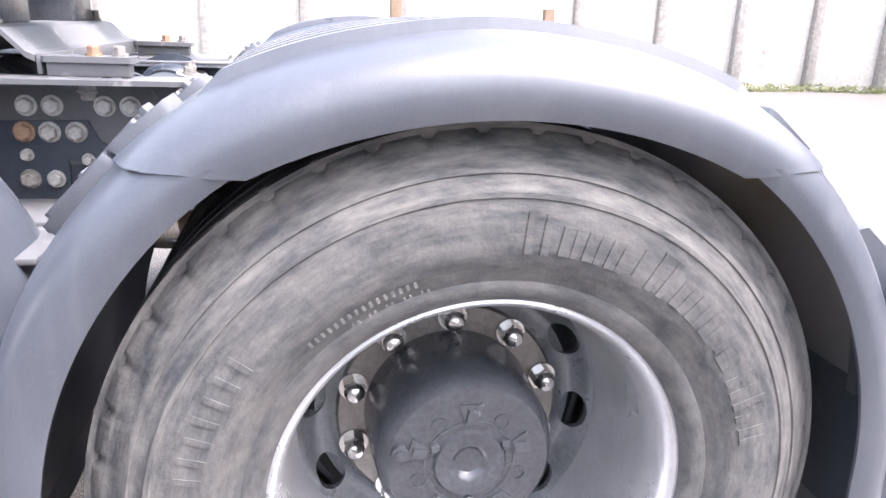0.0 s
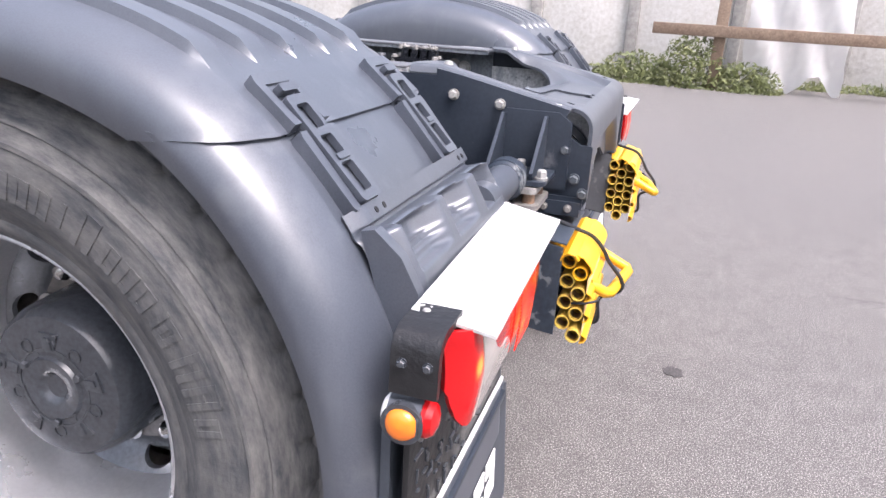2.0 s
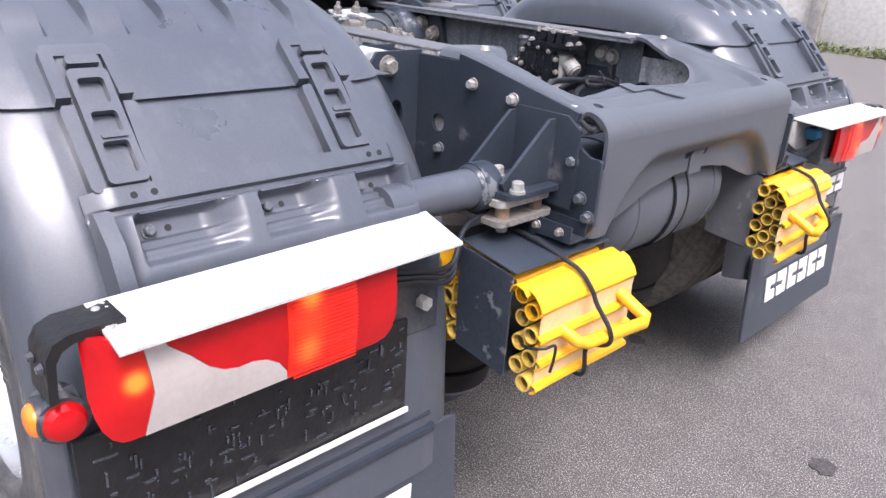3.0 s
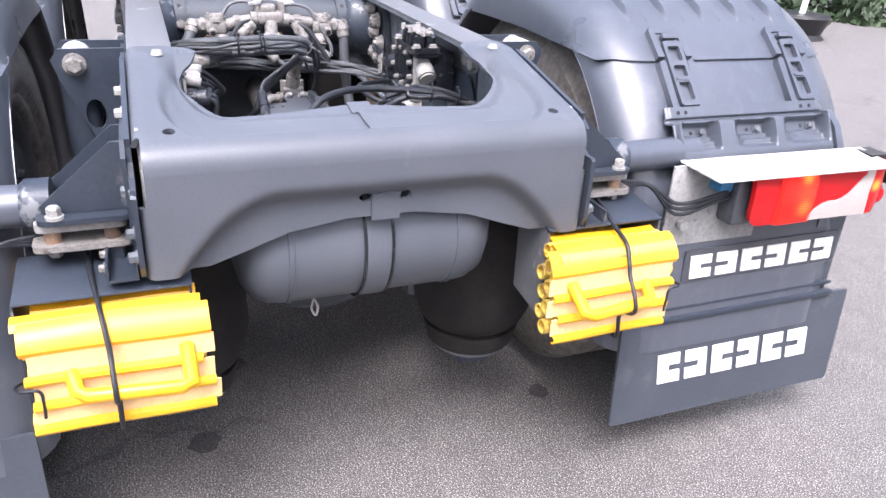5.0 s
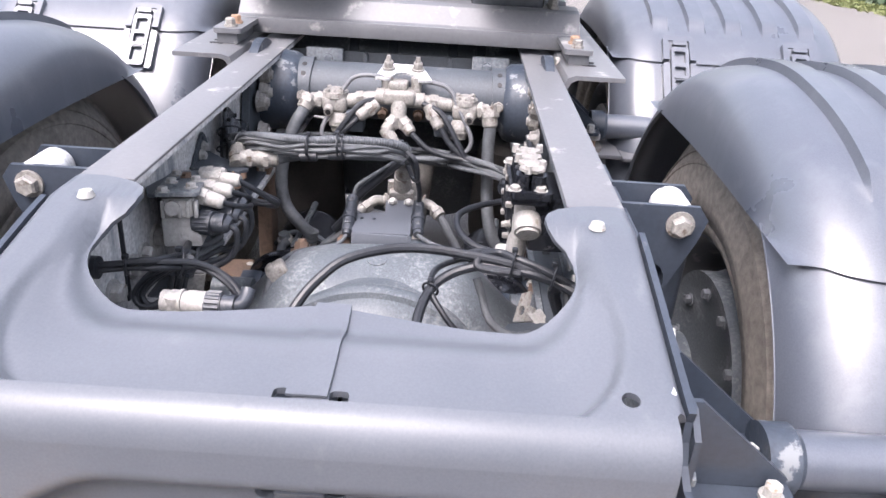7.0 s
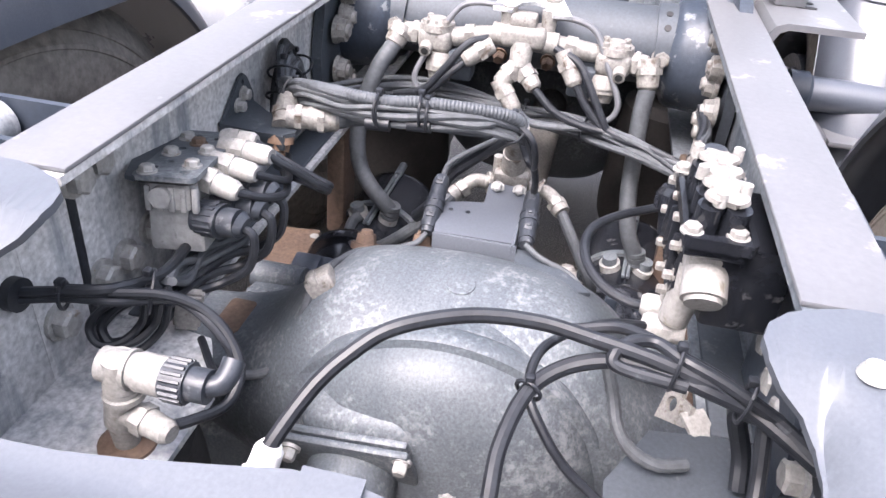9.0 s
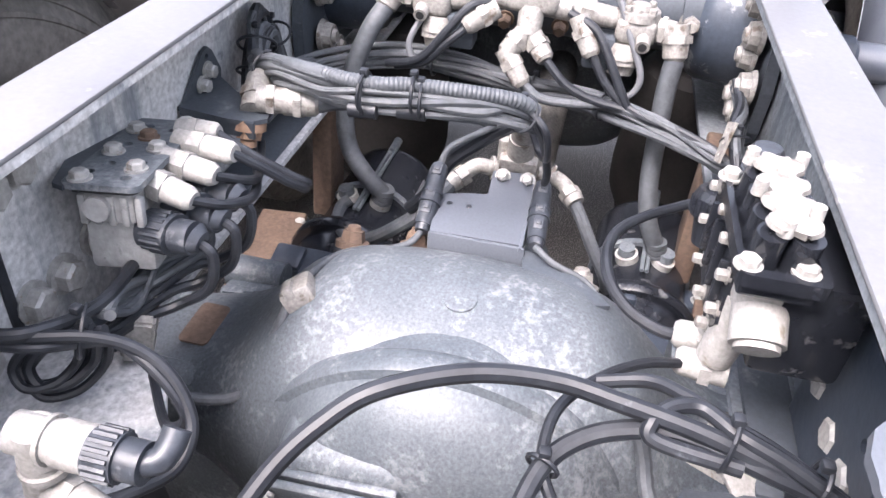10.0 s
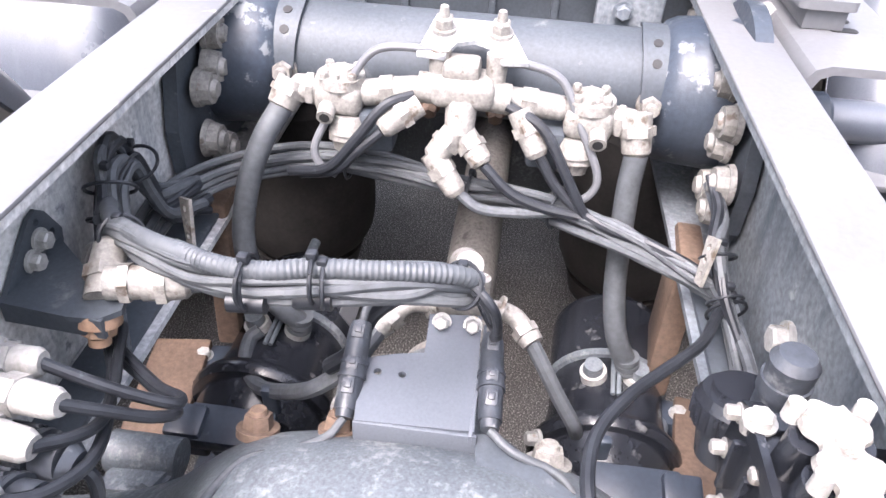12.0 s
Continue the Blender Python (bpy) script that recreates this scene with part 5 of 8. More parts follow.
for s in (-1, 1):
    bellows(s)
    bellows(s, FRONT_DX)
    support(s)
    if s > 0:
        support(s, FRONT_DX - 0.045)
    bm = BM()
    box(bm, -0.86, -0.50, 0.744, 0.44, 0.19, 0.012, bevel=0.003)
    box(bm, -0.86, -0.70, 0.738, 0.44, 0.20, 0.012, bevel=0.003)
    lone("side_shelf", bm, "rail", "light grey sheet shelf beside the frame rail", "shelf", "side shelves", side=s)

    # lamp unit
    lamp = thing("tail_lamp", (0.70, 0.99 * s, 0.65), "red and white tail lamp under a white treadplate cover", "tail lamp", "tail lamps")
    bm = BM()
    plate(bm, [(0.634, -0.682), (0.645, -1.188), (0.748, -1.192), (0.738, -0.704)], [oval(0.66, -1.17, 0.006, 0.006, 10), oval(0.69, -1.17, 0.006, 0.006, 10)], 0.004)
    for v in bm.verts:
        v.co.z += 0.800 - (v.co.x - 0.640) * 0.12
    cover = part("cover_plate", bm, "cover", lamp, "white-painted treadplate sheet", side=s, smooth=0)
    bm = BM()
    for i in range(7):
        for j in range(32):
            x, y = 0.652 + 0.015 * i, -0.715 - 0.0148 * j
            if x < 0.735:
                box(bm, 0, 0, 0, 0.010, 0.003, 0.0018, rot=(0, 0, 0))
                vs = [v for v in bm.verts if v.co.length < 0.02]
                bmesh.ops.transform(bm, matrix=pose(x, y, 0.8008 - (x - 0.640) * 0.12, 0, 7, 45 if (i + j) % 2 else -45), verts=vs)
    part("tread_pattern", bm, "cover", cover, side=s, smooth=0)
    for x in (0.662, 0.70):
        bm = BM()
        rod(bm, (x, -1.182, 0.7995 - (x - 0.640) * 0.12), (x, -1.182, 0.8025 - (x - 0.640) * 0.12), 0.006, 0.004, seg=14)
        part("bolt", bm, "bolt", cover, side=s)
    bm = BM()
    box(bm, 0.672, -0.995, 0.722, 0.055, 0.40, 0.125, bevel=0.012)
    part("housing", bm, "hub", lamp, side=s)
    bm = BM()
    box(bm, 0.646, -0.79, 0.698, 0.006, 0.26, 0.19, bevel=0.002)
    back = part("back_plate", bm, "whitish" if s > 0 else "hub", lamp, "scuffed whitish mounting plate" if s > 0 else "black mounting plate", side=s)
    bm = BM()
    rod(bm, (0.652, -0.70, 0.66), (0.668, -0.70, 0.66), 0.012, seg=6)
    part("nut", bm, "bolt", back, side=s)

    def lens_part(name, mat, shape, lift=0.0, label=""):
        """A lens panel drawn in u (0 outer end to 1 inner end) and v (0 bottom to 1 top)."""
        bm = BM()
        tmp = BM()
        plate(tmp, shape, [], 0.0, cuts=[("x", k / 20) for k in range(1, 20)] + [("y", k / 8) for k in range(1, 8)])
        for v in tmp.verts:
            u, w, = v.co.x, v.co.y
            endr = 0.03 * (1 - math.sqrt(max(0.0, 1 - (1 - max(0.0, min(1, u / 0.08))) ** 2)))
            bulge = 0.006 * math.sin(math.pi * w)
            v.co = Vector((0.722 + bulge - endr + lift, -1.213 + 0.415 * u, 0.664 + 0.126 * w))
        bmesh.ops.recalc_face_normals(tmp, faces=tmp.faces[:])
        bmesh.ops.solidify(tmp, geom=tmp.faces[:], thickness=0.012)
        add(bm, tmp)
        return part(name, bm, mat, lamp, label, side=s, smooth=50)
    wave_top = [(0.17, 0.99), (0.188, 0.81), (0.246, 0.65), (0.294, 0.485), (0.335, 0.40), (0.38, 0.365), (0.424, 0.375), (0.47, 0.335), (0.51, 0.25), (0.538, 0.12)]
    lens_part("red_lens_outer", "red", [(0.0, 0.42), (0.004, 0.27), (0.014, 0.14), (0.032, 0.05), (0.056, 0.005), (0.075, 0.0), (0.11, 0.0), (0.125, 0.2), (0.14, 0.42), (0.135, 0.60), (0.12, 0.99), (0.0, 0.99)])
    lens_part("clear_lens", "clear", [(0.112, 0.0), (0.541, 0.02)] + wave_top[::-1] + [(0.122, 0.99), (0.137, 0.60), (0.142, 0.42), (0.127, 0.2)], 0.001, "milky white lens with a wavy edge")
    lens_part("red_lens_middle", "red", [(0.172, 0.99), (0.542, 1.0), (0.542, 0.12)] + [(u + 0.002, v) for u, v in wave_top[::-1]][1:-1])
    lens_part("brake_lens", "bright_red", [(0.542, 0.02), (0.79, 0.02), (0.79, 1.0), (0.542, 1.0)], 0.0012, "orange-red ribbed lens")
    lens_part("red_lens_inner", "red", [(0.79, 0.02), (0.88, 0.025), (0.918, 0.06), (0.943, 0.15), (0.955, 0.30), (0.957, 0.92), (0.94, 1.0), (0.79, 1.0)])
    bm = BM()
    for k in range(22):
        box(bm, 0.7305 + 0.005 * math.sin(math.pi * (k + 0.5) / 22), -0.936, 0.669 + 0.0054 * k, 0.002, 0.095, 0.0022)
    part("lens_ribs", bm, "bright_red", lamp, side=s, smooth=0)
    # bent arm and round side marker
    bm = BM()
    elbow = [(-1.165, 0.799), (-1.222, 0.797), (-1.238, 0.790), (-1.246, 0.775), (-1.249, 0.724), (-1.240, 0.724), (-1.237, 0.768), (-1.230, 0.780), (-1.218, 0.786), (-1.165, 0.788)]
    plate(bm, elbow, [], 0.056, Matrix(((0, 0, 1, 0.700), (1, 0, 0, 0), (0, 1, 0, 0), (0, 0, 0, 1))))
    bmesh.ops.bevel(bm, geom=[e for e in bm.edges if len(e.link_faces) == 2 and e.calc_face_angle(0) > 1.2], offset=0.0025, segments=2, profile=0.5, affect="EDGES")
    arm = part("side_arm", bm, "board", lamp, "black bent sheet arm", side=s, smooth=40)
    for x_ in (0.658, 0.688):
        bm = BM()
        hexhead(bm, (x_, -1.2475, 0.762), (0, -1, 0), 0.005, 0.006)
        part("screw", bm, "hub", arm, side=s)
    marker = thing("marker_lamp", (0.667, 1.24 * s, 0.69), "small round black marker lamp with amber and red lenses", "marker lamp", "marker lamps")
    bm = BM()
    rod(bm, (0.645, -1.234, 0.692), (0.684, -1.234, 0.692), 0.027, seg=28)
    rod(bm, (0.664, -1.215, 0.692), (0.664, -1.258, 0.692), 0.025, seg=28)
    part("body", bm, "hub", marker, side=s)
    bm = BM()
    lathe(bm, [(0.0, -1.268), (0.010, -1.267), (0.016, -1.264), (0.0195, -1.259), (0.0195, -1.254), (0.0, -1.254)], 0.664, 0.692, seg=28)
    part("amber_lens", bm, "amber", marker, side=s)
    bm = BM()
    for r0, r1, x0, x1 in ((0.0225, 0.0225, 0.683, 0.689), (0.0225, 0.018, 0.689, 0.696), (0.018, 0.007, 0.696, 0.700)):
        rod(bm, (x0, -1.234, 0.692), (x1, -1.234, 0.692), r0, r1, seg=28)
    part("red_lens", bm, "red", marker, side=s)
    bm = BM()
    for r0, r1, x0, x1 in ((0.0225, 0.0225, 0.646, 0.641), (0.0225, 0.016, 0.641, 0.636), (0.016, 0.007, 0.636, 0.634)):
        rod(bm, (x0, -1.234, 0.692), (x1, -1.234, 0.692), r0, r1, seg=28)
    part("clear_lens", bm, "white", marker, side=s)
    # cables from the lamp to the frame
    for k in range(3):
        bm = BM()
        tube(bm, [(0.68, -0.795, 0.745 - 0.01 * k), (0.69, -0.74, 0.735 - 0.008 * k), (0.675, -0.66, 0.72 - 0.012 * k), (0.64, -0.60, 0.755), (0.60, -0.50, 0.74 + 0.008 * k), (0.52, -0.42, 0.74)], 0.0045, seg=8)
        lone("cable", bm, "black", "thin black cable from the lamp to the frame", "cable", "lamp cables", side=s)

    # lower board, flap holder and mud flap
    flap = thing("mud_flap", (0.645, 0.93 * s, 0.13), "dark rubber mud flap with a white maker's mark behind the wheel", "mud flap", "mud flaps")
    bm = BM()
    plate(bm, roundrect(-1.30, 0.135, -0.60, 0.405, 0.008), [], 0.008, Matrix(((0, 0, 1, 0.652), (1, 0, 0, 0), (0, 1, 0, 0), (0, 0, 0, 1))))
    for v in bm.verts:
        v.co.x += 0.03 * (max(0.0, 0.405 - v.co.z) / 0.27) ** 1.5 * 0.6
    part("flap", bm, "flap", flap, side=s, smooth=0)
    bm = BM()
    plate(bm, roundrect(-1.225, 0.385, -0.650, 0.66, 0.012), [], 0.012, Matrix(((0, 0, 1, 0.640), (1, 0, 0, 0), (0, 1, 0, 0), (0, 0, 0, 1))))
    part("carrier", bm, "flap", flap, side=s, smooth=0)
    bm = BM()
    box(bm, 0.655, -0.945, 0.412, 0.02, 0.57, 0.016, bevel=0.005)
    box(bm, 0.652, -0.945, 0.440, 0.012, 0.555, 0.01, bevel=0.004)
    part("holder_strip", bm, "dark_steel", flap, side=s)
    def mark(y0, y1, z0, z1, x, name):
        """Six slanted plain blocks in place of the maker's lettering."""
        blocks = []
        n, gap = 6, 0.26
        w = (y1 - y0) / (n + (n - 1) * gap)
        h = z1 - z0
        for k in range(n):
            a = y0 + k * w * (1 + gap)
            slant = 0.12 * h
            cut = 0.22 * h
            if k % 2:
                q = [(0, 0), (w, 0), (w + slant, h), (slant, h), (slant * 0.62, 0.62 * h), (0.58 * w, 0.62 * h), (0.58 * w, 0.62 * h - cut), (slant * 0.4, 0.62 * h - cut)]
            else:
                q = [(0, 0), (w, 0), (w + slant * 0.38, 0.38 * h), (0.45 * w, 0.38 * h), (0.45 * w, 0.38 * h + cut), (w + slant * 0.6, 0.38 * h + cut), (w + slant, h), (slant, h)]
            blocks.append(plate(BM(), [(a + u, z0 + v) for u, v in q], [], 0.003, Matrix(((0, 0, 1, x), (1, 0, 0, 0), (0, 1, 0, 0), (0, 0, 0, 1)))))
        return blocks
    for bm in mark(-1.19, -0.72, 0.235, 0.315, 0.660, "m"):
        for v in bm.verts:
            v.co.x += 0.03 * (max(0.0, 0.405 - v.co.z) / 0.27) ** 1.5 * 0.6
        part("white_mark", bm, "white", flap, "white printed mark", side=s, smooth=0)
    if s > 0:
        bm = BM()
        box(bm, 0.668, -0.775, 0.752, 0.04, 0.035, 0.03, bevel=0.006)
        part('plug', bm, 'blue', lamp, 'blue plastic cable plug', side=s)
        bm = BM()
        plate(bm, roundrect(-1.20, 0.505, -0.735, 0.588, 0.006), [], 0.004, Matrix(((0, 0, 1, 0.6545), (1, 0, 0, 0), (0, 1, 0, 0), (0, 0, 0, 1))))
        part("name_strip", bm, "hub", flap, side=s, smooth=0)
        for bm in mark(-1.185, -0.755, 0.516, 0.574, 0.6585, "n"):
            part("strip_mark", bm, "white", flap, "white raised mark on the black strip", side=s, smooth=0)
    else:
        board = thing("plate_holder", (0.665, -0.98, 0.47), "black ribbed plate holder board with a white lower edge", "plate holder")
        bm = BM()
        box(bm, 0.660, -0.98, 0.56, 0.008, 0.49, 0.17, bevel=0.002)
        part("board", bm, "board", board)
        rb = random.Random(12)
        for k in range(120):
            y, z = -1.215 + 0.47 * rb.random(), 0.49 + 0.15 * rb.random()
            w, h = (rb.uniform(0.004, 0.02), 0.003) if rb.random() < 0.5 else (0.003, rb.uniform(0.004, 0.02))
            part("relief_bar", box(BM(), 0.6655, y, z, 0.003, w, h), "hub", board, smooth=0)
        bm = BM()
        box(bm, 0.668, -0.975, 0.482, 0.006, 0.485, 0.010, bevel=0.002)
        part("white_edge", bm, "white", board)

    # upper shock bracket on the frame side
    shock = thing("shock_bracket", (0.25, 0.45 * s, 0.95), "dark steel shock absorber bracket with a white bolt", "bracket", "shock brackets")
    for x in (0.20, 0.285):
        bm = BM()
        plate(bm, [(-0.386, 0.985), (-0.50, 0.985), (-0.515, 0.965), (-0.505, 0.93), (-0.45, 0.80), (-0.41, 0.72), (-0.386, 0.72)], [oval(-0.45, 0.86, 0.018, 0.03, 14)], 0.008, Matrix(((0, 0, 1, x), (1, 0, 0, 0), (0, 1, 0, 0), (0, 0, 0, 1))))
        part("cheek", bm, "dark_steel", shock, side=s, smooth=0)
    bm = BM()
    rod(bm, (0.205, -0.475, 0.958), (0.28, -0.475, 0.958), 0.028, seg=20)
    part("bush", bm, "web", shock, side=s)
    bm = BM()
    hexhead(bm, (0.285, -0.475, 0.957), (1, 0, 0), 0.016, 0.018)
    part("bolt", bm, "beige", shock, side=s)
    bm = BM()
    rod(bm, (0.243, -0.475, 0.94), (0.23, -0.475, 0.55), 0.034, seg=20)
    rod(bm, (0.23, -0.475, 0.6), (0.225, -0.475, 0.30), 0.042, seg=20)
    part("damper", bm, "dark_steel", shock, side=s)


def wheel_chock(side, rear):
    """A yellow chock of stacked tubes lying along y; the rear one has a folded sheet back with a handle."""
    up, off = (0.018, 0.022) if side > 0 else (0.0, 0.0)
    base_x = 0.745 if rear else 0.552
    c = thing("wheel_chock", (base_x + 0.02, 0.44 * side, 0.50 + up), "yellow metal wheel chock of stacked tubes held by a black bungee" if rear else "yellow tube-built wheel chock tucked behind the holder", "wheel chock", "wheel chocks")
    rc = random.Random(3 if rear else 5)
    rr, dz = (0.0150, 0.0435) if rear else (0.0165, 0.0385)
    for i in range(2 if rear and side < 0 else 3):
        for j in range(4):
            x = base_x + (0.024 if rear else 0.0265) * i
            z = (0.537 if rear else 0.545) + dz * j - (dz / 2 if i % 2 else 0.0) + up
            e0, e1 = -0.574 + rc.uniform(0, 0.012) + (0.008 if rear and i == 0 else 0.0), (-0.306 if rear else -0.425) - rc.uniform(0, 0.012)
            bm = BM()
            ang = [2 * math.pi * k / 16 for k in range(16)]
            loops = [[bm.verts.new((x + r * math.cos(a), y, z + r * math.sin(a))) for a in ang] for y, r in ((e0 + 0.05, rr * 0.78), (e0, rr * 0.80), (e0, rr), (e1, rr), (e1, rr * 0.80), (e1 - 0.05, rr * 0.78))]
            for a, b in zip(loops, loops[1:]):
                for k in range(16):
                    bm.faces.new((a[k], a[(k + 1) % 16], b[(k + 1) % 16], b[k]))
            tb = part("tube", bm, "yellow" if j > 2 and side < 0 else "oldyellow", c, side=side)
            bm = BM()
            loops = [[bm.verts.new((x + rr * 0.785 * math.cos(a), y, z + rr * 0.785 * math.sin(a))) for a in ang] for y in (e0 + 0.012, e0 + 0.11)]
            for k in range(16):
                bm.faces.new((loops[0][k], loops[0][(k + 1) % 16], loops[1][(k + 1) % 16], loops[1][k]))
            bm.faces.new(loops[1])
            part("bore", bm, "wire", tb, side=side)
    def folded(profile, ya, yb, mat, th=0.0022):
        """A sheet strip bent to a profile in x, z, with slightly uneven ends."""
        bm = BM()
        n = 14
        rows_ = []
        for i in range(n + 1):
            t = i / n
            rows_.append([bm.verts.new((x + off, ya + (yb - ya) * t + (0.004 * math.sin(9 * z + 3 * x) if i in (0, n) else 0.0), z + up + 0.0016 * math.sin(5 * t + 40 * x))) for x, z in profile])
        for a, b in zip(rows_, rows_[1:]):
            for k in range(len(profile) - 1):
                bm.faces.new((a[k], a[k + 1], b[k + 1], b[k]))
        bmesh.ops.recalc_face_normals(bm, faces=bm.faces[:])
        bmesh.ops.solidify(bm, geom=bm.faces[:], thickness=th)
        part("face_strip", bm, mat, c, side=side, smooth=30)
    def end(y, spread=0.012):
        return y + rc.uniform(-spread, spread) * 0.5
    if rear:
        folded([(0.690, 0.668), (0.694, 0.680), (0.704, 0.687), (0.722, 0.684), (0.729, 0.674)], end(-0.560), end(-0.325), "yellow")
        folded([(0.729, 0.672), (0.732, 0.684), (0.742, 0.690), (0.758, 0.686), (0.766, 0.676)], end(-0.582), end(-0.318), "yellow")
        folded([(0.752, 0.680), (0.760, 0.686), (0.774, 0.680), (0.788, 0.664), (0.793, 0.652), (0.788, 0.643)], end(-0.575), end(-0.300), "yellow")
        for z0 in (0.597, 0.551, 0.508):
            folded([(0.788, z0 + 0.046), (0.7865, z0 + 0.036), (0.7865, z0 + 0.010)], end(-0.568), end(-0.304, 0.018), "paleyellow")
            folded([(0.7865, z0 + 0.012), (0.795, z0 + 0.008), (0.797, z0 + 0.002), (0.792, z0 - 0.005), (0.784, z0 - 0.007)], end(-0.570), end(-0.312, 0.02), "yellow")
        way = [(0.786, -0.506, 0.606 + up), (0.816, -0.498, 0.590 + up), (0.826, -0.484, 0.587 + up), (0.850, -0.352, 0.592 + up), (0.846, -0.338, 0.595 + up), (0.786, -0.340, 0.624 + up)]
        way = [(x + off, y, z) for x, y, z in way]
        bm = BM()
        tube(bm, way, 0.0115, seg=8, smooth=False)
        part("handle", bm, "yellow", c, "yellow flat-sided handle", side=side, smooth=50)
    return c


for s in (-1, 1):
    up, off = (0.018, 0.022) if s > 0 else (0.0, 0.0)
    holder = thing("chock_holder", (0.67, 0.44 * s, 0.51 + up), "dark steel sheet holder between two yellow chocks", "chock holder", "chock holders")
    bm = BM()
    box(bm, 0.674, -0.448, 0.712 + up, 0.130, 0.255, 0.004, rot=(0, 8, 0), bevel=0.0015)
    part("top_plate", bm, "dark_steel", holder, side=s)
    for y in (-0.574, -0.322):
        bm = BM()
        plate(bm, [(0.612, 0.715), (0.733, 0.697), (0.731, 0.514), (0.617, 0.528)], [], 0.004, Matrix(((1, 0, 0, 0), (0, 0, 1, y), (0, 1, 0, up), (0, 0, 0, 1))))
        part("side_plate", bm, "chipped" if s < 0 else "rail", holder, "dark sheet side with worn bare edges", side=s, smooth=0)
    bm = BM()
    box(bm, 0.672, -0.448, 0.520 + up, 0.110, 0.25, 0.004, rot=(0, 7, 0), bevel=0.0015)
    part("floor_plate", bm, "dark_steel", holder, side=s)
    bm = BM()
    box(bm, 0.650, -0.43, 0.728 + up / 2, 0.02, 0.03, 0.036, bevel=0.004)
    part("hanger", bm, "dark_steel", holder, side=s)
    wheel_chock(s, True)
    wheel_chock(s, False)
    bm = BM()
    tube(bm, [(x + (off if x > 0.75 else 0.0), y, z + up) for x, y, z in ((0.60, -0.475, 0.728), (0.68, -0.468, 0.7215), (0.735, -0.460, 0.705), (0.775, -0.454, 0.690), (0.800, -0.449, 0.662), (0.812, -0.447, 0.640), (0.842, -0.445, 0.604), (0.842, -0.445, 0.578), (0.803, -0.446, 0.555), (0.803, -0.447, 0.503), (0.76, -0.45, 0.500), (0.68, -0.45, 0.512))], 0.0042, seg=8)
    lone("bungee_cord", bm, "black", "black elastic cord strapped round the chock", "bungee cord", "bungee cords", side=s)
    bm = BM()
    tube(bm, [(x + off, y, z + up) for x, y, z in ((0.76, -0.572, 0.585), (0.785, -0.582, 0.593), (0.806, -0.572, 0.598), (0.809, -0.548, 0.596), (0.808, -0.546, 0.570), (0.805, -0.548, 0.545))], 0.0026, seg=6)
    lone("wire_clip", bm, "black", "bent black wire clip at the end of the chock", "wire clip", "wire clips", side=s)


# ---- between the rails ----
def stations(rows, n=6):
    """A smooth run of (y, height, half length, squareness) along an axle."""
    a = smooth_line([r[:3] for r in rows], n)
    b = smooth_line([(r[0], r[3], 0) for r in rows], n)
    return [(p.x, p.y, p.z, q.y) for p, q in zip(a, b)]


ARM = [(-0.62, 0.085, 0.075, 2.4), (-0.45, 0.080, 0.085, 2.8), (-0.37, 0.076, 0.098, 3.2), (-0.315, 0.084, 0.112, 3.2), (-0.27, 0.110, 0.130, 2.7), (-0.235, 0.148, 0.146, 2.4),
       (-0.20, 0.186, 0.162, 2.2), (-0.155, 0.213, 0.176, 2.15), (-0.09, 0.227, 0.186, 2.1), (0.0, 0.232, 0.190, 2.1)]


def casing(dx, seg=72):
    """A banjo axle casing: round in the middle, flaring out into flat-topped arms."""
    bm = BM()
    rows = stations(ARM)
    rows += [(-y, h, w, p) for y, h, w, p in reversed(rows[:-1])]
    rings = []
    for y, h, w, p in rows:
        ring = []
        for j in range(seg):
            a = 2 * math.pi * j / seg
            c, s_ = math.cos(a), math.sin(a)
            ring.append(bm.verts.new((HX + dx + w * math.copysign(abs(c) ** (2 / p), c), y + 0.008, HZ + h * math.copysign(abs(s_) ** (2 / p), s_))))
        rings.append(ring)
    for a, b in zip(rings, rings[1:]):
        for j in range(seg):
            bm.faces.new((a[j], a[(j + 1) % seg], b[(j + 1) % seg], b[j]))
    bm.faces.new(rings[0])
    bm.faces.new(rings[-1])
    return bm


def x_lathe(profile, y, z, seg=72, wide=1.0):
    """Turns (x, radius) round a line along x."""
    bm = BM()
    rings = [[bm.verts.new((x, y + wide * r * math.cos(2 * math.pi * j / seg), z + r * math.sin(2 * math.pi * j / seg))) for x, r in profile] for j in range(seg)]
    for j in range(seg):
        for i in range(len(profile) - 1):
            bm.faces.new((rings[j][i], rings[j][i + 1], rings[(j + 1) % seg][i + 1], rings[(j + 1) % seg][i]))
    return bm


def hose(name, pts, r, mat, label, category, group, seg=10, ridges=0.0):
    return lone(name, tube(BM(), pts, r, seg=seg, ridges=ridges), mat, label, category, group)


def tie(p, axis, r, parent=None):
    """A nylon tie round a bunch of cables, with its buckle and cut end."""
    p, d = Vector(p), Vector(axis).normalized()
    u = d.orthogonal().normalized()
    w = d.cross(u)
    bm = BM()
    line = [p + (u * math.cos(a) + w * math.sin(a)) * r for a in (2 * math.pi * k / 18 for k in range(19))]
    tube(bm, line, 0.0021, seg=6, n=2)
    box(bm, p.x, p.y, p.z + r + 0.002, 0.009, 0.009, 0.008, bevel=0.002)
    if parent:
        return part("cable_tie", bm, "black", parent)
    return lone("cable_tie", bm, "black", "black nylon tie round the cables", "cable tie", "cable ties")


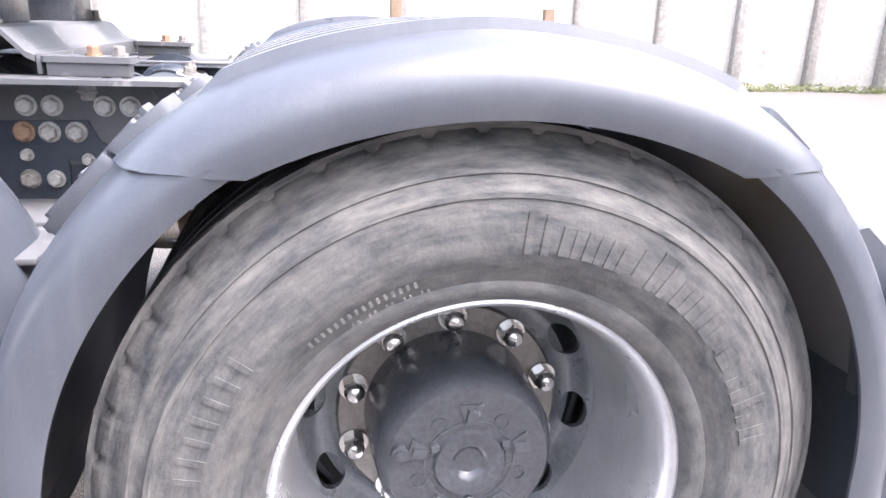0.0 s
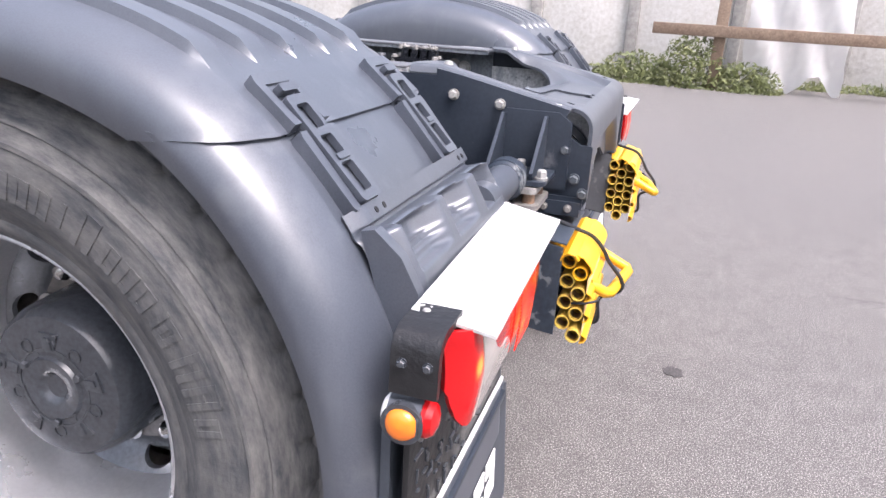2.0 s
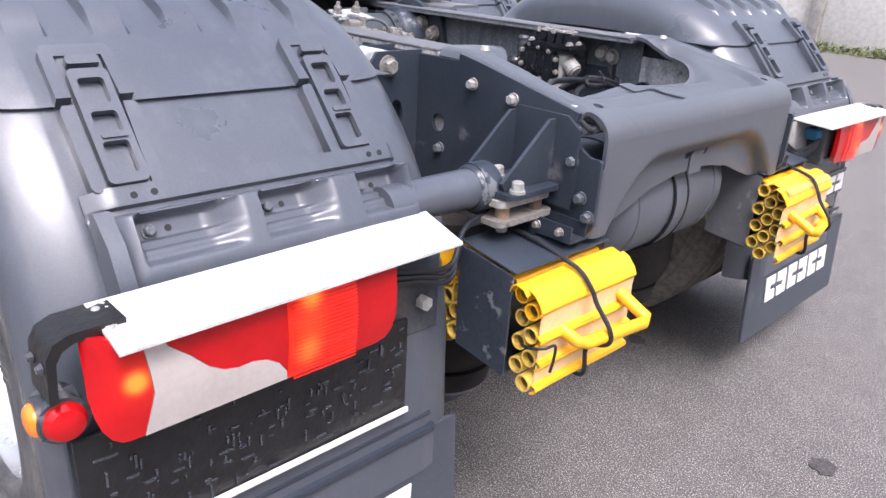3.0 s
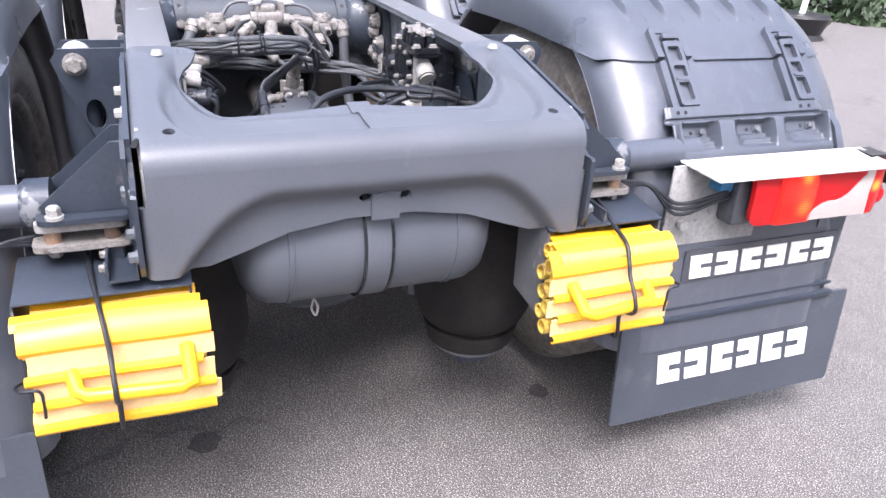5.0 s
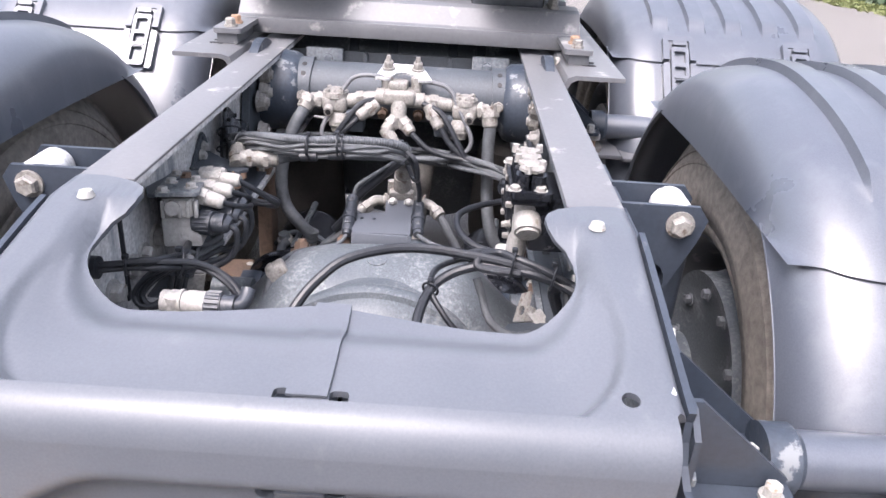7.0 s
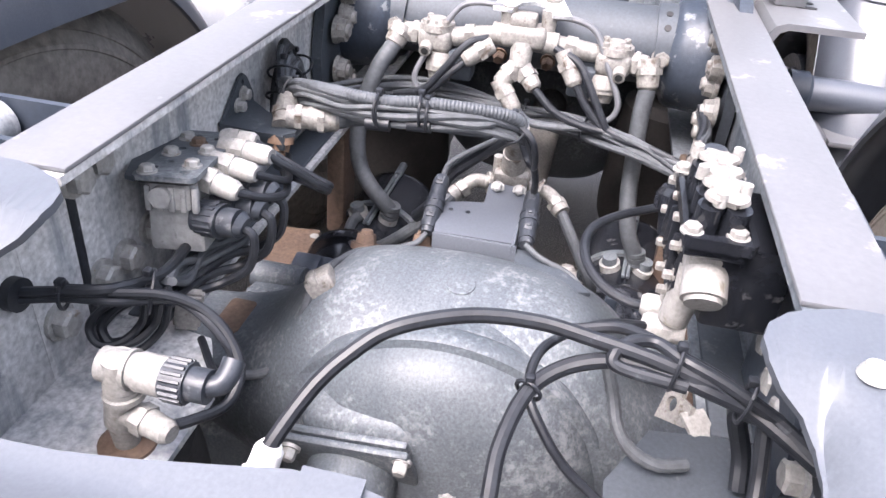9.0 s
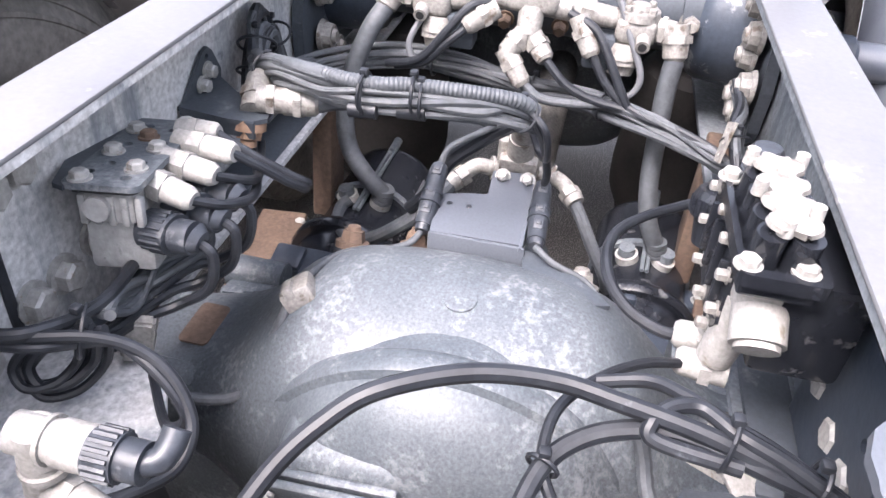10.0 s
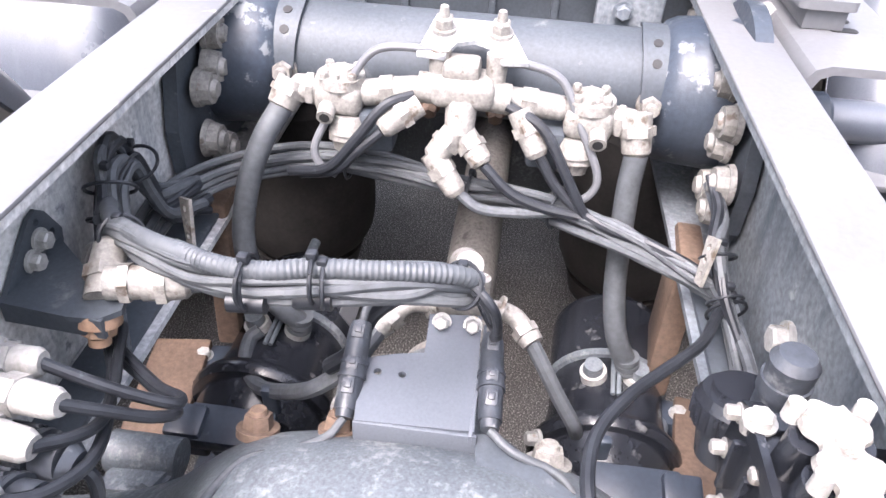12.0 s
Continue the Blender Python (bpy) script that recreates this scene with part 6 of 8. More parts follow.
axle = thing("drive_axle", (HX, 0, 0.28), "dusty blue-grey cast axle casing with a domed centre", "axle")
part("casing", casing(0.0), "dusty", axle)
faxle = thing("front_axle", (HX + FRONT_DX, 0, 0.28), "dusty cast casing of the axle further forward", "axle")
part("casing", casing(FRONT_DX, 40), "dusty", faxle)
part("rear_cover", x_lathe([(0.05, 0.0), (0.05, 0.222), (0.116, 0.224), (0.124, 0.230), (0.130, 0.2325), (0.148, 0.2325), (0.154, 0.229), (0.157, 0.219), (0.170, 0.214), (0.184, 0.205), (0.203, 0.183), (0.220, 0.146), (0.231, 0.085), (0.234, 0.0)], 0.014, 0.505), "dusty", axle, "rounded rear cover with a raised rim")
part("front_flange", x_lathe([(-0.06, 0.0), (-0.06, 0.198), (-0.094, 0.199), (-0.100, 0.196), (-0.118, 0.194), (-0.122, 0.188), (-0.124, 0.15), (-0.17, 0.12), (-0.21, 0.0)], 0.004, 0.505), "dusty", axle, "bolted front flange")
bm = BM()
rod(bm, (0.040, 0.008, 0.733), (0.0415, 0.008, 0.7422), 0.0195, 0.0188, seg=36)
part("cast_mark", bm, "dusty", axle, "round cast disc")
bm = BM()
rod(bm, (0.018, 0.117, 0.722), (0.021, 0.1175, 0.7305), 0.006, seg=14)
part("hole", bm, "void", axle)
# bolts along the front edge
for y, x, z, r_, mt in ((-0.166, -0.098, 0.672, 0.017, "rust"), (-0.078, -0.098, 0.688, 0.016, "rust"), (0.036, -0.104, 0.690, 0.015, "rust"), (0.142, -0.104, 0.668, 0.019, "beige")):
    bm = BM()
    rod(bm, (x, y, z), (x - 0.004, y, z + 0.008), r_ * 1.35, seg=20)
    rod(bm, (x - 0.004, y, z + 0.008), (x - 0.010, y, z + 0.022), r_, r_ * 0.86, seg=6)
    rod(bm, (x - 0.010, y, z + 0.022), (x - 0.012, y, z + 0.028), r_ * 0.6, r_ * 0.5, seg=12)
    part("front_bolt", bm, mt, axle)
bm = BM()
rod(bm, (-0.098, -0.008, 0.692), (-0.080, -0.008, 0.704), 0.033, seg=36)
rod(bm, (-0.080, -0.008, 0.704), (-0.077, -0.008, 0.706), 0.033, 0.028, seg=36)
part("plug_disc", bm, "dusty", axle, "round grey plug")
bm = BM()
box(bm, 0.142, -0.070, 0.602, 0.15, 0.150, 0.135, rot=(8, 20, 0), bevel=0.026, seg=4)
box(bm, 0.165, 0.003, 0.612, 0.10, 0.018, 0.085, rot=(8, 22, 0), bevel=0.008)
lock = part("lock_housing", bm, "dusty", axle, "boxy cast housing with a bolted cover")
for x, w, h in ((0.212, 0.150, 0.128), (0.226, 0.162, 0.140)):
    bm = BM()
    box(bm, x, -0.072, 0.572 - (x - 0.222) * 0.3, 0.011, w, h, rot=(8, 20, 0), bevel=0.005)
    part("flange", bm, "dusty", lock)
for dy in (-0.068, 0.068):
    for dz in (-0.052, 0.052):
        bm = BM()
        hexhead(bm, (0.231 + dz * 0.35, -0.077 + dy, 0.570 + dz + dy * 0.14), (0.94, 0, -0.34), 0.009, 0.018)
        part("bolt", bm, "bolt", lock)
bm = BM()
rod(bm, (0.222, -0.075, 0.565), (0.315, -0.078, 0.532), 0.058, seg=40)
rod(bm, (0.315, -0.078, 0.532), (0.335, -0.078, 0.525), 0.058, 0.052, seg=40)
rod(bm, (0.335, -0.078, 0.525), (0.345, -0.078, 0.521), 0.052, 0.042, seg=40)
part("cylinder", bm, "dusty", lock)
for y, z, r_, mt in ((0.045, 0.560, 0.011, "bolt"), (0.105, 0.535, 0.022, "rust")):
    bm = BM()
    rod(bm, (0.212, y, z), (0.232, y, z + 0.004), r_ * 1.2, r_, seg=24)
    rod(bm, (0.232, y, z + 0.004), (0.238, y, z + 0.005), r_ * 0.6, seg=6)
    part("filler_plug", bm, mt, axle)
# breather block and clip on the near shoulder
bm = BM()
box(bm, 0.046, -0.182, 0.706, 0.046, 0.040, 0.030, rot=(28, -14, 18), bevel=0.007)
box(bm, 0.056, -0.190, 0.716, 0.030, 0.012, 0.016, rot=(28, -14, 18), bevel=0.003)
part("breather_block", bm, "beige", axle, "whitish breather block")
bm = BM()
tube(bm, [(0.118, -0.205, 0.612), (0.130, -0.214, 0.606), (0.136, -0.230, 0.600), (0.128, -0.238, 0.598), (0.120, -0.228, 0.604)], 0.0035, seg=6)
part("wire_hook", bm, "web", axle)
for s in (-1, 1):
    bm = BM()
    plate(bm, roundrect(-0.018, -0.352, 0.058, -0.311, 0.008), [], 0.003, pose(0.0, 0, 0.5935))
    part("rust_patch", bm, "rust", axle, "rusty brown patch on the arm", side=s)
    bm = BM()
    plate(bm, [(-0.060, -0.372), (-0.030, -0.366), (-0.030, -0.300), (-0.070, -0.285), (-0.098, -0.300), (-0.095, -0.345)], [], 0.058, pose(-0.045, 0, 0.588, 4, -4, 0))
    bmesh.ops.bevel(bm, geom=bm.edges[:], offset=0.006, segments=2, affect="EDGES")
    rod(bm, (-0.135, -0.372, 0.555), (-0.135, -0.285, 0.555), 0.026, seg=20)
    part("clamp_jaw", bm, "dusty", axle, "grey cast clamp jaw before the arm", side=s)
    bm = BM()
    box(bm, 0.085, -0.345, 0.548, 0.035, 0.12, 0.075, rot=(0, 20, 0), bevel=0.010)
    part("arm_rib", bm, "dusty", axle, side=s)
bm = BM()
rod(bm, (-0.17, 0.010, 0.52), (-0.30, 0.020, 0.535), 0.088, 0.066, seg=32)
rod(bm, (-0.30, 0.020, 0.535), (-0.325, 0.021, 0.537), 0.078, seg=32)
part("pinion_nose", bm, "dusty", axle)
shaft = thing("propeller_shaft", (-0.33, 0.03, 0.5), "dusty brown-grey propeller shaft tube running forward", "propeller shaft")
bm = BM()
rod(bm, (-0.42, 0.028, 0.540), (-1.15, 0.040, 0.565), 0.043, seg=36)
part("tube", bm, "dustyshaft", shaft)
bm = BM()
rod(bm, (-0.325, 0.022, 0.537), (-0.345, 0.023, 0.538), 0.070, seg=32)
rod(bm, (-0.345, 0.023, 0.538), (-0.40, 0.026, 0.540), 0.036, seg=24)
rod(bm, (-0.395, 0.026, 0.540), (-0.425, 0.028, 0.541), 0.038, 0.046, seg=32)
part("joint", bm, "dustyshaft", shaft)

for s in (-1, 1):
    # stay plate and its fixing, beside the chambers
    stay = thing("stay_plate", (-0.27, 0.385 * s, 0.47), "rusty brown granular steel stay beside the axle" if s < 0 else "dirty brown steel stay beside the axle", "stay", "stay plates")
    bm = BM()
    box(bm, -0.275, -0.382, 0.482, 0.24, 0.085, 0.018, rot=(0, 0, 8), bevel=0.004)
    part("plate", bm, "rust", stay, side=s)
    bm = BM()
    box(bm, -0.375, -0.352, 0.458, 0.05, 0.07, 0.045, rot=(0, 0, 8), bevel=0.008)
    part("lug", bm, "dark_steel", stay, side=s)
    bm = BM()
    rod(bm, (-0.36, -0.335, 0.468), (-0.30, -0.318, 0.472), 0.013, seg=14)
    hexhead(bm, (-0.300, -0.318, 0.472), (1, 0.3, 0), 0.014, 0.016)
    part("pin", bm, "dusty", stay, side=s)
    bm = BM()
    hexhead(bm, (-0.372, -0.360, 0.478), (0, 0, 1), 0.011, 0.014)
    part("bolt", bm, "bolt", stay, side=s)
    bm = BM()
    box(bm, -0.44, -0.325, 0.62, 0.10, 0.035, 0.24, rot=(0, -6, 6), bevel=0.006)
    lone("hanger_plate", bm, "rust", "dirty brown hanger plate under the rail", "hanger", "hanger plates", side=s)

    # spring brake chambers, lying forward from the axle
    cy, cz = (0.255, 0.470) if s > 0 else (0.232, 0.486)
    can = thing("brake_chamber", (-0.38, cy * s, cz - 0.09), "black cylindrical spring brake chamber with a clamp band", "brake chamber", "brake chambers")
    lean = pose(-0.385, -cy, cz, 0, 0, 4 * s) @ pose(0, 0, 0, 0, -90 + 7, 0)
    def turned(pr, seg=44):
        """Turns (radius, length towards the front) round the chamber's own line."""
        bm = BM()
        rings = [[bm.verts.new(lean @ Vector((r * math.cos(2 * math.pi * j / seg), r * math.sin(2 * math.pi * j / seg), z))) for r, z in pr] for j in range(seg)]
        for j in range(seg):
            for i in range(len(pr) - 1):
                bm.faces.new((rings[j][i], rings[j][i + 1], rings[(j + 1) % seg][i + 1], rings[(j + 1) % seg][i]))
        return bm
    body = part("spring_housing", turned([(0.0, 0.160), (0.060, 0.159), (0.078, 0.154), (0.086, 0.143), (0.0875, 0.13), (0.0875, 0.035), (0.080, 0.026), (0.0, 0.026)]), "gloss", can, "glossy black spring housing", side=s)
    part("centre_casting", turned([(0.079, 0.030), (0.083, 0.020), (0.083, -0.030), (0.088, -0.060), (0.093, -0.085), (0.093, -0.092), (0.0, -0.092)]), "gloss", can, side=s)
    part("collar", turned([(0.080, 0.035), (0.089, 0.034), (0.089, 0.022), (0.080, 0.021)]), "dusty", can, side=s)
    part("clamp_band", turned([(0.088, -0.082), (0.104, -0.084), (0.108, -0.092), (0.108, -0.100), (0.104, -0.108), (0.088, -0.110)]), "gloss", can, "black clamp band", side=s)
    part("push_housing", turned([(0.093, -0.098), (0.092, -0.125), (0.084, -0.150), (0.060, -0.165), (0.0, -0.166)]), "gloss", can, side=s)
    bm = BM()
    box(bm, 0, 0, 0, 0.0025, 0.036, 0.052)
    bmesh.ops.transform(bm, matrix=lean @ pose(0, 0, 0, 0, 0, -62 if s > 0 else 62) @ pose(0.0885, 0, 0.082), verts=bm.verts[:])
    part("sticker", bm, "rail", body, "torn pale sticker", side=s)
    for dy_, dl in ((-0.028 if s > 0 else 0.028, -0.012), (0.026 if s > 0 else -0.026, -0.006)):
        a_ = lean @ Vector((0.074, -dy_, dl))
        b_ = lean @ Vector((0.090, -dy_ * 1.15, dl))
        bm = BM()
        rod(bm, a_, b_, 0.019, seg=24)
        port = part("port", bm, "bolt", body, "bright threaded port", side=s)
        bm = BM()
        rod(bm, b_, lean @ Vector((0.104, -dy_ * 1.2, dl)), 0.0145, 0.013, seg=18)
        part("nipple", bm, "dusty", port, side=s)
    bm = BM()
    for off in (-0.004, 0.004):
        rod(bm, lean @ Vector((0.090, off, 0.14)), lean @ Vector((0.094, off, -0.05)), 0.0035, seg=8)
    rod(bm, lean @ Vector((0.090, 0, 0.125)), lean @ Vector((0.091, 0, 0.165)), 0.008, seg=12)
    part("release_bolt", bm, "dusty", body, "thin release bolt clipped along the housing", side=s)
    bm = BM()
    box(bm, -0.205, -cy - 0.02, cz + 0.045, 0.055, 0.115, 0.030, rot=(0, 14, 0), bevel=0.006)
    box(bm, -0.235, -cy + 0.028, cz + 0.075, 0.014, 0.022, 0.060, rot=(0, 6, 0), bevel=0.005)
    box(bm, -0.205, -cy - 0.075, cz + 0.035, 0.045, 0.05, 0.07, rot=(0, 14, 0), bevel=0.006)
    part("bracket", bm, "dark_steel", can, side=s)
    bm = BM()
    hexhead(bm, (-0.275, -cy + 0.102, cz + 0.035), (0.3, 1, 0.2), 0.010, 0.02)
    part("clamp_bolt", bm, "bolt", can, side=s)

    # bolted seat for the bellows on the lower flange
    bm = BM()
    plate(bm, [(0.20, -0.385), (0.52, -0.385), (0.52, -0.235), (0.46, -0.205), (0.30, -0.205), (0.22, -0.25)], [], 0.008, pose(0, 0, 0.7295))
    # pale web colour on the near plate, darker dull sheet on the far one
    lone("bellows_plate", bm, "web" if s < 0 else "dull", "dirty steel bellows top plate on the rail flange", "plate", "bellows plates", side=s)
    bm = BM()
    box(bm, -0.12, -0.338, 0.7285, 0.66, 0.05, 0.008, bevel=0.002)
    lone("flange_strip", bm, "dull", "worn grey strip lying on the lower flange", "strip", "flange strips", side=s)

# cross tube between the rails
CX = -0.592
cross = thing("cross_member", (CX, 0, 0.83), "blue-grey tubular cross member bolted between the rails", "cross member")
bm = BM()
rod(bm, (CX, -0.34, 0.897), (CX, 0.34, 0.897), 0.070, seg=48)
part("tube", bm, "dull", cross)
for s in (-1, 1):
    bm = BM()
    lathe(bm, [(0.0, -0.372), (0.125, -0.372), (0.125, -0.350), (0.104, -0.347), (0.098, -0.275), (0.092, -0.262), (0.076, -0.252), (0.071, -0.240), (0.0, -0.240)], CX, 0.888, seg=48)
    part("end_socket", bm, "chipped", cross, "dark chipped cast end socket", side=s)
    bm = BM()
    plate(bm, [(-0.70, 0.755), (-0.425, 0.755), (-0.405, 0.785), (-0.402, 0.85), (-0.435, 0.962), (-0.45, 0.975), (-0.70, 0.975)], [], 0.018, Matrix(((1, 0, 0, 0), (0, 0, 1, -0.348), (0, 1, 0, 0), (0, 0, 0, 1))))
    part("bolt_flange", bm, "dull", cross, side=s, smooth=0)
    # curved strap lug over the tube
    bm = BM()
    n_ = 14
    rows = [[bm.verts.new((CX + (0.0725 + t_) * math.cos(radians(a)), -0.243 + e * (0.020 - 0.006 * abs(a - 70) / 70), 0.897 + (0.0725 + t_) * math.sin(radians(a)))) for e, t_ in ((-1, 0), (1, 0), (1, 0.005), (-1, 0.005))] for a in (2 + 116 * k / n_ for k in range(n_ + 1))]
    for p_, q_ in zip(rows, rows[1:]):
        for k in range(4):
            bm.faces.new((p_[k], p_[(k + 1) % 4], q_[(k + 1) % 4], q_[k]))
    bm.faces.new(rows[0])
    bm.faces.new(rows[-1])
    lug = part("lug", bm, "dull", cross, "flat strap lug with two holes", side=s)
    for a in (40, 62):
        bm = BM()
        d_ = Vector((math.cos(radians(a)), 0, math.sin(radians(a))))
        rod(bm, Vector((CX, -0.243, 0.897)) + d_ * 0.074, Vector((CX, -0.243, 0.897)) + d_ * 0.0785, 0.0062, seg=14)
        part("hole", bm, "void", lug, side=s)
    bm = BM()
    rod(bm, (CX + 0.066, -0.243, 0.897), (CX + 0.074, -0.243, 0.897), 0.018, seg=20)
    rod(bm, (CX + 0.074, -0.243, 0.897), (CX + 0.088, -0.243, 0.898), 0.0135, seg=6)
    rod(bm, (CX + 0.088, -0.243, 0.898), (CX + 0.100, -0.243, 0.899), 0.008, seg=12)
    part("lug_bolt", bm, "beige", cross, "chalky bolt with a rusty tinge", side=s)
    for y, z in ((-0.045, 0.862), (-0.165, 0.850)):
        bm = BM()
        hexhead(bm, (CX + 0.060, y, z), (1, 0, -0.3), 0.011, 0.022)
        part("bolt", bm, "rust", cross, side=s)

# further forward: tank and plates behind the cross tube
bm = BM()
rod(bm, (-0.93, -0.33, 0.88), (-0.93, 0.33, 0.88), 0.125, seg=40)
ft = thing("front_tank", (-0.93, 0, 0.755), "grey steel tank lying across the frame", "air tank")
part("body", bm, "dusty", ft)
for y in (-0.16, -0.05, 0.12, 0.2):
    bm = BM()
    lathe(bm, [(0.126, y - 0.014), (0.131, y - 0.012), (0.131, y + 0.012), (0.126, y + 0.014)], -0.93, 0.88, seg=40)
    part("band", bm, "dull", ft)
# unseen plate added to keep front light off the ground below
bm = BM()
box(bm, -1.78, 0, 0.545, 0.03, 0.75, 0.85, bevel=0.006)
lone("front_cross_plate", bm, "dark_steel", "dark steel plate added across the frame to block light from the front", "cross plate")
bm = BM()
box(bm, -0.755, 0.0, 0.905, 0.008, 0.66, 0.115, bevel=0.002)
panel = thing("sheet_crossmember", (-0.755, 0, 0.85), "blue-grey folded sheet crossmember between the rails", "crossmember")
part("sheet", bm, "dull", panel)
for y in (-0.20, -0.115, 0.02, 0.115):
    bm = BM()
    box(bm, -0.748, y, 0.905, 0.012, 0.012, 0.112, bevel=0.003)
    part("fold", bm, "dull", panel)
for s in (-1, 1):
    bm = BM()
    box(bm, -0.735, -0.225, 0.93, 0.012, 0.10, 0.085, bevel=0.004)
    hexhead(bm, (-0.729, -0.215, 0.945), (1, 0, 0), 0.012, 0.016)
    part("end_bracket", bm, "farweb", panel, "flat bracket with one bolt", side=s)


# ---- valves and pipes on the cross tube ----
def fitting(bm, p, q, r=0.014):
    """A pipe fitting: a body with a hexagon collar and a rounded nose."""
    p, q = Vector(p), Vector(q)
    d = (q - p)
    rod(bm, p, p + d * 0.55, r * 1.05, seg=16)
    rod(bm, p + d * 0.30, p + d * 0.52, r * 1.28, seg=6)
    rod(bm, p + d * 0.52, p + d * 0.90, r * 1.06, r * 0.98, seg=16)
    rod(bm, p + d * 0.90, q, r * 0.98, r * 0.72, seg=16)
    return bm


VX = -0.455
cluster = thing("relay_valve_group", (VX, 0, 0.82), "whitish overpainted group of relay valves and pipe fittings", "valve group")
bm = BM()
plate(bm, [(-0.055, -0.040), (-0.042, 0.036), (0.050, 0.036), (0.079, -0.040), (0.048, -0.043), (0.034, -0.014), (0.012, -0.006), (-0.010, -0.014), (-0.022, -0.043)][::-1], [], 0.006, pose(VX - 0.030, 0.0, 0.978, 0, 14, 0) @ Matrix(((0, -1, 0, 0), (1, 0, 0, 0), (0, 0, 1, 0), (0, 0, 0, 1))))
part("top_bracket", bm, "web", cluster, "dusty bracket plate with a round cut", smooth=0)
for y in (-0.028, 0.042):
    bm = BM()
    hexhead(bm, (VX - 0.040, y, 0.980), (0.2, 0, 1), 0.012, 0.020)
    rod(bm, (VX - 0.036, y, 0.998), (VX - 0.034, y, 1.012), 0.007, 0.005, seg=12)
    part("bracket_bolt", bm, "beige", cluster)
    bm = BM()
    rod(bm, (VX - 0.006, y, 0.970), (VX - 0.004, y, 0.935), 0.014, 0.012, seg=18)
    part("bracket_post", bm, "beige", cluster)


def relay(y, s):
    """A relay valve: flanged round body, bolted cap, side ports, square lower block and silencer cup."""
    v = part("relay_valve", box(BM(), VX - 0.002, y, 0.900, 0.058, 0.060, 0.040, bevel=0.012, seg=3), "beige", cluster, "overpainted relay valve body")
    bm = BM()
    rod(bm, (VX - 0.002, y, 0.916), (VX - 0.002, y, 0.928), 0.032, 0.030, seg=28)
    rod(bm, (VX - 0.002, y, 0.928), (VX - 0.002, y, 0.936), 0.018, 0.014, seg=24)
    for a in (45, 135, 225, 315):
        c_ = Vector((VX - 0.002 + 0.025 * math.cos(radians(a)), y + 0.025 * math.sin(radians(a)), 0.926))
        hexhead(bm, c_, (0, 0, 1), 0.0058, 0.010)
    for a in (0, 60, 120):
        box(bm, VX - 0.002, y, 0.931, 0.044, 0.004, 0.006, rot=(0, 0, a), bevel=0.001)
    part("cap", bm, "beige", v)
    bm = BM()
    rod(bm, (VX + 0.020, y - s * 0.012, 0.893), (VX + 0.042, y - s * 0.012, 0.887), 0.012, 0.0105, seg=18)
    part("vent", bm, "beige", v)
    bm = BM()
    rod(bm, (VX + 0.0415, y - s * 0.012, 0.8871), (VX + 0.0428, y - s * 0.012, 0.8868), 0.0065, seg=14)
    part("vent_bore", bm, "void", v)
    bm = BM()
    box(bm, VX + 0.004, y + s * 0.048, 0.862, 0.044, 0.046, 0.052, bevel=0.007)
    part("lower_block", bm, "dull", v, "grey lower block")
    bm = BM()
    for r0, r1, z0, z1 in ((0.020, 0.026, 0.880, 0.858), (0.026, 0.026, 0.858, 0.846), (0.023, 0.019, 0.846, 0.832)):
        rod(bm, (VX + 0.012, y + s * 0.012, z0), (VX + 0.016, y + s * 0.012, z1), r0, r1, seg=24)
    part("silencer_cup", bm, "beige", v)


relay(-0.150, 1)
relay(0.160, -1)
bm = BM()
box(bm, VX + 0.002, 0.004, 0.926, 0.062, 0.078, 0.036, bevel=0.012, seg=3)
box(bm, VX - 0.002, 0.000, 0.950, 0.044, 0.046, 0.024, bevel=0.008)
rod(bm, (VX + 0.006, -0.052, 0.924), (VX + 0.006, 0.062, 0.918), 0.019, seg=20)
cvp = part("centre_valve", bm, "beige", cluster, "whitish centre valve block")
bm = BM()
rod(bm, (VX + 0.018, 0.004, 0.915), (VX + 0.034, 0.004, 0.878), 0.020, 0.018, seg=22)
part("lower_stub", bm, "beige", cvp)
for a_, b_, r_ in (((VX, -0.120, 0.906), (VX, -0.045, 0.920), 0.016), ((VX, 0.050, 0.916), (VX, 0.135, 0.910), 0.016), ((VX, -0.172, 0.904), (VX + 0.004, -0.212, 0.906), 0.017), ((VX, 0.186, 0.902), (VX + 0.008, 0.218, 0.903), 0.017)):
    part("pipe_fitting", fitting(BM(), a_, b_, r_), "beige", cluster)
for a_, b_, r_ in (((VX + 0.032, 0.000, 0.882), (VX + 0.052, -0.026, 0.850), 0.0155), ((VX + 0.048, -0.028, 0.858), (VX + 0.066, 0.010, 0.812), 0.0145), ((VX + 0.032, 0.010, 0.880), (VX + 0.056, 0.038, 0.852), 0.0145),
                   ((VX + 0.020, 0.074, 0.912), (VX + 0.044, 0.104, 0.864), 0.0145), ((VX + 0.020, -0.048, 0.908), (VX + 0.044, -0.092, 0.880), 0.0150), ((VX + 0.002, -0.210, 0.914), (VX + 0.022, -0.224, 0.884), 0.0185), ((VX + 0.004, 0.216, 0.915), (VX + 0.020, 0.224, 0.866), 0.0185)):
    part("elbow_fitting", fitting(BM(), a_, b_, r_), "beige", cluster)
hose("thin_pipe", [(VX - 0.004, -0.030, 0.960), (VX, -0.050, 0.970), (VX + 0.002, -0.108, 0.962), (VX + 0.016, -0.146, 0.905), (VX + 0.036, -0.176, 0.850), (VX + 0.042, -0.172, 0.822), (VX + 0.040, -0.150, 0.806)], 0.0052, "rail", "thin bent whitish air pipe", "pipe", "thin air pipes")
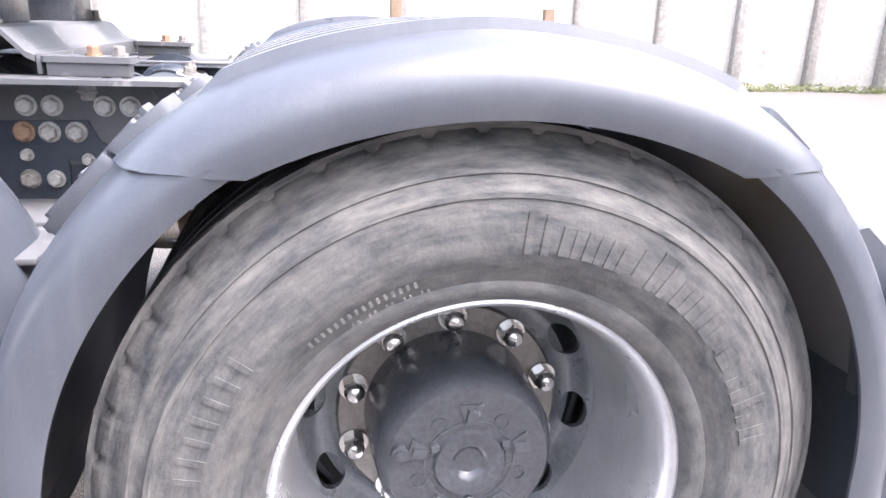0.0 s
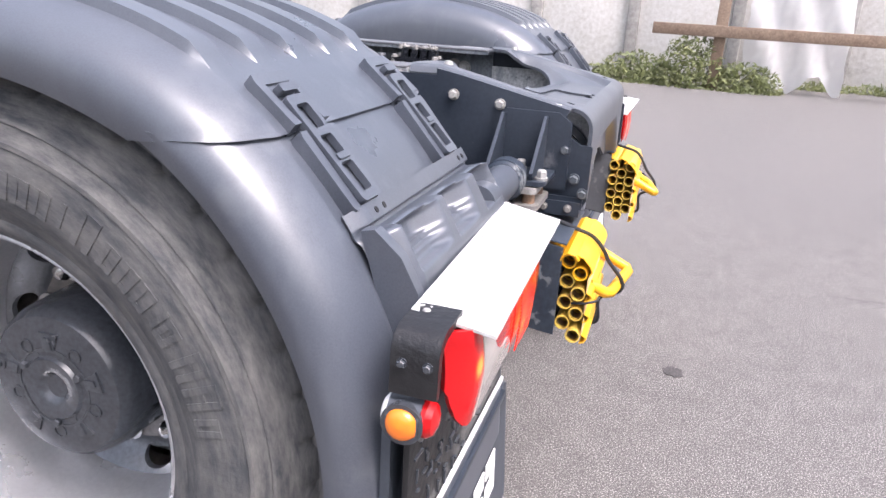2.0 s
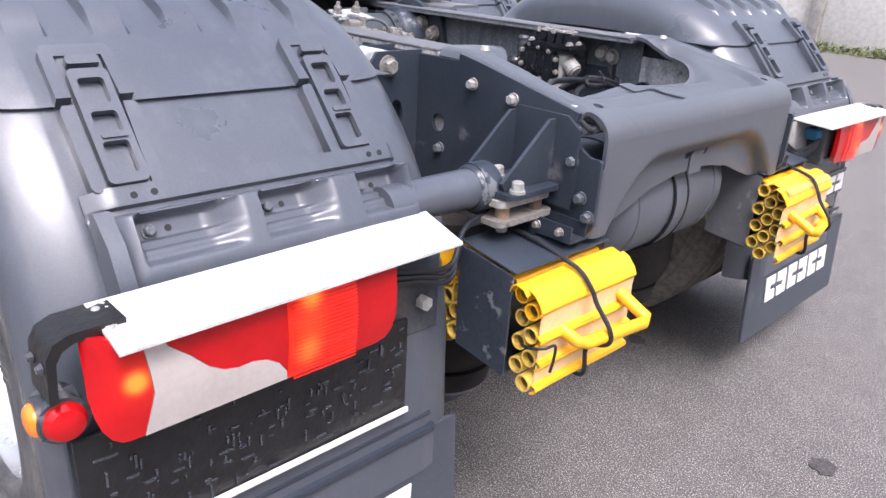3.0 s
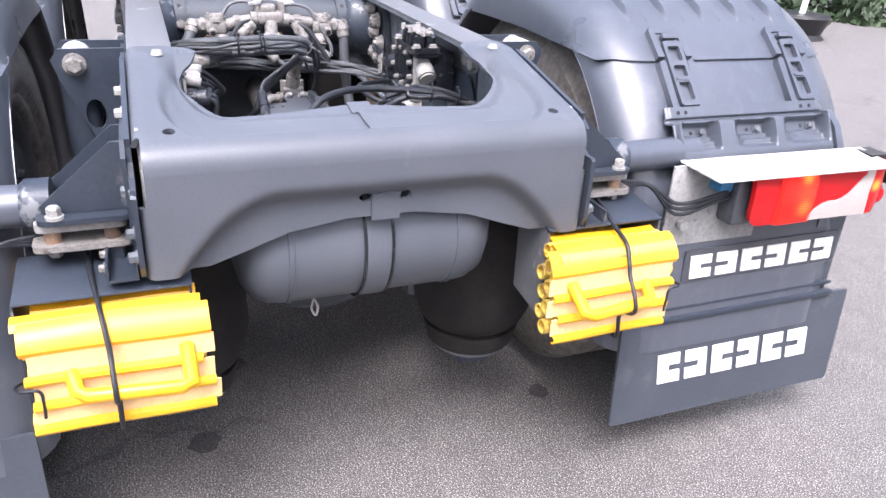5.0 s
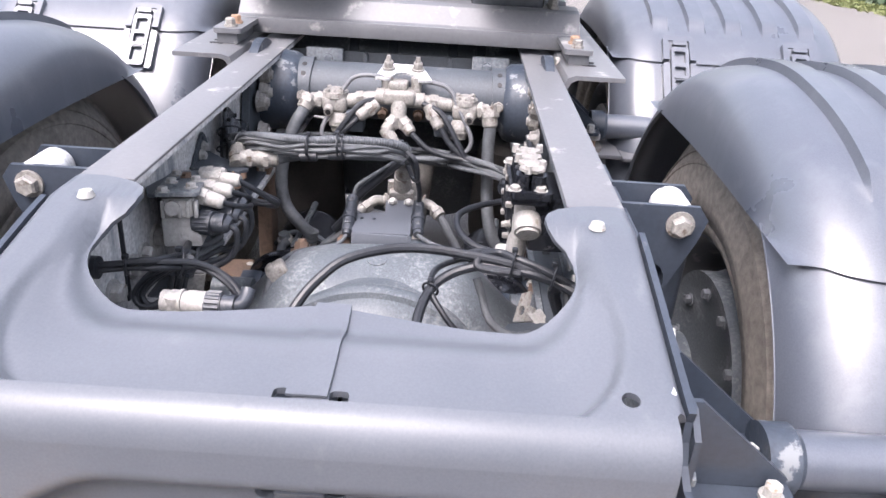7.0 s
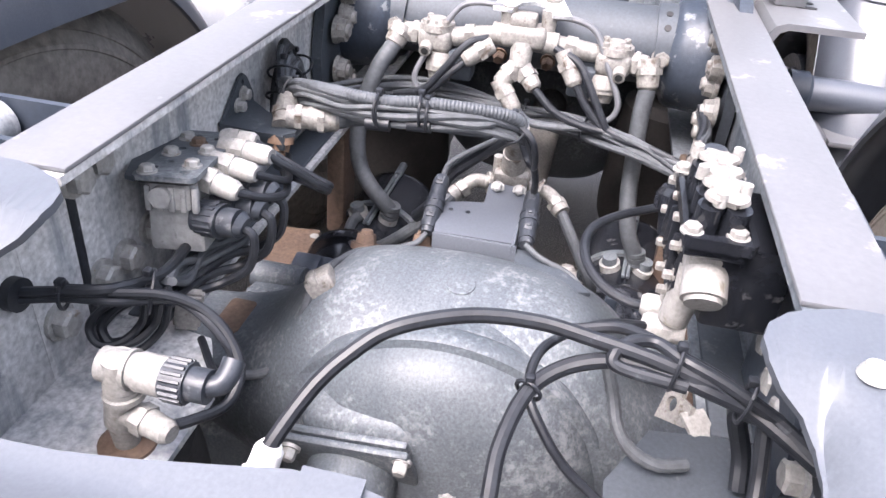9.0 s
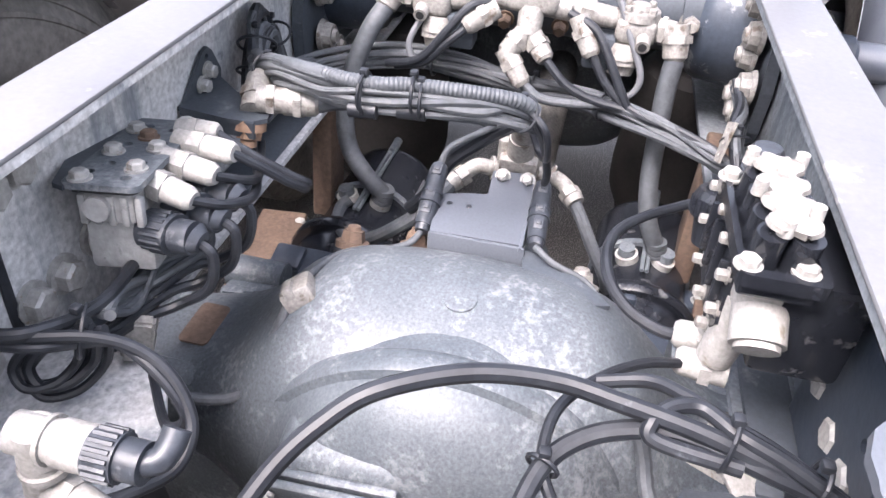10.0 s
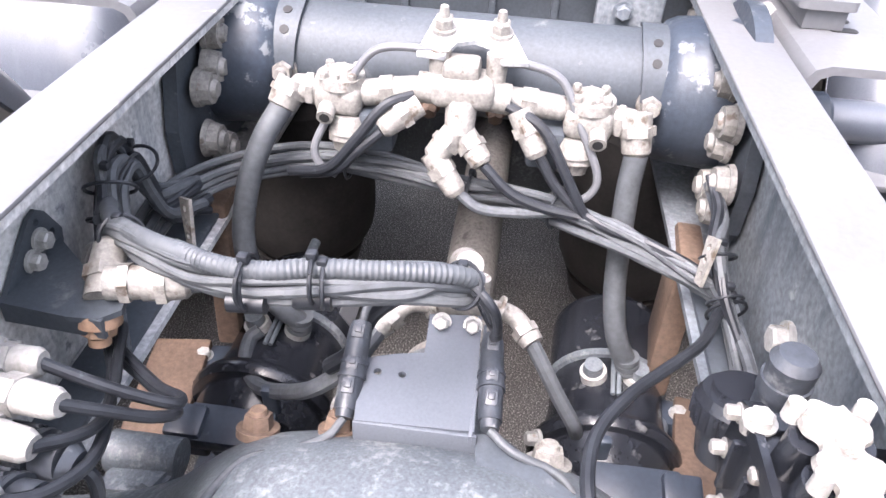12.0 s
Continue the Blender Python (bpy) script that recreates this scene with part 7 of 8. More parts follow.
hose("thin_pipe", [(VX - 0.004, 0.040, 0.958), (VX, 0.080, 0.962), (VX + 0.006, 0.122, 0.948), (VX + 0.024, 0.150, 0.900), (VX + 0.040, 0.178, 0.848), (VX + 0.044, 0.174, 0.818), (VX + 0.044, 0.145, 0.796)], 0.0052, "rail", "thin bent whitish air pipe", "pipe", "thin air pipes")
HL, HC, HG = "black air hose from the valves into the bundle", "hose", "air hoses"
hose("air_hose", [(VX + 0.020, -0.055, 0.918), (VX + 0.036, -0.088, 0.908), (VX + 0.050, -0.120, 0.868), (VX + 0.050, -0.158, 0.822), (VX + 0.030, -0.215, 0.798)], 0.0068, "black", HL, HC, HG)
hose("air_hose", [(VX + 0.044, -0.090, 0.878), (VX + 0.050, -0.118, 0.852), (VX + 0.048, -0.150, 0.818), (VX + 0.030, -0.200, 0.796)], 0.0068, "black", HL, HC, HG)
hose("air_hose", [(VX + 0.020, 0.060, 0.916), (VX + 0.040, 0.105, 0.900), (VX + 0.060, 0.140, 0.850), (VX + 0.070, 0.168, 0.805), (VX + 0.075, 0.190, 0.786)], 0.0068, "black", HL, HC, HG)
hose("air_hose", [(VX + 0.066, 0.010, 0.815), (VX + 0.072, 0.040, 0.798), (VX + 0.070, 0.090, 0.797), (VX + 0.066, 0.150, 0.800), (-0.360, 0.225, 0.795), (-0.330, 0.280, 0.785), (-0.302, 0.318, 0.775), (-0.260, 0.332, 0.768)], 0.0070, "dustyhose", HL, HC, HG)
hose("air_hose", [(VX + 0.056, 0.038, 0.852), (VX + 0.066, 0.075, 0.822), (VX + 0.068, 0.120, 0.806), (VX + 0.072, 0.175, 0.800), (-0.355, 0.235, 0.798), (-0.325, 0.290, 0.788), (-0.298, 0.325, 0.776)], 0.0070, "black", HL, HC, HG)
hose("air_hose", [(VX + 0.044, 0.104, 0.866), (VX + 0.056, 0.130, 0.832), (VX + 0.068, 0.165, 0.806), (VX + 0.085, 0.200, 0.798), (-0.345, 0.250, 0.797), (-0.318, 0.300, 0.788), (-0.290, 0.330, 0.775)], 0.0070, "black", HL, HC, HG)
# thick hoses to the brake chambers
for pts, at_, ax_ in (([(-0.434, -0.222, 0.886), (-0.410, -0.242, 0.850), (-0.392, -0.262, 0.790), (-0.374, -0.270, 0.720), (-0.362, -0.258, 0.665), (-0.352, -0.226, 0.625), (-0.360, -0.200, 0.590), (-0.362, -0.198, 0.572)], (-0.361, -0.199, 0.588), (0, 0.2, 1)),
                      ([(-0.436, 0.224, 0.868), (-0.426, 0.222, 0.820), (-0.412, 0.226, 0.740), (-0.392, 0.230, 0.680), (-0.374, 0.242, 0.622), (-0.370, 0.262, 0.580), (-0.371, 0.270, 0.560)], (-0.370, 0.266, 0.574), (0, 0.2, -1))):
    bh = thing("brake_hose", pts[-1], "thick dusty rubber brake hose bending down to the chamber", "hose", "brake hoses")
    part("hose", tube(BM(), pts, 0.0150, seg=16), "dustyhose", bh)
    bm = BM()
    for k in (-1, 0, 1):
        p_ = Vector(at_) + Vector(ax_).normalized() * 0.010 * k
        rod(bm, p_ - Vector(ax_).normalized() * 0.0035, p_ + Vector(ax_).normalized() * 0.0035, 0.0172, seg=20)
    part("crimp", bm, "dustyhose", bh)


def bundle(points, count, spread, r, mat, name, label, ties, seed):
    """A bundle of cables round one line, as one thing, with its ties."""
    t = thing(name, points[0], label, "cable bundle")
    rb = random.Random(seed)
    for k in range(count):
        ph = 2 * math.pi * k / count + rb.random()
        rad = spread * (0.35 + 0.65 * rb.random())
        pts = []
        for i, p in enumerate(points):
            a = ph + 0.7 * i * rb.uniform(0.2, 0.6)
            pts.append(Vector(p) + Vector((rad * math.cos(a) * 0.7 + rb.uniform(-1, 1) * spread * 0.25, rad * math.cos(a + 1) * 0.6, rad * math.sin(a) + rb.uniform(-1, 1) * spread * 0.2)))
        part("cable", tube(BM(), pts, r * rb.uniform(0.7, 1.25), seg=8, n=6), mat if k % 3 else "dustyhose", t)
    line = smooth_line(points, 8)
    for f in ties:
        i = int(f * (len(line) - 2))
        tie(line[i], line[i + 1] - line[i], spread * 0.95 + r, t)
    return t


bundle([(-0.235, -0.352, 0.770), (-0.330, -0.345, 0.785), (-0.410, -0.300, 0.790), (-0.462, -0.200, 0.795), (-0.462, -0.090, 0.795), (-0.450, 0.012, 0.786), (-0.430, 0.090, 0.788), (-0.400, 0.152, 0.790), (-0.358, 0.230, 0.787), (-0.320, 0.295, 0.780), (-0.290, 0.328, 0.770), (-0.230, 0.338, 0.752), (-0.150, 0.334, 0.745), (-0.05, 0.330, 0.745)],
       12, 0.018, 0.0054, "dustycable", "cable_loom", "loom of black cables tied across below the valves", (0.28, 0.40, 0.53, 0.80), 1)
bundle([(-0.420, 0.318, 0.845), (-0.375, 0.325, 0.830), (-0.330, 0.318, 0.818), (-0.300, 0.322, 0.795), (-0.262, 0.332, 0.770), (-0.190, 0.345, 0.752), (-0.10, 0.343, 0.748)],
       8, 0.015, 0.0055, "black", "cable_loom", "loom of black cables running down along the rail web", (0.42, 0.62), 8)
bundle([(-0.165, -0.315, 0.860), (-0.140, -0.292, 0.888), (-0.108, -0.255, 0.906), (-0.070, -0.190, 0.914), (-0.060, -0.136, 0.918), (-0.068, -0.083, 0.920), (-0.082, -0.015, 0.917), (-0.100, 0.030, 0.908), (-0.125, 0.048, 0.890)],
       9, 0.016, 0.0052, "dustycable", "cable_loom", "tied cable loom arching over to the axle", (0.18, 0.52, 0.66, 0.93), 2)
bundle([(-0.150, -0.305, 0.880), (-0.190, -0.325, 0.872), (-0.225, -0.338, 0.900), (-0.262, -0.342, 0.902), (-0.285, -0.340, 0.862), (-0.300, -0.330, 0.815), (-0.360, -0.312, 0.795)],
       10, 0.020, 0.0062, "black", "cable_loom", "bunch of black cables looping up beside the web", (0.28, 0.62), 5)
bundle([(-0.255, -0.345, 0.895), (-0.215, -0.345, 0.862), (-0.180, -0.335, 0.825), (-0.140, -0.318, 0.795), (-0.110, -0.300, 0.775)],
       6, 0.014, 0.0058, "black", "cable_loom", "bunch of black cables hanging beside the web", (0.35,), 9)
cd = thing("corrugated_conduit", (-0.2, -0.33, 0.84), "grey corrugated conduit lying on the cable loom", "conduit", "conduits")
part("smooth_sleeve", tube(BM(), [(-0.235, -0.340, 0.860), (-0.190, -0.326, 0.885), (-0.135, -0.288, 0.908), (-0.095, -0.235, 0.924), (-0.072, -0.185, 0.930)], 0.0088, seg=14), "dustyhose", cd)
part("ribbed_sleeve", tube(BM(), [(-0.082, -0.205, 0.928), (-0.062, -0.160, 0.933), (-0.060, -0.120, 0.934), (-0.069, -0.083, 0.935), (-0.080, -0.020, 0.932), (-0.095, 0.030, 0.924), (-0.110, 0.050, 0.908)], 0.0090, seg=14, ridges=0.0025), "dustyhose", cd)
for p_, d_ in (((-0.058, -0.136, 0.924), (0.1, 1, 0)), ((-0.069, -0.083, 0.926), (-0.1, 1, 0))):
    tie(p_, d_, 0.021, cd)
    bm = BM()
    rod(bm, Vector(p_) + Vector((0.004, -0.016, -0.022)), Vector(p_) + Vector((0.004, 0.016, -0.020)), 0.009, seg=16)
    part("spacer", bm, "black", cd, "round black spacer under the tie")
hose("corrugated_conduit", [(0.048, -0.186, 0.712), (0.070, -0.191, 0.692), (0.098, -0.200, 0.655), (0.125, -0.216, 0.615), (0.145, -0.250, 0.605), (0.165, -0.300, 0.625), (0.170, -0.335, 0.660)], 0.0072, "dustyhose", "thin grey corrugated conduit along the axle", "conduit", "conduits", ridges=0.006)
hose("corrugated_conduit", [(0.235, 0.189, 0.820), (0.250, 0.200, 0.795), (0.270, 0.208, 0.775), (0.280, 0.225, 0.757), (0.281, 0.253, 0.745), (0.267, 0.287, 0.742)], 0.0072, "dustyhose", "thin grey corrugated conduit along the axle", "conduit", "conduits", ridges=0.006)

# sheet bracket and connectors on the axle
plate_b = thing("sensor_bracket", (-0.14, 0.01, 0.69), "blue-grey bent sheet bracket with connectors on the axle", "bracket")
bm = BM()
outl = [(-0.082, -0.057), (-0.086, 0.062), (-0.242, 0.057), (-0.236, -0.002), (-0.178, 0.000), (-0.172, -0.030), (-0.160, -0.066)]
plate(bm, outl, [oval(-0.145, -0.045, 0.0042, 0.0042, 12), oval(-0.145, -0.019, 0.0042, 0.0042, 12)], 0.005)
for v in bm.verts:
    v.co.z += 0.7365 - (v.co.x + 0.085) * 0.07
part("sheet", bm, "steel", plate_b, smooth=0)
bm = BM()
box(bm, -0.0825, 0.003, 0.713, 0.005, 0.124, 0.044, bevel=0.002)
box(bm, -0.155, 0.0605, 0.722, 0.150, 0.004, 0.040, rot=(0, 4, -1.5), bevel=0.001)
part("folded_edge", bm, "steel", plate_b)
bm = BM()
plate(bm, [(-0.050, 0.068), (-0.095, 0.062), (-0.098, 0.088), (-0.040, 0.160), (-0.020, 0.176), (-0.016, 0.160)], [], 0.006, pose(0, 0, 0.722, 0, 0, 0))
part("side_strip", bm, "dull", plate_b, smooth=0)
bm = BM()
box(bm, -0.262, 0.030, 0.752, 0.038, 0.056, 0.030, rot=(0, 10, 0), bevel=0.006)
for y in (0.006, 0.054):
    rod(bm, (-0.268, y, 0.750), (-0.268, y, 0.782), 0.009, seg=16)
rod(bm, (-0.264, 0.030, 0.760), (-0.246, 0.031, 0.802), 0.020, 0.0185, seg=22)
rod(bm, (-0.246, 0.031, 0.802), (-0.215, 0.034, 0.842), 0.0165, 0.0155, seg=20)
rod(bm, (-0.215, 0.034, 0.842), (-0.165, 0.040, 0.880), 0.017, 0.014, seg=20)
part("tee_fitting", bm, "beige", plate_b, "whitish tee fitting")
for y in (0.013, 0.048):
    bm = BM()
    hexhead(bm, (-0.226, y, 0.746), (0.75, 0, 0.55), 0.0085, 0.018)
    rod(bm, (-0.214, y, 0.755), (-0.208, y, 0.760), 0.005, seg=10)
    part("bolt", bm, "bolt", plate_b)


def connector(a_, b_):
    """An in-line cable connector with clip tabs and end rings."""
    a_, b_ = Vector(a_), Vector(b_)
    bm = BM()
    q_ = (b_ - a_).to_track_quat("Z", "Y").to_matrix()
    rings = []
    for f, r in ((0, 0.0), (0, 0.0105), (0.10, 0.0125), (0.42, 0.0130), (0.42, 0.0150), (0.46, 0.0150), (0.46, 0.0138), (0.56, 0.0138), (0.56, 0.0150), (0.60, 0.0150), (0.60, 0.0128), (0.92, 0.0122), (0.92, 0.0105), (1.0, 0.009), (1.0, 0.0)):
        rings.append([bm.verts.new(a_.lerp(b_, f) + q_ @ Vector((r * math.cos(math.pi * k / 9), r * math.sin(math.pi * k / 9), 0))) for k in range(18)])
    for ra, rb_ in zip(rings, rings[1:]):
        for k in range(18):
            bm.faces.new((ra[k], ra[(k + 1) % 18], rb_[(k + 1) % 18], rb_[k]))
    bmesh.ops.remove_doubles(bm, verts=bm.verts[:], dist=1e-6)
    c_ = part("connector", bm, "connector", plate_b, "ribbed dark cable connector")
    up = Vector((0, 0, 1))
    for f, sx in ((0.18, 0.016), (0.52, 0.014), (0.76, 0.016)):
        p = a_.lerp(b_, f) + up * 0.0125
        bm = BM()
        box(bm, p.x, p.y, p.z, sx, 0.013, 0.005, rot=(0, 26, 0), bevel=0.0015)
        box(bm, p.x, p.y, p.z + 0.003, sx * 0.5, 0.007, 0.003, rot=(0, 26, 0), bevel=0.001)
        part("clip", bm, "connector", c_)


connector((-0.182, -0.069, 0.772), (-0.093, -0.070, 0.724))
connector((-0.198, 0.071, 0.760), (-0.092, 0.077, 0.734))
for pts in ([(-0.262, 0.008, 0.738), (-0.271, -0.010, 0.730), (-0.264, -0.032, 0.732), (-0.244, -0.056, 0.715)], [(-0.262, 0.055, 0.740), (-0.272, 0.078, 0.732), (-0.270, 0.098, 0.724), (-0.250, 0.115, 0.714)]):
    bm = BM()
    tube(bm, pts, 0.0115, seg=14)
    e_ = part("elbow", bm, "beige", plate_b, "chalky hose elbow")
    a_, b_ = Vector(pts[-2]), Vector(pts[-1])
    bm = BM()
    rod(bm, a_.lerp(b_, 0.45), a_.lerp(b_, 0.85), 0.0160, seg=6)
    rod(bm, a_.lerp(b_, 0.9), a_.lerp(b_, 1.3), 0.0150, 0.0135, seg=16)
    rod(bm, Vector(pts[1]) - (Vector(pts[2]) - Vector(pts[1])) * 0.2, Vector(pts[1]), 0.018, seg=18)
    part("nut", bm, "beige", e_)
AL, AC, AG = "thin black air line over the axle", "air line", "air lines"
hose("air_line", [(-0.250, 0.115, 0.714), (-0.235, 0.133, 0.690), (-0.222, 0.158, 0.650), (-0.215, 0.180, 0.615), (-0.230, 0.190, 0.580)], 0.0095, "dustyhose", AL, AC, AG)
hose("air_line", [(-0.244, -0.056, 0.715), (-0.200, -0.085, 0.690), (-0.188, -0.126, 0.655), (-0.221, -0.175, 0.600), (-0.253, -0.226, 0.566), (-0.294, -0.259, 0.560), (-0.335, -0.266, 0.566), (-0.348, -0.254, 0.575)], 0.0105, "dustyhose", AL, AC, AG)
hose("air_line", [(-0.093, -0.070, 0.724), (-0.077, -0.084, 0.712), (-0.059, -0.116, 0.708), (-0.041, -0.157, 0.707), (0.000, -0.174, 0.712), (0.040, -0.180, 0.716)], 0.0045, "dustyhose", AL, AC, AG)
hose("air_line", [(-0.092, 0.077, 0.734), (-0.074, 0.101, 0.728), (-0.066, 0.142, 0.716), (-0.050, 0.164, 0.704), (-0.030, 0.178, 0.680), (0.01, 0.190, 0.650)], 0.0045, "dustyhose", AL, AC, AG)
hose("air_line", [(-0.182, -0.069, 0.772), (-0.194, -0.062, 0.792), (-0.196, -0.038, 0.812), (-0.180, 0.008, 0.850), (-0.150, 0.034, 0.880)], 0.0045, "dustyhose", AL, AC, AG)
hose("air_line", [(-0.190, -0.110, 0.690), (-0.180, -0.080, 0.730), (-0.205, -0.062, 0.765), (-0.207, -0.025, 0.802), (-0.185, 0.012, 0.842), (-0.155, 0.036, 0.872)], 0.0100, "black", AL, AC, AG)
hose("air_line", [(-0.100, 0.050, 0.905), (-0.116, 0.064, 0.870), (-0.150, 0.074, 0.810), (-0.190, 0.072, 0.766)], 0.0055, "black", AL, AC, AG)
hose("air_line", [(-0.108, 0.040, 0.912), (-0.090, 0.066, 0.895), (-0.110, 0.072, 0.850), (-0.150, 0.060, 0.835), (-0.160, 0.045, 0.862)], 0.0045, "black", AL, AC, AG)
hose("air_line", [(-0.286, 0.330, 0.768), (-0.250, 0.313, 0.778), (-0.191, 0.284, 0.790), (-0.139, 0.240, 0.800), (-0.087, 0.196, 0.810), (-0.035, 0.165, 0.818), (0.015, 0.154, 0.822), (0.055, 0.160, 0.816), (0.085, 0.182, 0.808), (0.101, 0.212, 0.804), (0.101, 0.235, 0.803)], 0.0062, "black", AL, AC, AG)

# bracket with a tee on the near rail
tee = thing("tee_bracket", (-0.11, -0.34, 0.84), "dark angle bracket with whitish tee and rusty nut", "bracket")
bm = BM()
plate(bm, [(-0.160, 0.858), (-0.060, 0.860), (-0.122, 0.908), (-0.136, 0.911), (-0.146, 0.903), (-0.163, 0.872)], [oval(-0.131, 0.900, 0.004, 0.004, 10), oval(-0.148, 0.878, 0.004, 0.004, 10)], 0.005, Matrix(((1, 0, 0, 0), (0, 0, 1, -0.364), (0, 1, 0, 0), (0, 0, 0, 1))))
plate(bm, [(-0.160, -0.369), (-0.058, -0.369), (-0.050, -0.300), (-0.052, -0.272), (-0.066, -0.258), (-0.088, -0.262), (-0.102, -0.285), (-0.120, -0.322)], [], 0.006, pose(0, 0, 0.865))
box(bm, -0.056, -0.318, 0.853, 0.005, 0.098, 0.022, rot=(0, 0, -4), bevel=0.001)
part("angle", bm, "dull", tee, smooth=0)
for x, z in ((-0.126, 0.884), (-0.108, 0.872)):
    bm = BM()
    hexhead(bm, (x, -0.363, z), (0, 1, 0), 0.009, 0.012)
    part("bolt", bm, "bolt", tee)
bm = BM()
rod(bm, (-0.070, -0.282, 0.859), (-0.066, -0.282, 0.846), 0.0195, seg=24)
rod(bm, (-0.066, -0.282, 0.847), (-0.060, -0.282, 0.836), 0.0155, 0.0145, seg=6)
rod(bm, (-0.060, -0.282, 0.836), (-0.058, -0.282, 0.828), 0.010, seg=14)
part("nut", bm, "orange_rust", tee, "orange rusty nut")
for a_, b_, r_ in (((-0.076, -0.280, 0.866), (-0.128, -0.292, 0.890), 0.0155), ((-0.082, -0.276, 0.880), (-0.092, -0.236, 0.879), 0.0150), ((-0.090, -0.246, 0.879), (-0.100, -0.205, 0.878), 0.0165)):
    part("tee_body", fitting(BM(), a_, b_, r_), "beige", tee)
hose("air_line", [(-0.100, -0.208, 0.878), (-0.104, -0.180, 0.885), (-0.095, -0.120, 0.898), (-0.090, -0.05, 0.902), (-0.100, 0.01, 0.900)], 0.0125, "dustyhose", AL, AC, AG)
bm = BM()
plate(bm, [(0, -0.012), (0.055, -0.008), (0.058, 0.008), (0.0, 0.014)], [oval(0.012, 0, 0.004, 0.004, 10), oval(0.028, 0, 0.004, 0.004, 10), oval(0.044, 0, 0.004, 0.004, 10)], 0.004, pose(-0.275, -0.292, 0.842, 60, 70, 20))
lone("hole_strip", bm, "beige", "chalky perforated strip holding the cables", "strip", "perforated strips", smooth=0)
bm = BM()
plate(bm, [(0, -0.012), (0.055, -0.008), (0.058, 0.008), (0.0, 0.014)], [oval(0.012, 0, 0.004, 0.004, 10), oval(0.028, 0, 0.004, 0.004, 10), oval(0.044, 0, 0.004, 0.004, 10)], 0.004, pose(-0.318, 0.305, 0.838, 60, 60, -20))
lone("hole_strip", bm, "beige", "chalky perforated strip holding the cables", "strip", "perforated strips", smooth=0)

# valve block on the near rail
vb = thing("valve_block", (0.09, -0.33, 0.81), "grey solenoid valve block with whitish plug-in hoses", "valve block")
VM = pose(0.092, -0.318, 0.897, 0, -9, 11)
bm = BM()
plate(bm, roundrect(-0.092, -0.040, 0.092, 0.030, 0.008), [oval(x, y, 0.0055, 0.0055, 12) for x, y in ((-0.060, 0.010), (-0.066, -0.018), (-0.020, 0.012), (-0.012, -0.020), (0.034, 0.012), (0.040, -0.016), (0.072, 0.012), (0.062, -0.026), (0.006, 0.016))], 0.006, VM)
part("top_plate", bm, "dusty", vb, "perforated dusty top plate")
bm = BM()
plate(bm, [(-0.092, -0.080), (-0.050, -0.082), (0.088, -0.048), (0.094, -0.036), (-0.092, -0.036)], [], 0.005, VM @ pose(0, 0, -0.002))
part("mounting_tongue", bm, "dull", vb, smooth=0)
bm = BM()
plate(bm, roundrect(-0.088, -0.036, 0.088, 0.026, 0.008), [], 0.003, VM @ pose(0, 0, -0.007))
part("gasket", bm, "void", vb)
for x, y in ((-0.078, 0.018), (-0.052, -0.026), (-0.002, 0.014), (0.012, -0.024), (0.052, 0.014), (0.080, -0.026), (-0.032, -0.006)):
    bm = BM()
    hexhead(bm, VM @ Vector((x, y, 0.0)), VM.to_3x3() @ Vector((0, 0, 1)), 0.0085, 0.009)
    part("bolt", bm, "rust" if x == -0.032 else "bolt", vb)
bm = BM()
for x0, x1, z0, z1, y0, y1 in ((-0.080, 0.080, -0.045, -0.010, -0.030, 0.020), (-0.074, 0.072, -0.098, -0.045, -0.034, 0.030)):
    tmp = BM()
    box(tmp, (x0 + x1) / 2, (y0 + y1) / 2, (z0 + z1) / 2, x1 - x0, y1 - y0, z1 - z0, bevel=0.006)
    bmesh.ops.transform(tmp, matrix=VM, verts=tmp.verts[:])
    add(bm, tmp)
part("body", bm, "whitish", vb, "chalky cast valve body")
bm = BM()
for k in range(5):
    tmp = BM()
    box(tmp, 0.078, -0.028 + 0.013 * k, -0.030, 0.010, 0.007, 0.030, bevel=0.002)
    bmesh.ops.transform(tmp, matrix=VM, verts=tmp.verts[:])
    add(bm, tmp)
rod(bm, VM @ Vector((0.080, -0.012, -0.026)), VM @ Vector((0.090, -0.012, -0.026)), 0.012, seg=20)
part("end_cap", bm, "whitish", vb)
for a_, b_ in (((0.024, -0.318, 0.884), (0.022, -0.272, 0.887)), ((0.052, -0.304, 0.888), (0.062, -0.234, 0.892)), ((0.088, -0.302, 0.888), (0.093, -0.240, 0.882)), ((0.130, -0.302, 0.892), (0.136, -0.242, 0.879))):
    part("hose_plug", fitting(BM(), a_, b_, 0.0128), "chalk", vb, "chalky white hose plug")
VL, VG = "black air hose curling back from the valve block", "valve block hoses"
hose("valve_hose", [(0.022, -0.275, 0.887), (0.018, -0.241, 0.867), (0.010, -0.207, 0.846), (0.000, -0.187, 0.831), (-0.016, -0.192, 0.820), (-0.031, -0.219, 0.812), (-0.069, -0.267, 0.802), (-0.096, -0.299, 0.800)], 0.0052, "black", VL, "hose", VG)
hose("valve_hose", [(0.062, -0.238, 0.892), (0.046, -0.214, 0.870), (0.028, -0.194, 0.846), (0.010, -0.184, 0.830), (-0.010, -0.196, 0.815), (-0.040, -0.235, 0.805), (-0.076, -0.282, 0.792)], 0.0052, "black", VL, "hose", VG)
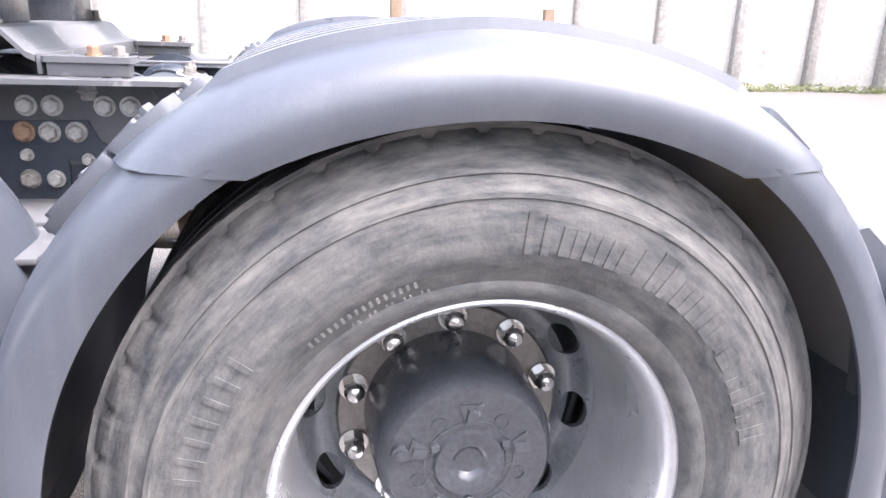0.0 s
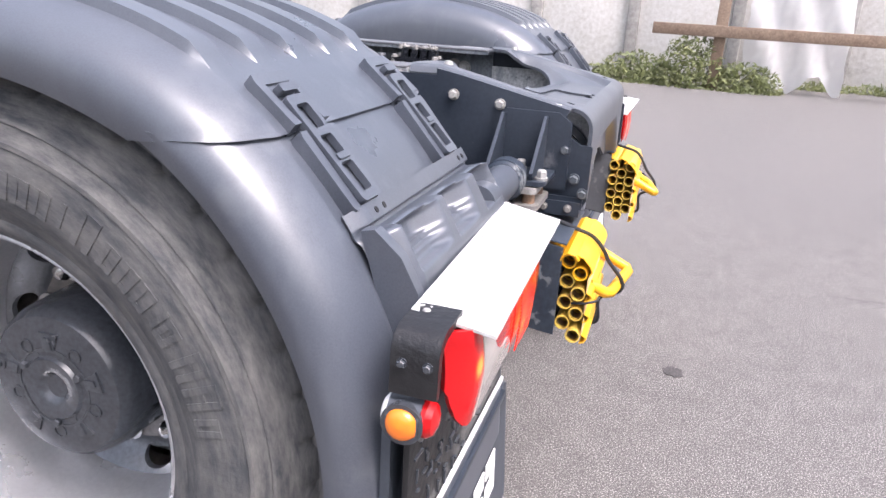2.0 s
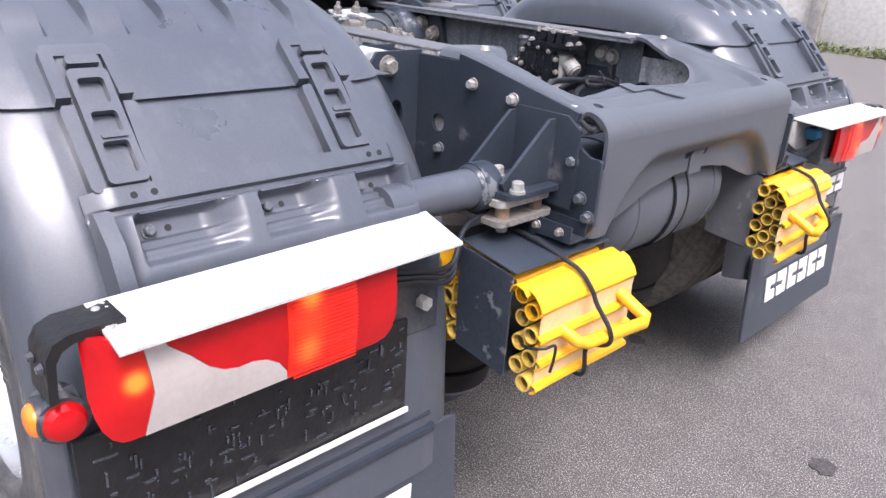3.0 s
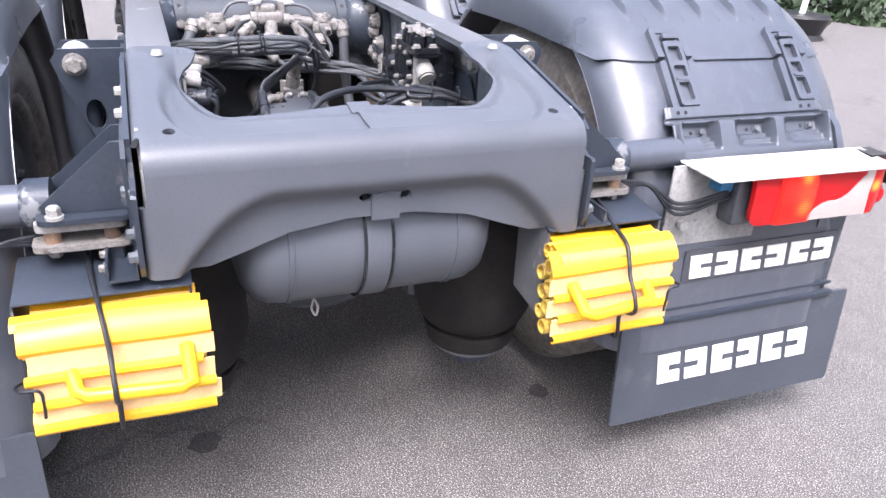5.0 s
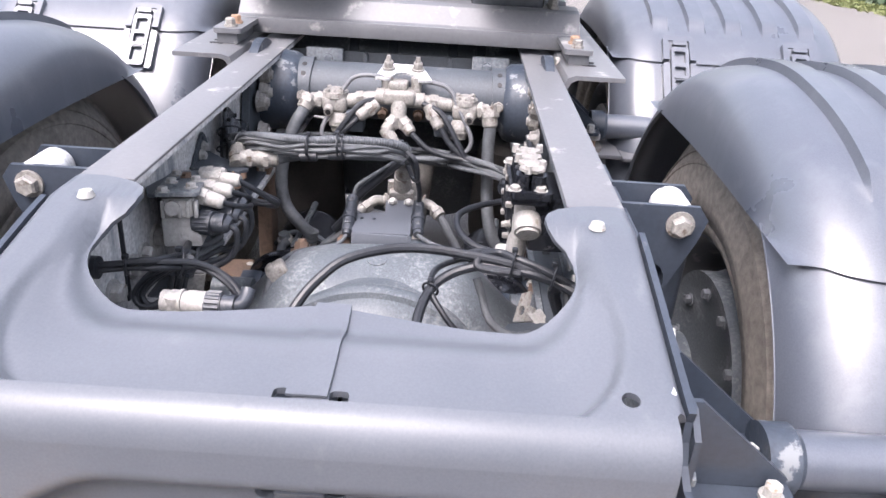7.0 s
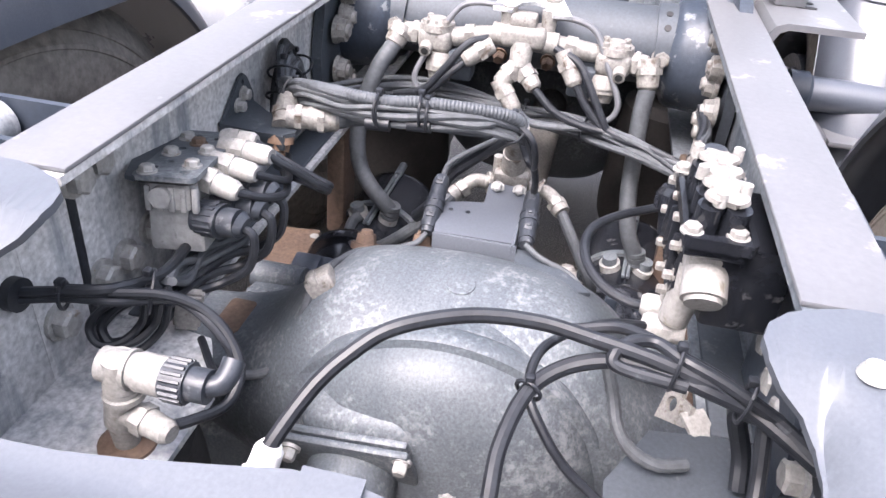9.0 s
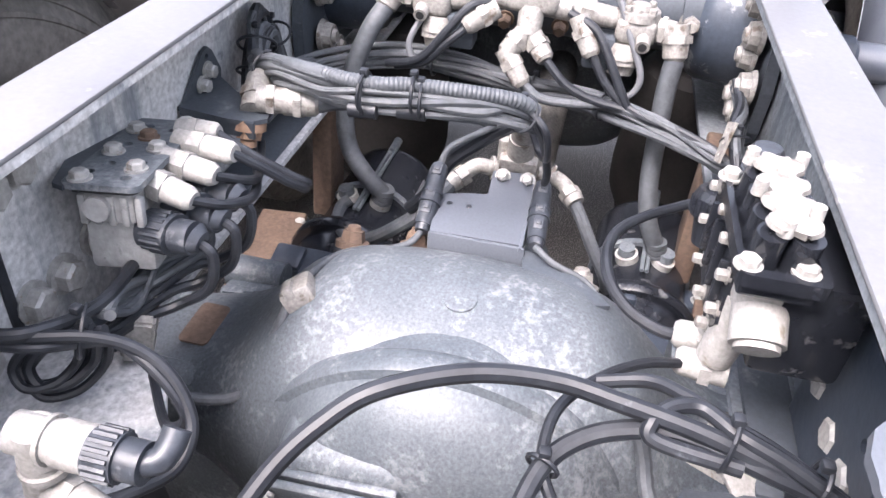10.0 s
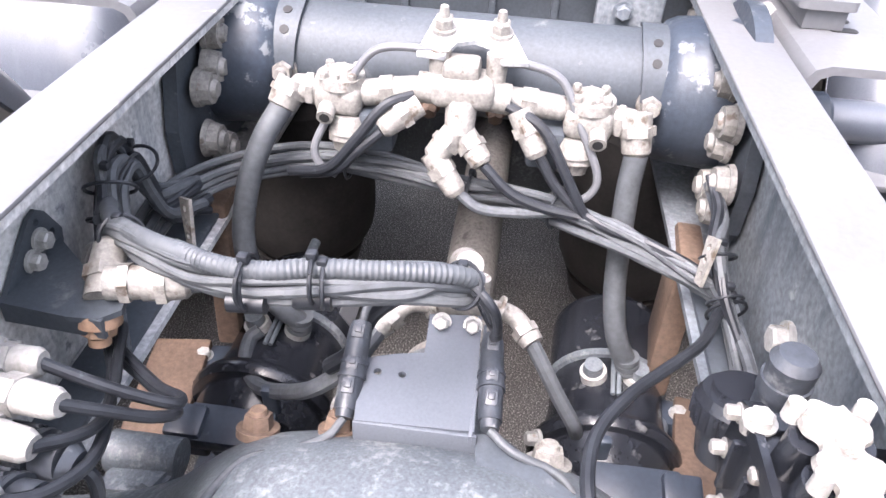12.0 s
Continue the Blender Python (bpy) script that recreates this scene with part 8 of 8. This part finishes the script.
hose("valve_hose", [(0.093, -0.243, 0.882), (0.069, -0.228, 0.866), (0.039, -0.226, 0.850), (-0.011, -0.246, 0.830), (-0.049, -0.263, 0.820), (-0.100, -0.285, 0.810)], 0.0052, "black", VL, "hose", VG)
hose("valve_hose", [(0.136, -0.245, 0.879), (0.116, -0.224, 0.866), (0.076, -0.216, 0.850), (0.018, -0.236, 0.830), (-0.045, -0.268, 0.815), (-0.090, -0.300, 0.795)], 0.0052, "black", VL, "hose", VG)
for k, (x, y) in enumerate(((0.074, -0.285), (0.112, -0.284), (0.152, -0.288))):
    z = 0.848
    bm = BM()
    rod(bm, (x, y, z), (x + 0.003, y + 0.030, z + 0.002), 0.0195, seg=26)
    rod(bm, (x + 0.003, y + 0.030, z + 0.002), (x + 0.004, y + 0.034, z + 0.002), 0.021, seg=26)
    rod(bm, (x + 0.004, y + 0.034, z + 0.002), (x + 0.006, y + 0.054, z + 0.004), 0.0172, 0.0168, seg=22)
    rod(bm, (x + 0.006, y + 0.054, z + 0.004), (x + 0.007, y + 0.062, z + 0.002), 0.0165, 0.011, seg=22)
    conn = part("cable_connector", bm, "connector", vb, "ribbed dark grey connector")
    for j in range(16):
        a = 2 * math.pi * j / 16
        bm = BM()
        rod(bm, (x + 0.0195 * math.cos(a), y + 0.004, z + 0.0195 * math.sin(a)), (x + 0.0025 + 0.0195 * math.cos(a), y + 0.027, z + 0.002 + 0.0195 * math.sin(a)), 0.0024, seg=5)
        part("rib", bm, "connector", conn)
    bm = BM()
    tube(bm, [(x + 0.007, y + 0.056, z + 0.002), (x + 0.009, y + 0.072, z - 0.010), (x + 0.012, y + 0.064, z - 0.05), (x + 0.02, y + 0.03, z - 0.075), (x + 0.05, y + 0.01, z - 0.072), (0.255, -0.285 + 0.006 * k, 0.80)], 0.0055, seg=8)
    part("cable", bm, "black", conn)
TL, TG = "dust-coated black cable tangled under the valve block", "tangled cables"
for k in range(6):
    rk = random.Random(40 + k)
    j_ = lambda v: v + rk.uniform(-0.010, 0.010)
    pts = [(0.262, j_(-0.262), 0.838), (0.205, j_(-0.284), 0.815 + rk.uniform(-0.02, 0.008)), (0.135, j_(-0.285), 0.790 + rk.uniform(-0.02, 0.01)), (0.080, j_(-0.276), 0.780 + rk.uniform(-0.02, 0.01)), (0.02, j_(-0.30), 0.765)]
    hose("loose_cable", pts, 0.0036 + 0.0008 * (k % 3), "dustycable" if k % 3 else "dustyhose", TL, "cable", TG, seg=8)
for k in range(4):
    rk = random.Random(60 + k)
    o = Vector((rk.uniform(-0.01, 0.01), rk.uniform(-0.012, 0.012), rk.uniform(-0.008, 0.012)))
    sc = rk.uniform(0.75, 1.1)
    c0 = Vector((0.285, -0.298, 0.785))
    ring = [(0.287, -0.252, 0.845), (0.291, -0.284, 0.830), (0.282, -0.321, 0.800), (0.293, -0.338, 0.775), (0.299, -0.325, 0.755), (0.282, -0.303, 0.752), (0.262, -0.286, 0.770), (0.262, -0.274, 0.805)]
    hose("loose_cable", [c0 + (Vector(p) - c0) * sc + o for p in ring], 0.0046 + 0.001 * (k % 2), "black", TL, "cable", TG, seg=8)

# elbow valve on the bellows plate
EO = Vector((0.014, 0.010, 0.012))
ev = thing("elbow_valve", (0.384, -0.252, 0.73), "whitish elbow fitting with a ribbed grey connector", "valve")
bm = BM()
rod(bm, Vector((0.37, -0.262, 0.717)) + EO, Vector((0.37, -0.262, 0.752)) + EO, 0.012, 0.0145, seg=18)
rod(bm, Vector((0.37, -0.262, 0.750)) + EO, Vector((0.371, -0.252, 0.800)) + EO, 0.0165, seg=20)
rod(bm, Vector((0.371, -0.252, 0.786)) + EO, Vector((0.371, -0.252, 0.792)) + EO, 0.0195, seg=20)
rod(bm, Vector((0.371, -0.252, 0.800)) + EO, Vector((0.371, -0.25, 0.832)) + EO, 0.0175, 0.015, seg=20)
part("post", bm, "chalk", ev)
bm = BM()
rod(bm, Vector((0.370, -0.268, 0.820)) + EO, Vector((0.369, -0.218, 0.819)) + EO, 0.0165, seg=20)
rod(bm, Vector((0.369, -0.242, 0.819)) + EO, Vector((0.369, -0.238, 0.819)) + EO, 0.0195, seg=20)
rod(bm, Vector((0.369, -0.232, 0.819)) + EO, Vector((0.369, -0.205, 0.818)) + EO, 0.0185, seg=20)
part("elbow", bm, "chalk", ev)
bm = BM()
rod(bm, Vector((0.369, -0.206, 0.818)) + EO, Vector((0.369, -0.183, 0.818)) + EO, 0.019, seg=24)
rod(bm, Vector((0.369, -0.183, 0.818)) + EO, Vector((0.369, -0.165, 0.818)) + EO, 0.016, seg=20)
tube(bm, [Vector(p) + EO for p in ((0.369, -0.168, 0.818), (0.364, -0.157, 0.820), (0.354, -0.153, 0.826), (0.345, -0.152, 0.833))], 0.0105, seg=14)
conn = part("connector", bm, "connector", ev, "ribbed dark connector")
for j in range(18):
    a = 2 * math.pi * j / 18
    bm = BM()
    rod(bm, Vector((0.369 + 0.019 * math.cos(a), -0.204, 0.818 + 0.019 * math.sin(a))) + EO, Vector((0.369 + 0.019 * math.cos(a), -0.185, 0.818 + 0.019 * math.sin(a))) + EO, 0.0022, seg=5)
    part("rib", bm, "connector", conn)
part("side_plug", fitting(BM(), Vector((0.372, -0.255, 0.768)) + EO, Vector((0.385, -0.20, 0.764)) + EO, 0.0125), "chalk", ev)
bm = BM()
rod(bm, (0.384, -0.252, 0.7295), (0.384, -0.252, 0.733), 0.028, seg=24)
part("rust_ring", bm, "rust", ev)
# cast clip on the near flange
bm = BM()
plate(bm, [(0, 0), (0.050, 0), (0.050, 0.052), (0.034, 0.052), (0.032, 0.020), (0.016, 0.020), (0.014, 0.052), (0, 0.052)], [], 0.030, pose(0.185, -0.312, 0.740, 78, 0, 24))
bmesh.ops.bevel(bm, geom=bm.edges[:], offset=0.003, segments=2, affect="EDGES")
lone("cast_clip", bm, "beige", "chalky cast clip standing on the rail flange", "bracket")

# loops of cable near the tail
CL, CG = "black sheathed cable looped over the axle", "looped cables"
hose("loose_cable", [(0.425, -0.096, 0.775), (0.413, -0.091, 0.800), (0.370, -0.066, 0.840), (0.341, -0.039, 0.865), (0.317, -0.006, 0.883), (0.288, 0.054, 0.889), (0.276, 0.115, 0.887), (0.281, 0.166, 0.884), (0.288, 0.217, 0.880), (0.297, 0.266, 0.872), (0.302, 0.314, 0.860), (0.345, 0.362, 0.850)], 0.0076, "black", CL, "cable", CG)
hose("loose_cable", [(0.425, 0.104, 0.775), (0.404, 0.102, 0.800), (0.365, 0.103, 0.820), (0.316, 0.118, 0.840), (0.293, 0.147, 0.856), (0.286, 0.185, 0.868), (0.288, 0.218, 0.872), (0.300, 0.267, 0.868), (0.306, 0.311, 0.856), (0.345, 0.360, 0.846)], 0.0076, "black", CL, "cable", CG)
hose("loose_cable", [(0.365, 0.225, 0.745), (0.357, 0.191, 0.770), (0.350, 0.162, 0.790), (0.337, 0.137, 0.815), (0.314, 0.118, 0.838), (0.268, 0.122, 0.846), (0.223, 0.149, 0.841), (0.176, 0.189, 0.826), (0.142, 0.236, 0.807)], 0.0048, "black", CL, "cable", CG)
hose("loose_cable", [(0.305, 0.250, 0.870), (0.298, 0.192, 0.872), (0.289, 0.187, 0.880), (0.276, 0.199, 0.885), (0.270, 0.221, 0.885), (0.288, 0.245, 0.885), (0.298, 0.279, 0.877), (0.312, 0.33, 0.858)], 0.0062, "black", CL, "cable", CG)
hose("loose_cable", [(0.237, 0.150, 0.856), (0.237, 0.188, 0.868), (0.254, 0.213, 0.877), (0.278, 0.241, 0.882), (0.291, 0.276, 0.876), (0.310, 0.330, 0.858)], 0.0060, "black", CL, "cable", CG)
hose("loose_cable", [(0.352, -0.372, 0.862), (0.334, -0.325, 0.861), (0.318, -0.286, 0.857), (0.299, -0.248, 0.850), (0.290, -0.215, 0.836), (0.296, -0.184, 0.815), (0.315, -0.163, 0.787), (0.343, -0.165, 0.768), (0.373, -0.185, 0.770), (0.396, -0.205, 0.776)], 0.0056, "black", CL, "cable", CG)
hose("loose_cable", [(0.356, -0.372, 0.856), (0.335, -0.325, 0.854), (0.323, -0.284, 0.850), (0.304, -0.262, 0.843), (0.290, -0.235, 0.838), (0.299, -0.195, 0.820), (0.309, -0.172, 0.790), (0.30, -0.20, 0.76), (0.24, -0.25, 0.745)], 0.0046, "black", CL, "cable", CG)
hose("loose_cable", [(0.335, -0.327, 0.863), (0.316, -0.287, 0.860), (0.258, -0.273, 0.842), (0.172, -0.296, 0.817), (0.134, -0.303, 0.811)], 0.0062, "black", CL, "cable", CG)
hose("loose_cable", [(0.300, 0.318, 0.850), (0.272, 0.308, 0.825), (0.266, 0.327, 0.770), (0.286, 0.330, 0.740)], 0.0095, "black", CL, "cable", CG)
hose("loose_cable", [(0.300, 0.322, 0.848), (0.330, 0.325, 0.800), (0.375, 0.318, 0.765), (0.420, 0.300, 0.745)], 0.0072, "black", CL, "cable", CG)
for p, ax_, r0 in (((0.315, 0.118, 0.840), (-1, 0.4, 0.3), 0.012), ((0.290, 0.240, 0.878), (0.2, 1, -0.1), 0.021), ((0.302, 0.300, 0.866), (0.2, 1, -0.2), 0.020), ((0.336, -0.326, 0.858), (-0.3, 1, 0), 0.013), ((0.288, -0.266, 0.842), (-0.5, 1, -0.3), 0.022)):
    tie(p, ax_, r0)
bm = BM()
rod(bm, (0.350, -0.371, 0.860), (0.350, -0.360, 0.860), 0.017, seg=20)
lone("grommet", bm, "black", "dark rubber grommet in the frame web", "grommet", "grommets")
bm = BM()
rod(bm, (0.35, 0.371, 0.85), (0.35, 0.360, 0.85), 0.026, seg=20)
lone("grommet", bm, "black", "black rubber grommet in the frame web", "grommet", "grommets")
bm = BM()
fitting(bm, (0.432, -0.101, 0.755), (0.408, -0.088, 0.806), 0.0135)
lone("hose_end", bm, "white", "white plastic hose end", "hose end")
bm = BM()
plate(bm, [(0, 0), (0.052, 0.006), (0.050, 0.030), (0.030, 0.034), (0.028, 0.058), (0.004, 0.052)], [oval(0.018, 0.022, 0.009, 0.009, 14)], 0.006, pose(0.165, 0.262, 0.700, 62, -24, 30))
bmc = thing("small_bracket", (0.19, 0.285, 0.70), "chalky folded clip bracket under the cables", "bracket")
part("sheet", bm, "beige", bmc, smooth=0)
bm = BM()
box(bm, 0.205, 0.305, 0.728, 0.050, 0.030, 0.006, rot=(0, 18, 30), bevel=0.002)
part("flap", bm, "chalk", bmc)

# valve on the far rail
FO = pose(-0.012, -0.003, 0.008)
fv = thing("solenoid_valve", (0.12, 0.29, 0.80), "black solenoid valve with whitish painted top and fittings", "valve")


def fpart(name, bm, mat, parent, label="", smooth=35.0):
    bmesh.ops.transform(bm, matrix=FO, verts=bm.verts[:])
    return part(name, bm, mat, parent, label, smooth=smooth)


for k, x in enumerate((0.092, 0.122, 0.152, 0.180)):
    for y in (0.2550, 0.2810):
        fpart("coil", rod(BM(), (x, y, 0.938), (x + 0.004, y, 0.971), 0.0122, 0.0118, seg=20), "gloss", fv, "black solenoid coil")
bm = BM()
top_rows = []
for i in range(49):
    x = 0.074 + 0.118 * i / 48
    wave = math.cos(2 * math.pi * (x - 0.092) / 0.0295)
    half_w = 0.0165 + 0.0045 * math.copysign(abs(wave) ** 0.6, wave)
    if i in (0, 48):
        half_w *= 0.8
    top_rows.append([bm.verts.new((x + 0.0020 * math.sin(3 * v + 0.5 * i), 0.2685 + half_w * v, 0.9805 + 0.0022 * wave * (1 - 0.6 * v * v) - (0.004 if abs(v) > 0.99 else 0.0))) for v in (-1, -0.92, -0.6, -0.25, 0, 0.25, 0.6, 0.92, 1)])
for a, b in zip(top_rows, top_rows[1:]):
    for k in range(8):
        bm.faces.new((a[k], a[k + 1], b[k + 1], b[k]))
bmesh.ops.recalc_face_normals(bm, faces=bm.faces[:])
bmesh.ops.solidify(bm, geom=bm.faces[:], thickness=0.006)
fpart("painted_top", bm, "beige", fv, "white-painted scalloped coil cover")
for x, y in ((0.082, 0.2480), (0.078, 0.2885), (0.186, 0.262), (0.132, 0.2495), (0.16, 0.287)):
    fpart("ear", rod(BM(), (x, y, 0.972), (x, y, 0.9855), 0.0062, 0.0055, seg=14), "chalk", fv)
bm = BM()
plate(bm, roundrect(0.058, 0.236, 0.210, 0.303, 0.008), [roundrect(0.072, 0.2415, 0.200, 0.297, 0.006)], 0.012, pose(0, 0, 0.948))
box(bm, 0.132, 0.268, 0.931, 0.146, 0.058, 0.014, bevel=0.003)
fpart("base_frame", bm, "gloss", fv, "black moulded base frame", smooth=0)
bm = BM()
box(bm, 0.125, 0.310, 0.885, 0.13, 0.075, 0.098, bevel=0.008)
fpart("body", bm, "gloss", fv)
bm = BM()
plate(bm, [(0.025, 0.868), (0.055, 0.842), (0.15, 0.836), (0.168, 0.862), (0.162, 0.915), (0.13, 0.932), (0.06, 0.945), (0.028, 0.925)], [], 0.014, Matrix(((1, 0, 0, 0), (0, 0, 1, 0.258), (0, 1, 0, 0), (0, 0, 0, 1))))
cover = fpart("cover", bm, "gloss", fv, "black ribbed cover with bolts", smooth=0)
for x, z in ((0.034, 0.918), (0.062, 0.936), (0.095, 0.930), (0.130, 0.924), (0.156, 0.905), (0.034, 0.880), (0.062, 0.852), (0.105, 0.846), (0.148, 0.845), (0.160, 0.872)):
    bm = BM()
    hexhead(bm, (x, 0.246, z), (0, -1, 0), 0.0058, 0.012)
    fpart("bolt", bm, "beige", cover)
for k in range(4):
    bm = BM()
    box(bm, 0.055 + 0.03 * k, 0.243, 0.888, 0.006, 0.012, 0.05, bevel=0.002)
    fpart("rib", bm, "gloss", cover)
for x, y in ((0.196, 0.2430), (0.194, 0.285), (0.066, 0.2415), (0.066, 0.296)):
    bm = BM()
    hexhead(bm, (x, y, 0.946), (0, 0, 1), 0.0085, 0.009)
    fpart("screw", bm, "chalk", fv)
bm = BM()
box(bm, 0.160, 0.270, 0.905, 0.060, 0.044, 0.042, bevel=0.012, seg=3)
rod(bm, (0.180, 0.270, 0.895), (0.204, 0.270, 0.878), 0.022, seg=28)
rod(bm, (0.204, 0.270, 0.878), (0.208, 0.270, 0.875), 0.018, seg=28)
rod(bm, (0.160, 0.266, 0.89), (0.156, 0.258, 0.815), 0.020, 0.016, seg=22)
rod(bm, (0.120, 0.268, 0.87), (0.118, 0.260, 0.812), 0.017, 0.015, seg=22)
fpart("filter_cup", bm, "chalk", fv, "chalky white filter cup")
for x, z in ((0.112, 0.797), (0.152, 0.800)):
    fpart("plug", fitting(BM(), (x + 0.004, 0.274, z), (x - 0.002, 0.228, z - 0.002), 0.0140), "chalk", fv)
capm = pose(-0.012, 0.268, 0.872, 0, -14, 0)
bm = BM()
for r0, r1, z0, z1 in ((0.027, 0.031, -0.045, -0.014), (0.036, 0.036, -0.014, 0.006), (0.036, 0.032, 0.006, 0.014), (0.026, 0.025, 0.014, 0.020)):
    rod(bm, capm @ Vector((0, 0, z0)), capm @ Vector((0, 0, z1)), r0, r1, seg=36)
cap = fpart("silencer_cap", bm, "gloss", fv, "round black ribbed cap")
for j in range(24):
    a = 2 * math.pi * j / 24
    bm = BM()
    rod(bm, capm @ Vector((0.036 * math.cos(a), 0.036 * math.sin(a), -0.012)), capm @ Vector((0.036 * math.cos(a), 0.036 * math.sin(a), 0.004)), 0.0022, seg=5)
    fpart("rib", bm, "gloss", cap)
bm = BM()
for r0, r1, z0, z1 in ((0.0165, 0.0165, 0.87, 0.915), (0.0185, 0.0185, 0.915, 0.928), (0.0165, 0.0175, 0.928, 0.945), (0.0175, 0.013, 0.945, 0.952)):
    rod(bm, (0.005, 0.280, z0), (0.005, 0.280, z1), r0, r1, seg=22)
fpart("connector", bm, "connector", fv)
bm = BM()
plate(bm, [(0.10, 0.74), (0.30, 0.74), (0.30, 0.80), (0.23, 0.90), (0.10, 0.90)], [oval(0.245, 0.80, 0.009, 0.009, 12), oval(0.235, 0.845, 0.006, 0.006, 12)], 0.006, Matrix(((1, 0, 0, 0), (0, 0, 1, 0.36), (0, 1, 0, 0), (0, 0, 0, 1))))
part("bracket", bm, "dark_steel", fv, smooth=0)

# ---- fifth-wheel base further forward ----
for s in (-1, 1):
    bm = BM()
    prof = [(-0.386, 0.82), (-0.386, 0.985), (-0.394, 0.998), (-0.41, 1.004), (-0.525, 1.004), (-0.525, 0.994), (-0.415, 0.994), (-0.402, 0.988), (-0.396, 0.975), (-0.396, 0.82)]
    rings = [[bm.verts.new((x, y, z)) for y, z in prof] for x in (-2.6, -0.43)]
    for k in range(len(prof)):
        bm.faces.new((rings[0][k], rings[0][(k + 1) % len(prof)], rings[1][(k + 1) % len(prof)], rings[1][k]))
    for rg in rings:
        bm.faces.new(rg)
    an = lone("mounting_angle", bm, "rail", "light grey steel mounting angle along the rail", "mounting angle", "mounting angles", side=s)
    for k, x in enumerate((-0.55, -0.585)):
        bm = BM()
        plate(bm, roundrect(x - 0.008, -0.475, x + 0.008, -0.44, 0.007), [], 0.001, pose(0, 0, 1.0052))
        part("slot", bm, "void", an, side=s)
fw = thing("fifth_wheel", (-1.2, 0, 1.0), "black fifth-wheel coupling on a grey ribbed mounting plate", "fifth wheel")
bm = BM()
outl = [(-0.715, 1.043), (-0.730, 1.050), (-0.770, 1.092), (-0.790, 1.098), (-0.87, 1.098), (-0.91, 1.043), (-1.02, 1.043), (-1.07, 1.085), (-1.35, 1.085), (-1.40, 1.043), (-1.55, 1.043)]
ring_ = outl + [(x, z - 0.012) for x, z in reversed(outl)]
a_ = [bm.verts.new((x, -0.452, z)) for x, z in ring_]
b_ = [bm.verts.new((x, 0.452, z)) for x, z in ring_]
for k in range(len(ring_)):
    bm.faces.new((a_[k - 1], a_[k], b_[k], b_[k - 1]))
bm.faces.new(a_)
bm.faces.new(b_)
part("mounting_plate", bm, "rail", fw, "light grey ribbed mounting plate", smooth=0)
bm = BM()
box(bm, -0.709, 0, 1.0265, 0.010, 0.90, 0.040, bevel=0.003)
part("front_lip", bm, "rail", fw)
for s in (-1, 1):
    bm = BM()
    moulded(bm, roundrect(-0.703, -0.462, -0.535, -0.392, 0.010), [], 0.012, pose(0, 0, 1.043), 0.003)
    part("foot", bm, "rail", fw, "light grey bolted foot", side=s)
    bm = BM()
    box(bm, -0.62, -0.43, 1.0175, 0.15, 0.05, 0.026, bevel=0.002)
    part("packing", bm, "rail", fw, side=s)
    for xs_, z in ((-0.590, 1.043), (-0.965, 1.043), (-1.48, 1.043)):
        for x, y in ((xs_ - 0.024, -0.425), (xs_ + 0.024, -0.425)):
            bm = BM()
            hexhead(bm, (x, y, z), (0, 0, 1), 0.0125, 0.020)
            part("bolt", bm, "orange_rust" if x < -0.58 else "beige", fw, side=s)
    for x in (-0.800, -0.828, -0.856, -1.15, -1.2):
        bm = BM()
        hexhead(bm, (x, -0.385, 1.098 if x > -1 else 1.085), (0, 0, 1), 0.011, 0.03)
        part("nut", bm, "beige", fw, side=s)
    bm = BM()
    box(bm, -1.05, -0.26, 1.143, 0.50, 0.20, 0.12, bevel=0.02)
    part("pedestal", bm, "hub", fw, side=s)
bm = BM()
plate(bm, [(-0.62, -0.20), (-0.62, -0.42), (-0.80, -0.46), (-1.25, -0.48), (-1.5, -0.36), (-1.58, 0), (-1.5, 0.36), (-1.25, 0.48), (-0.80, 0.46), (-0.62, 0.42), (-0.62, 0.20), (-1.05, 0.06), (-1.12, 0), (-1.05, -0.06)], [], 0.05, pose(0, 0, 1.25))
part("coupling_plate", bm, "board", fw, "greasy black coupling plate", smooth=0)
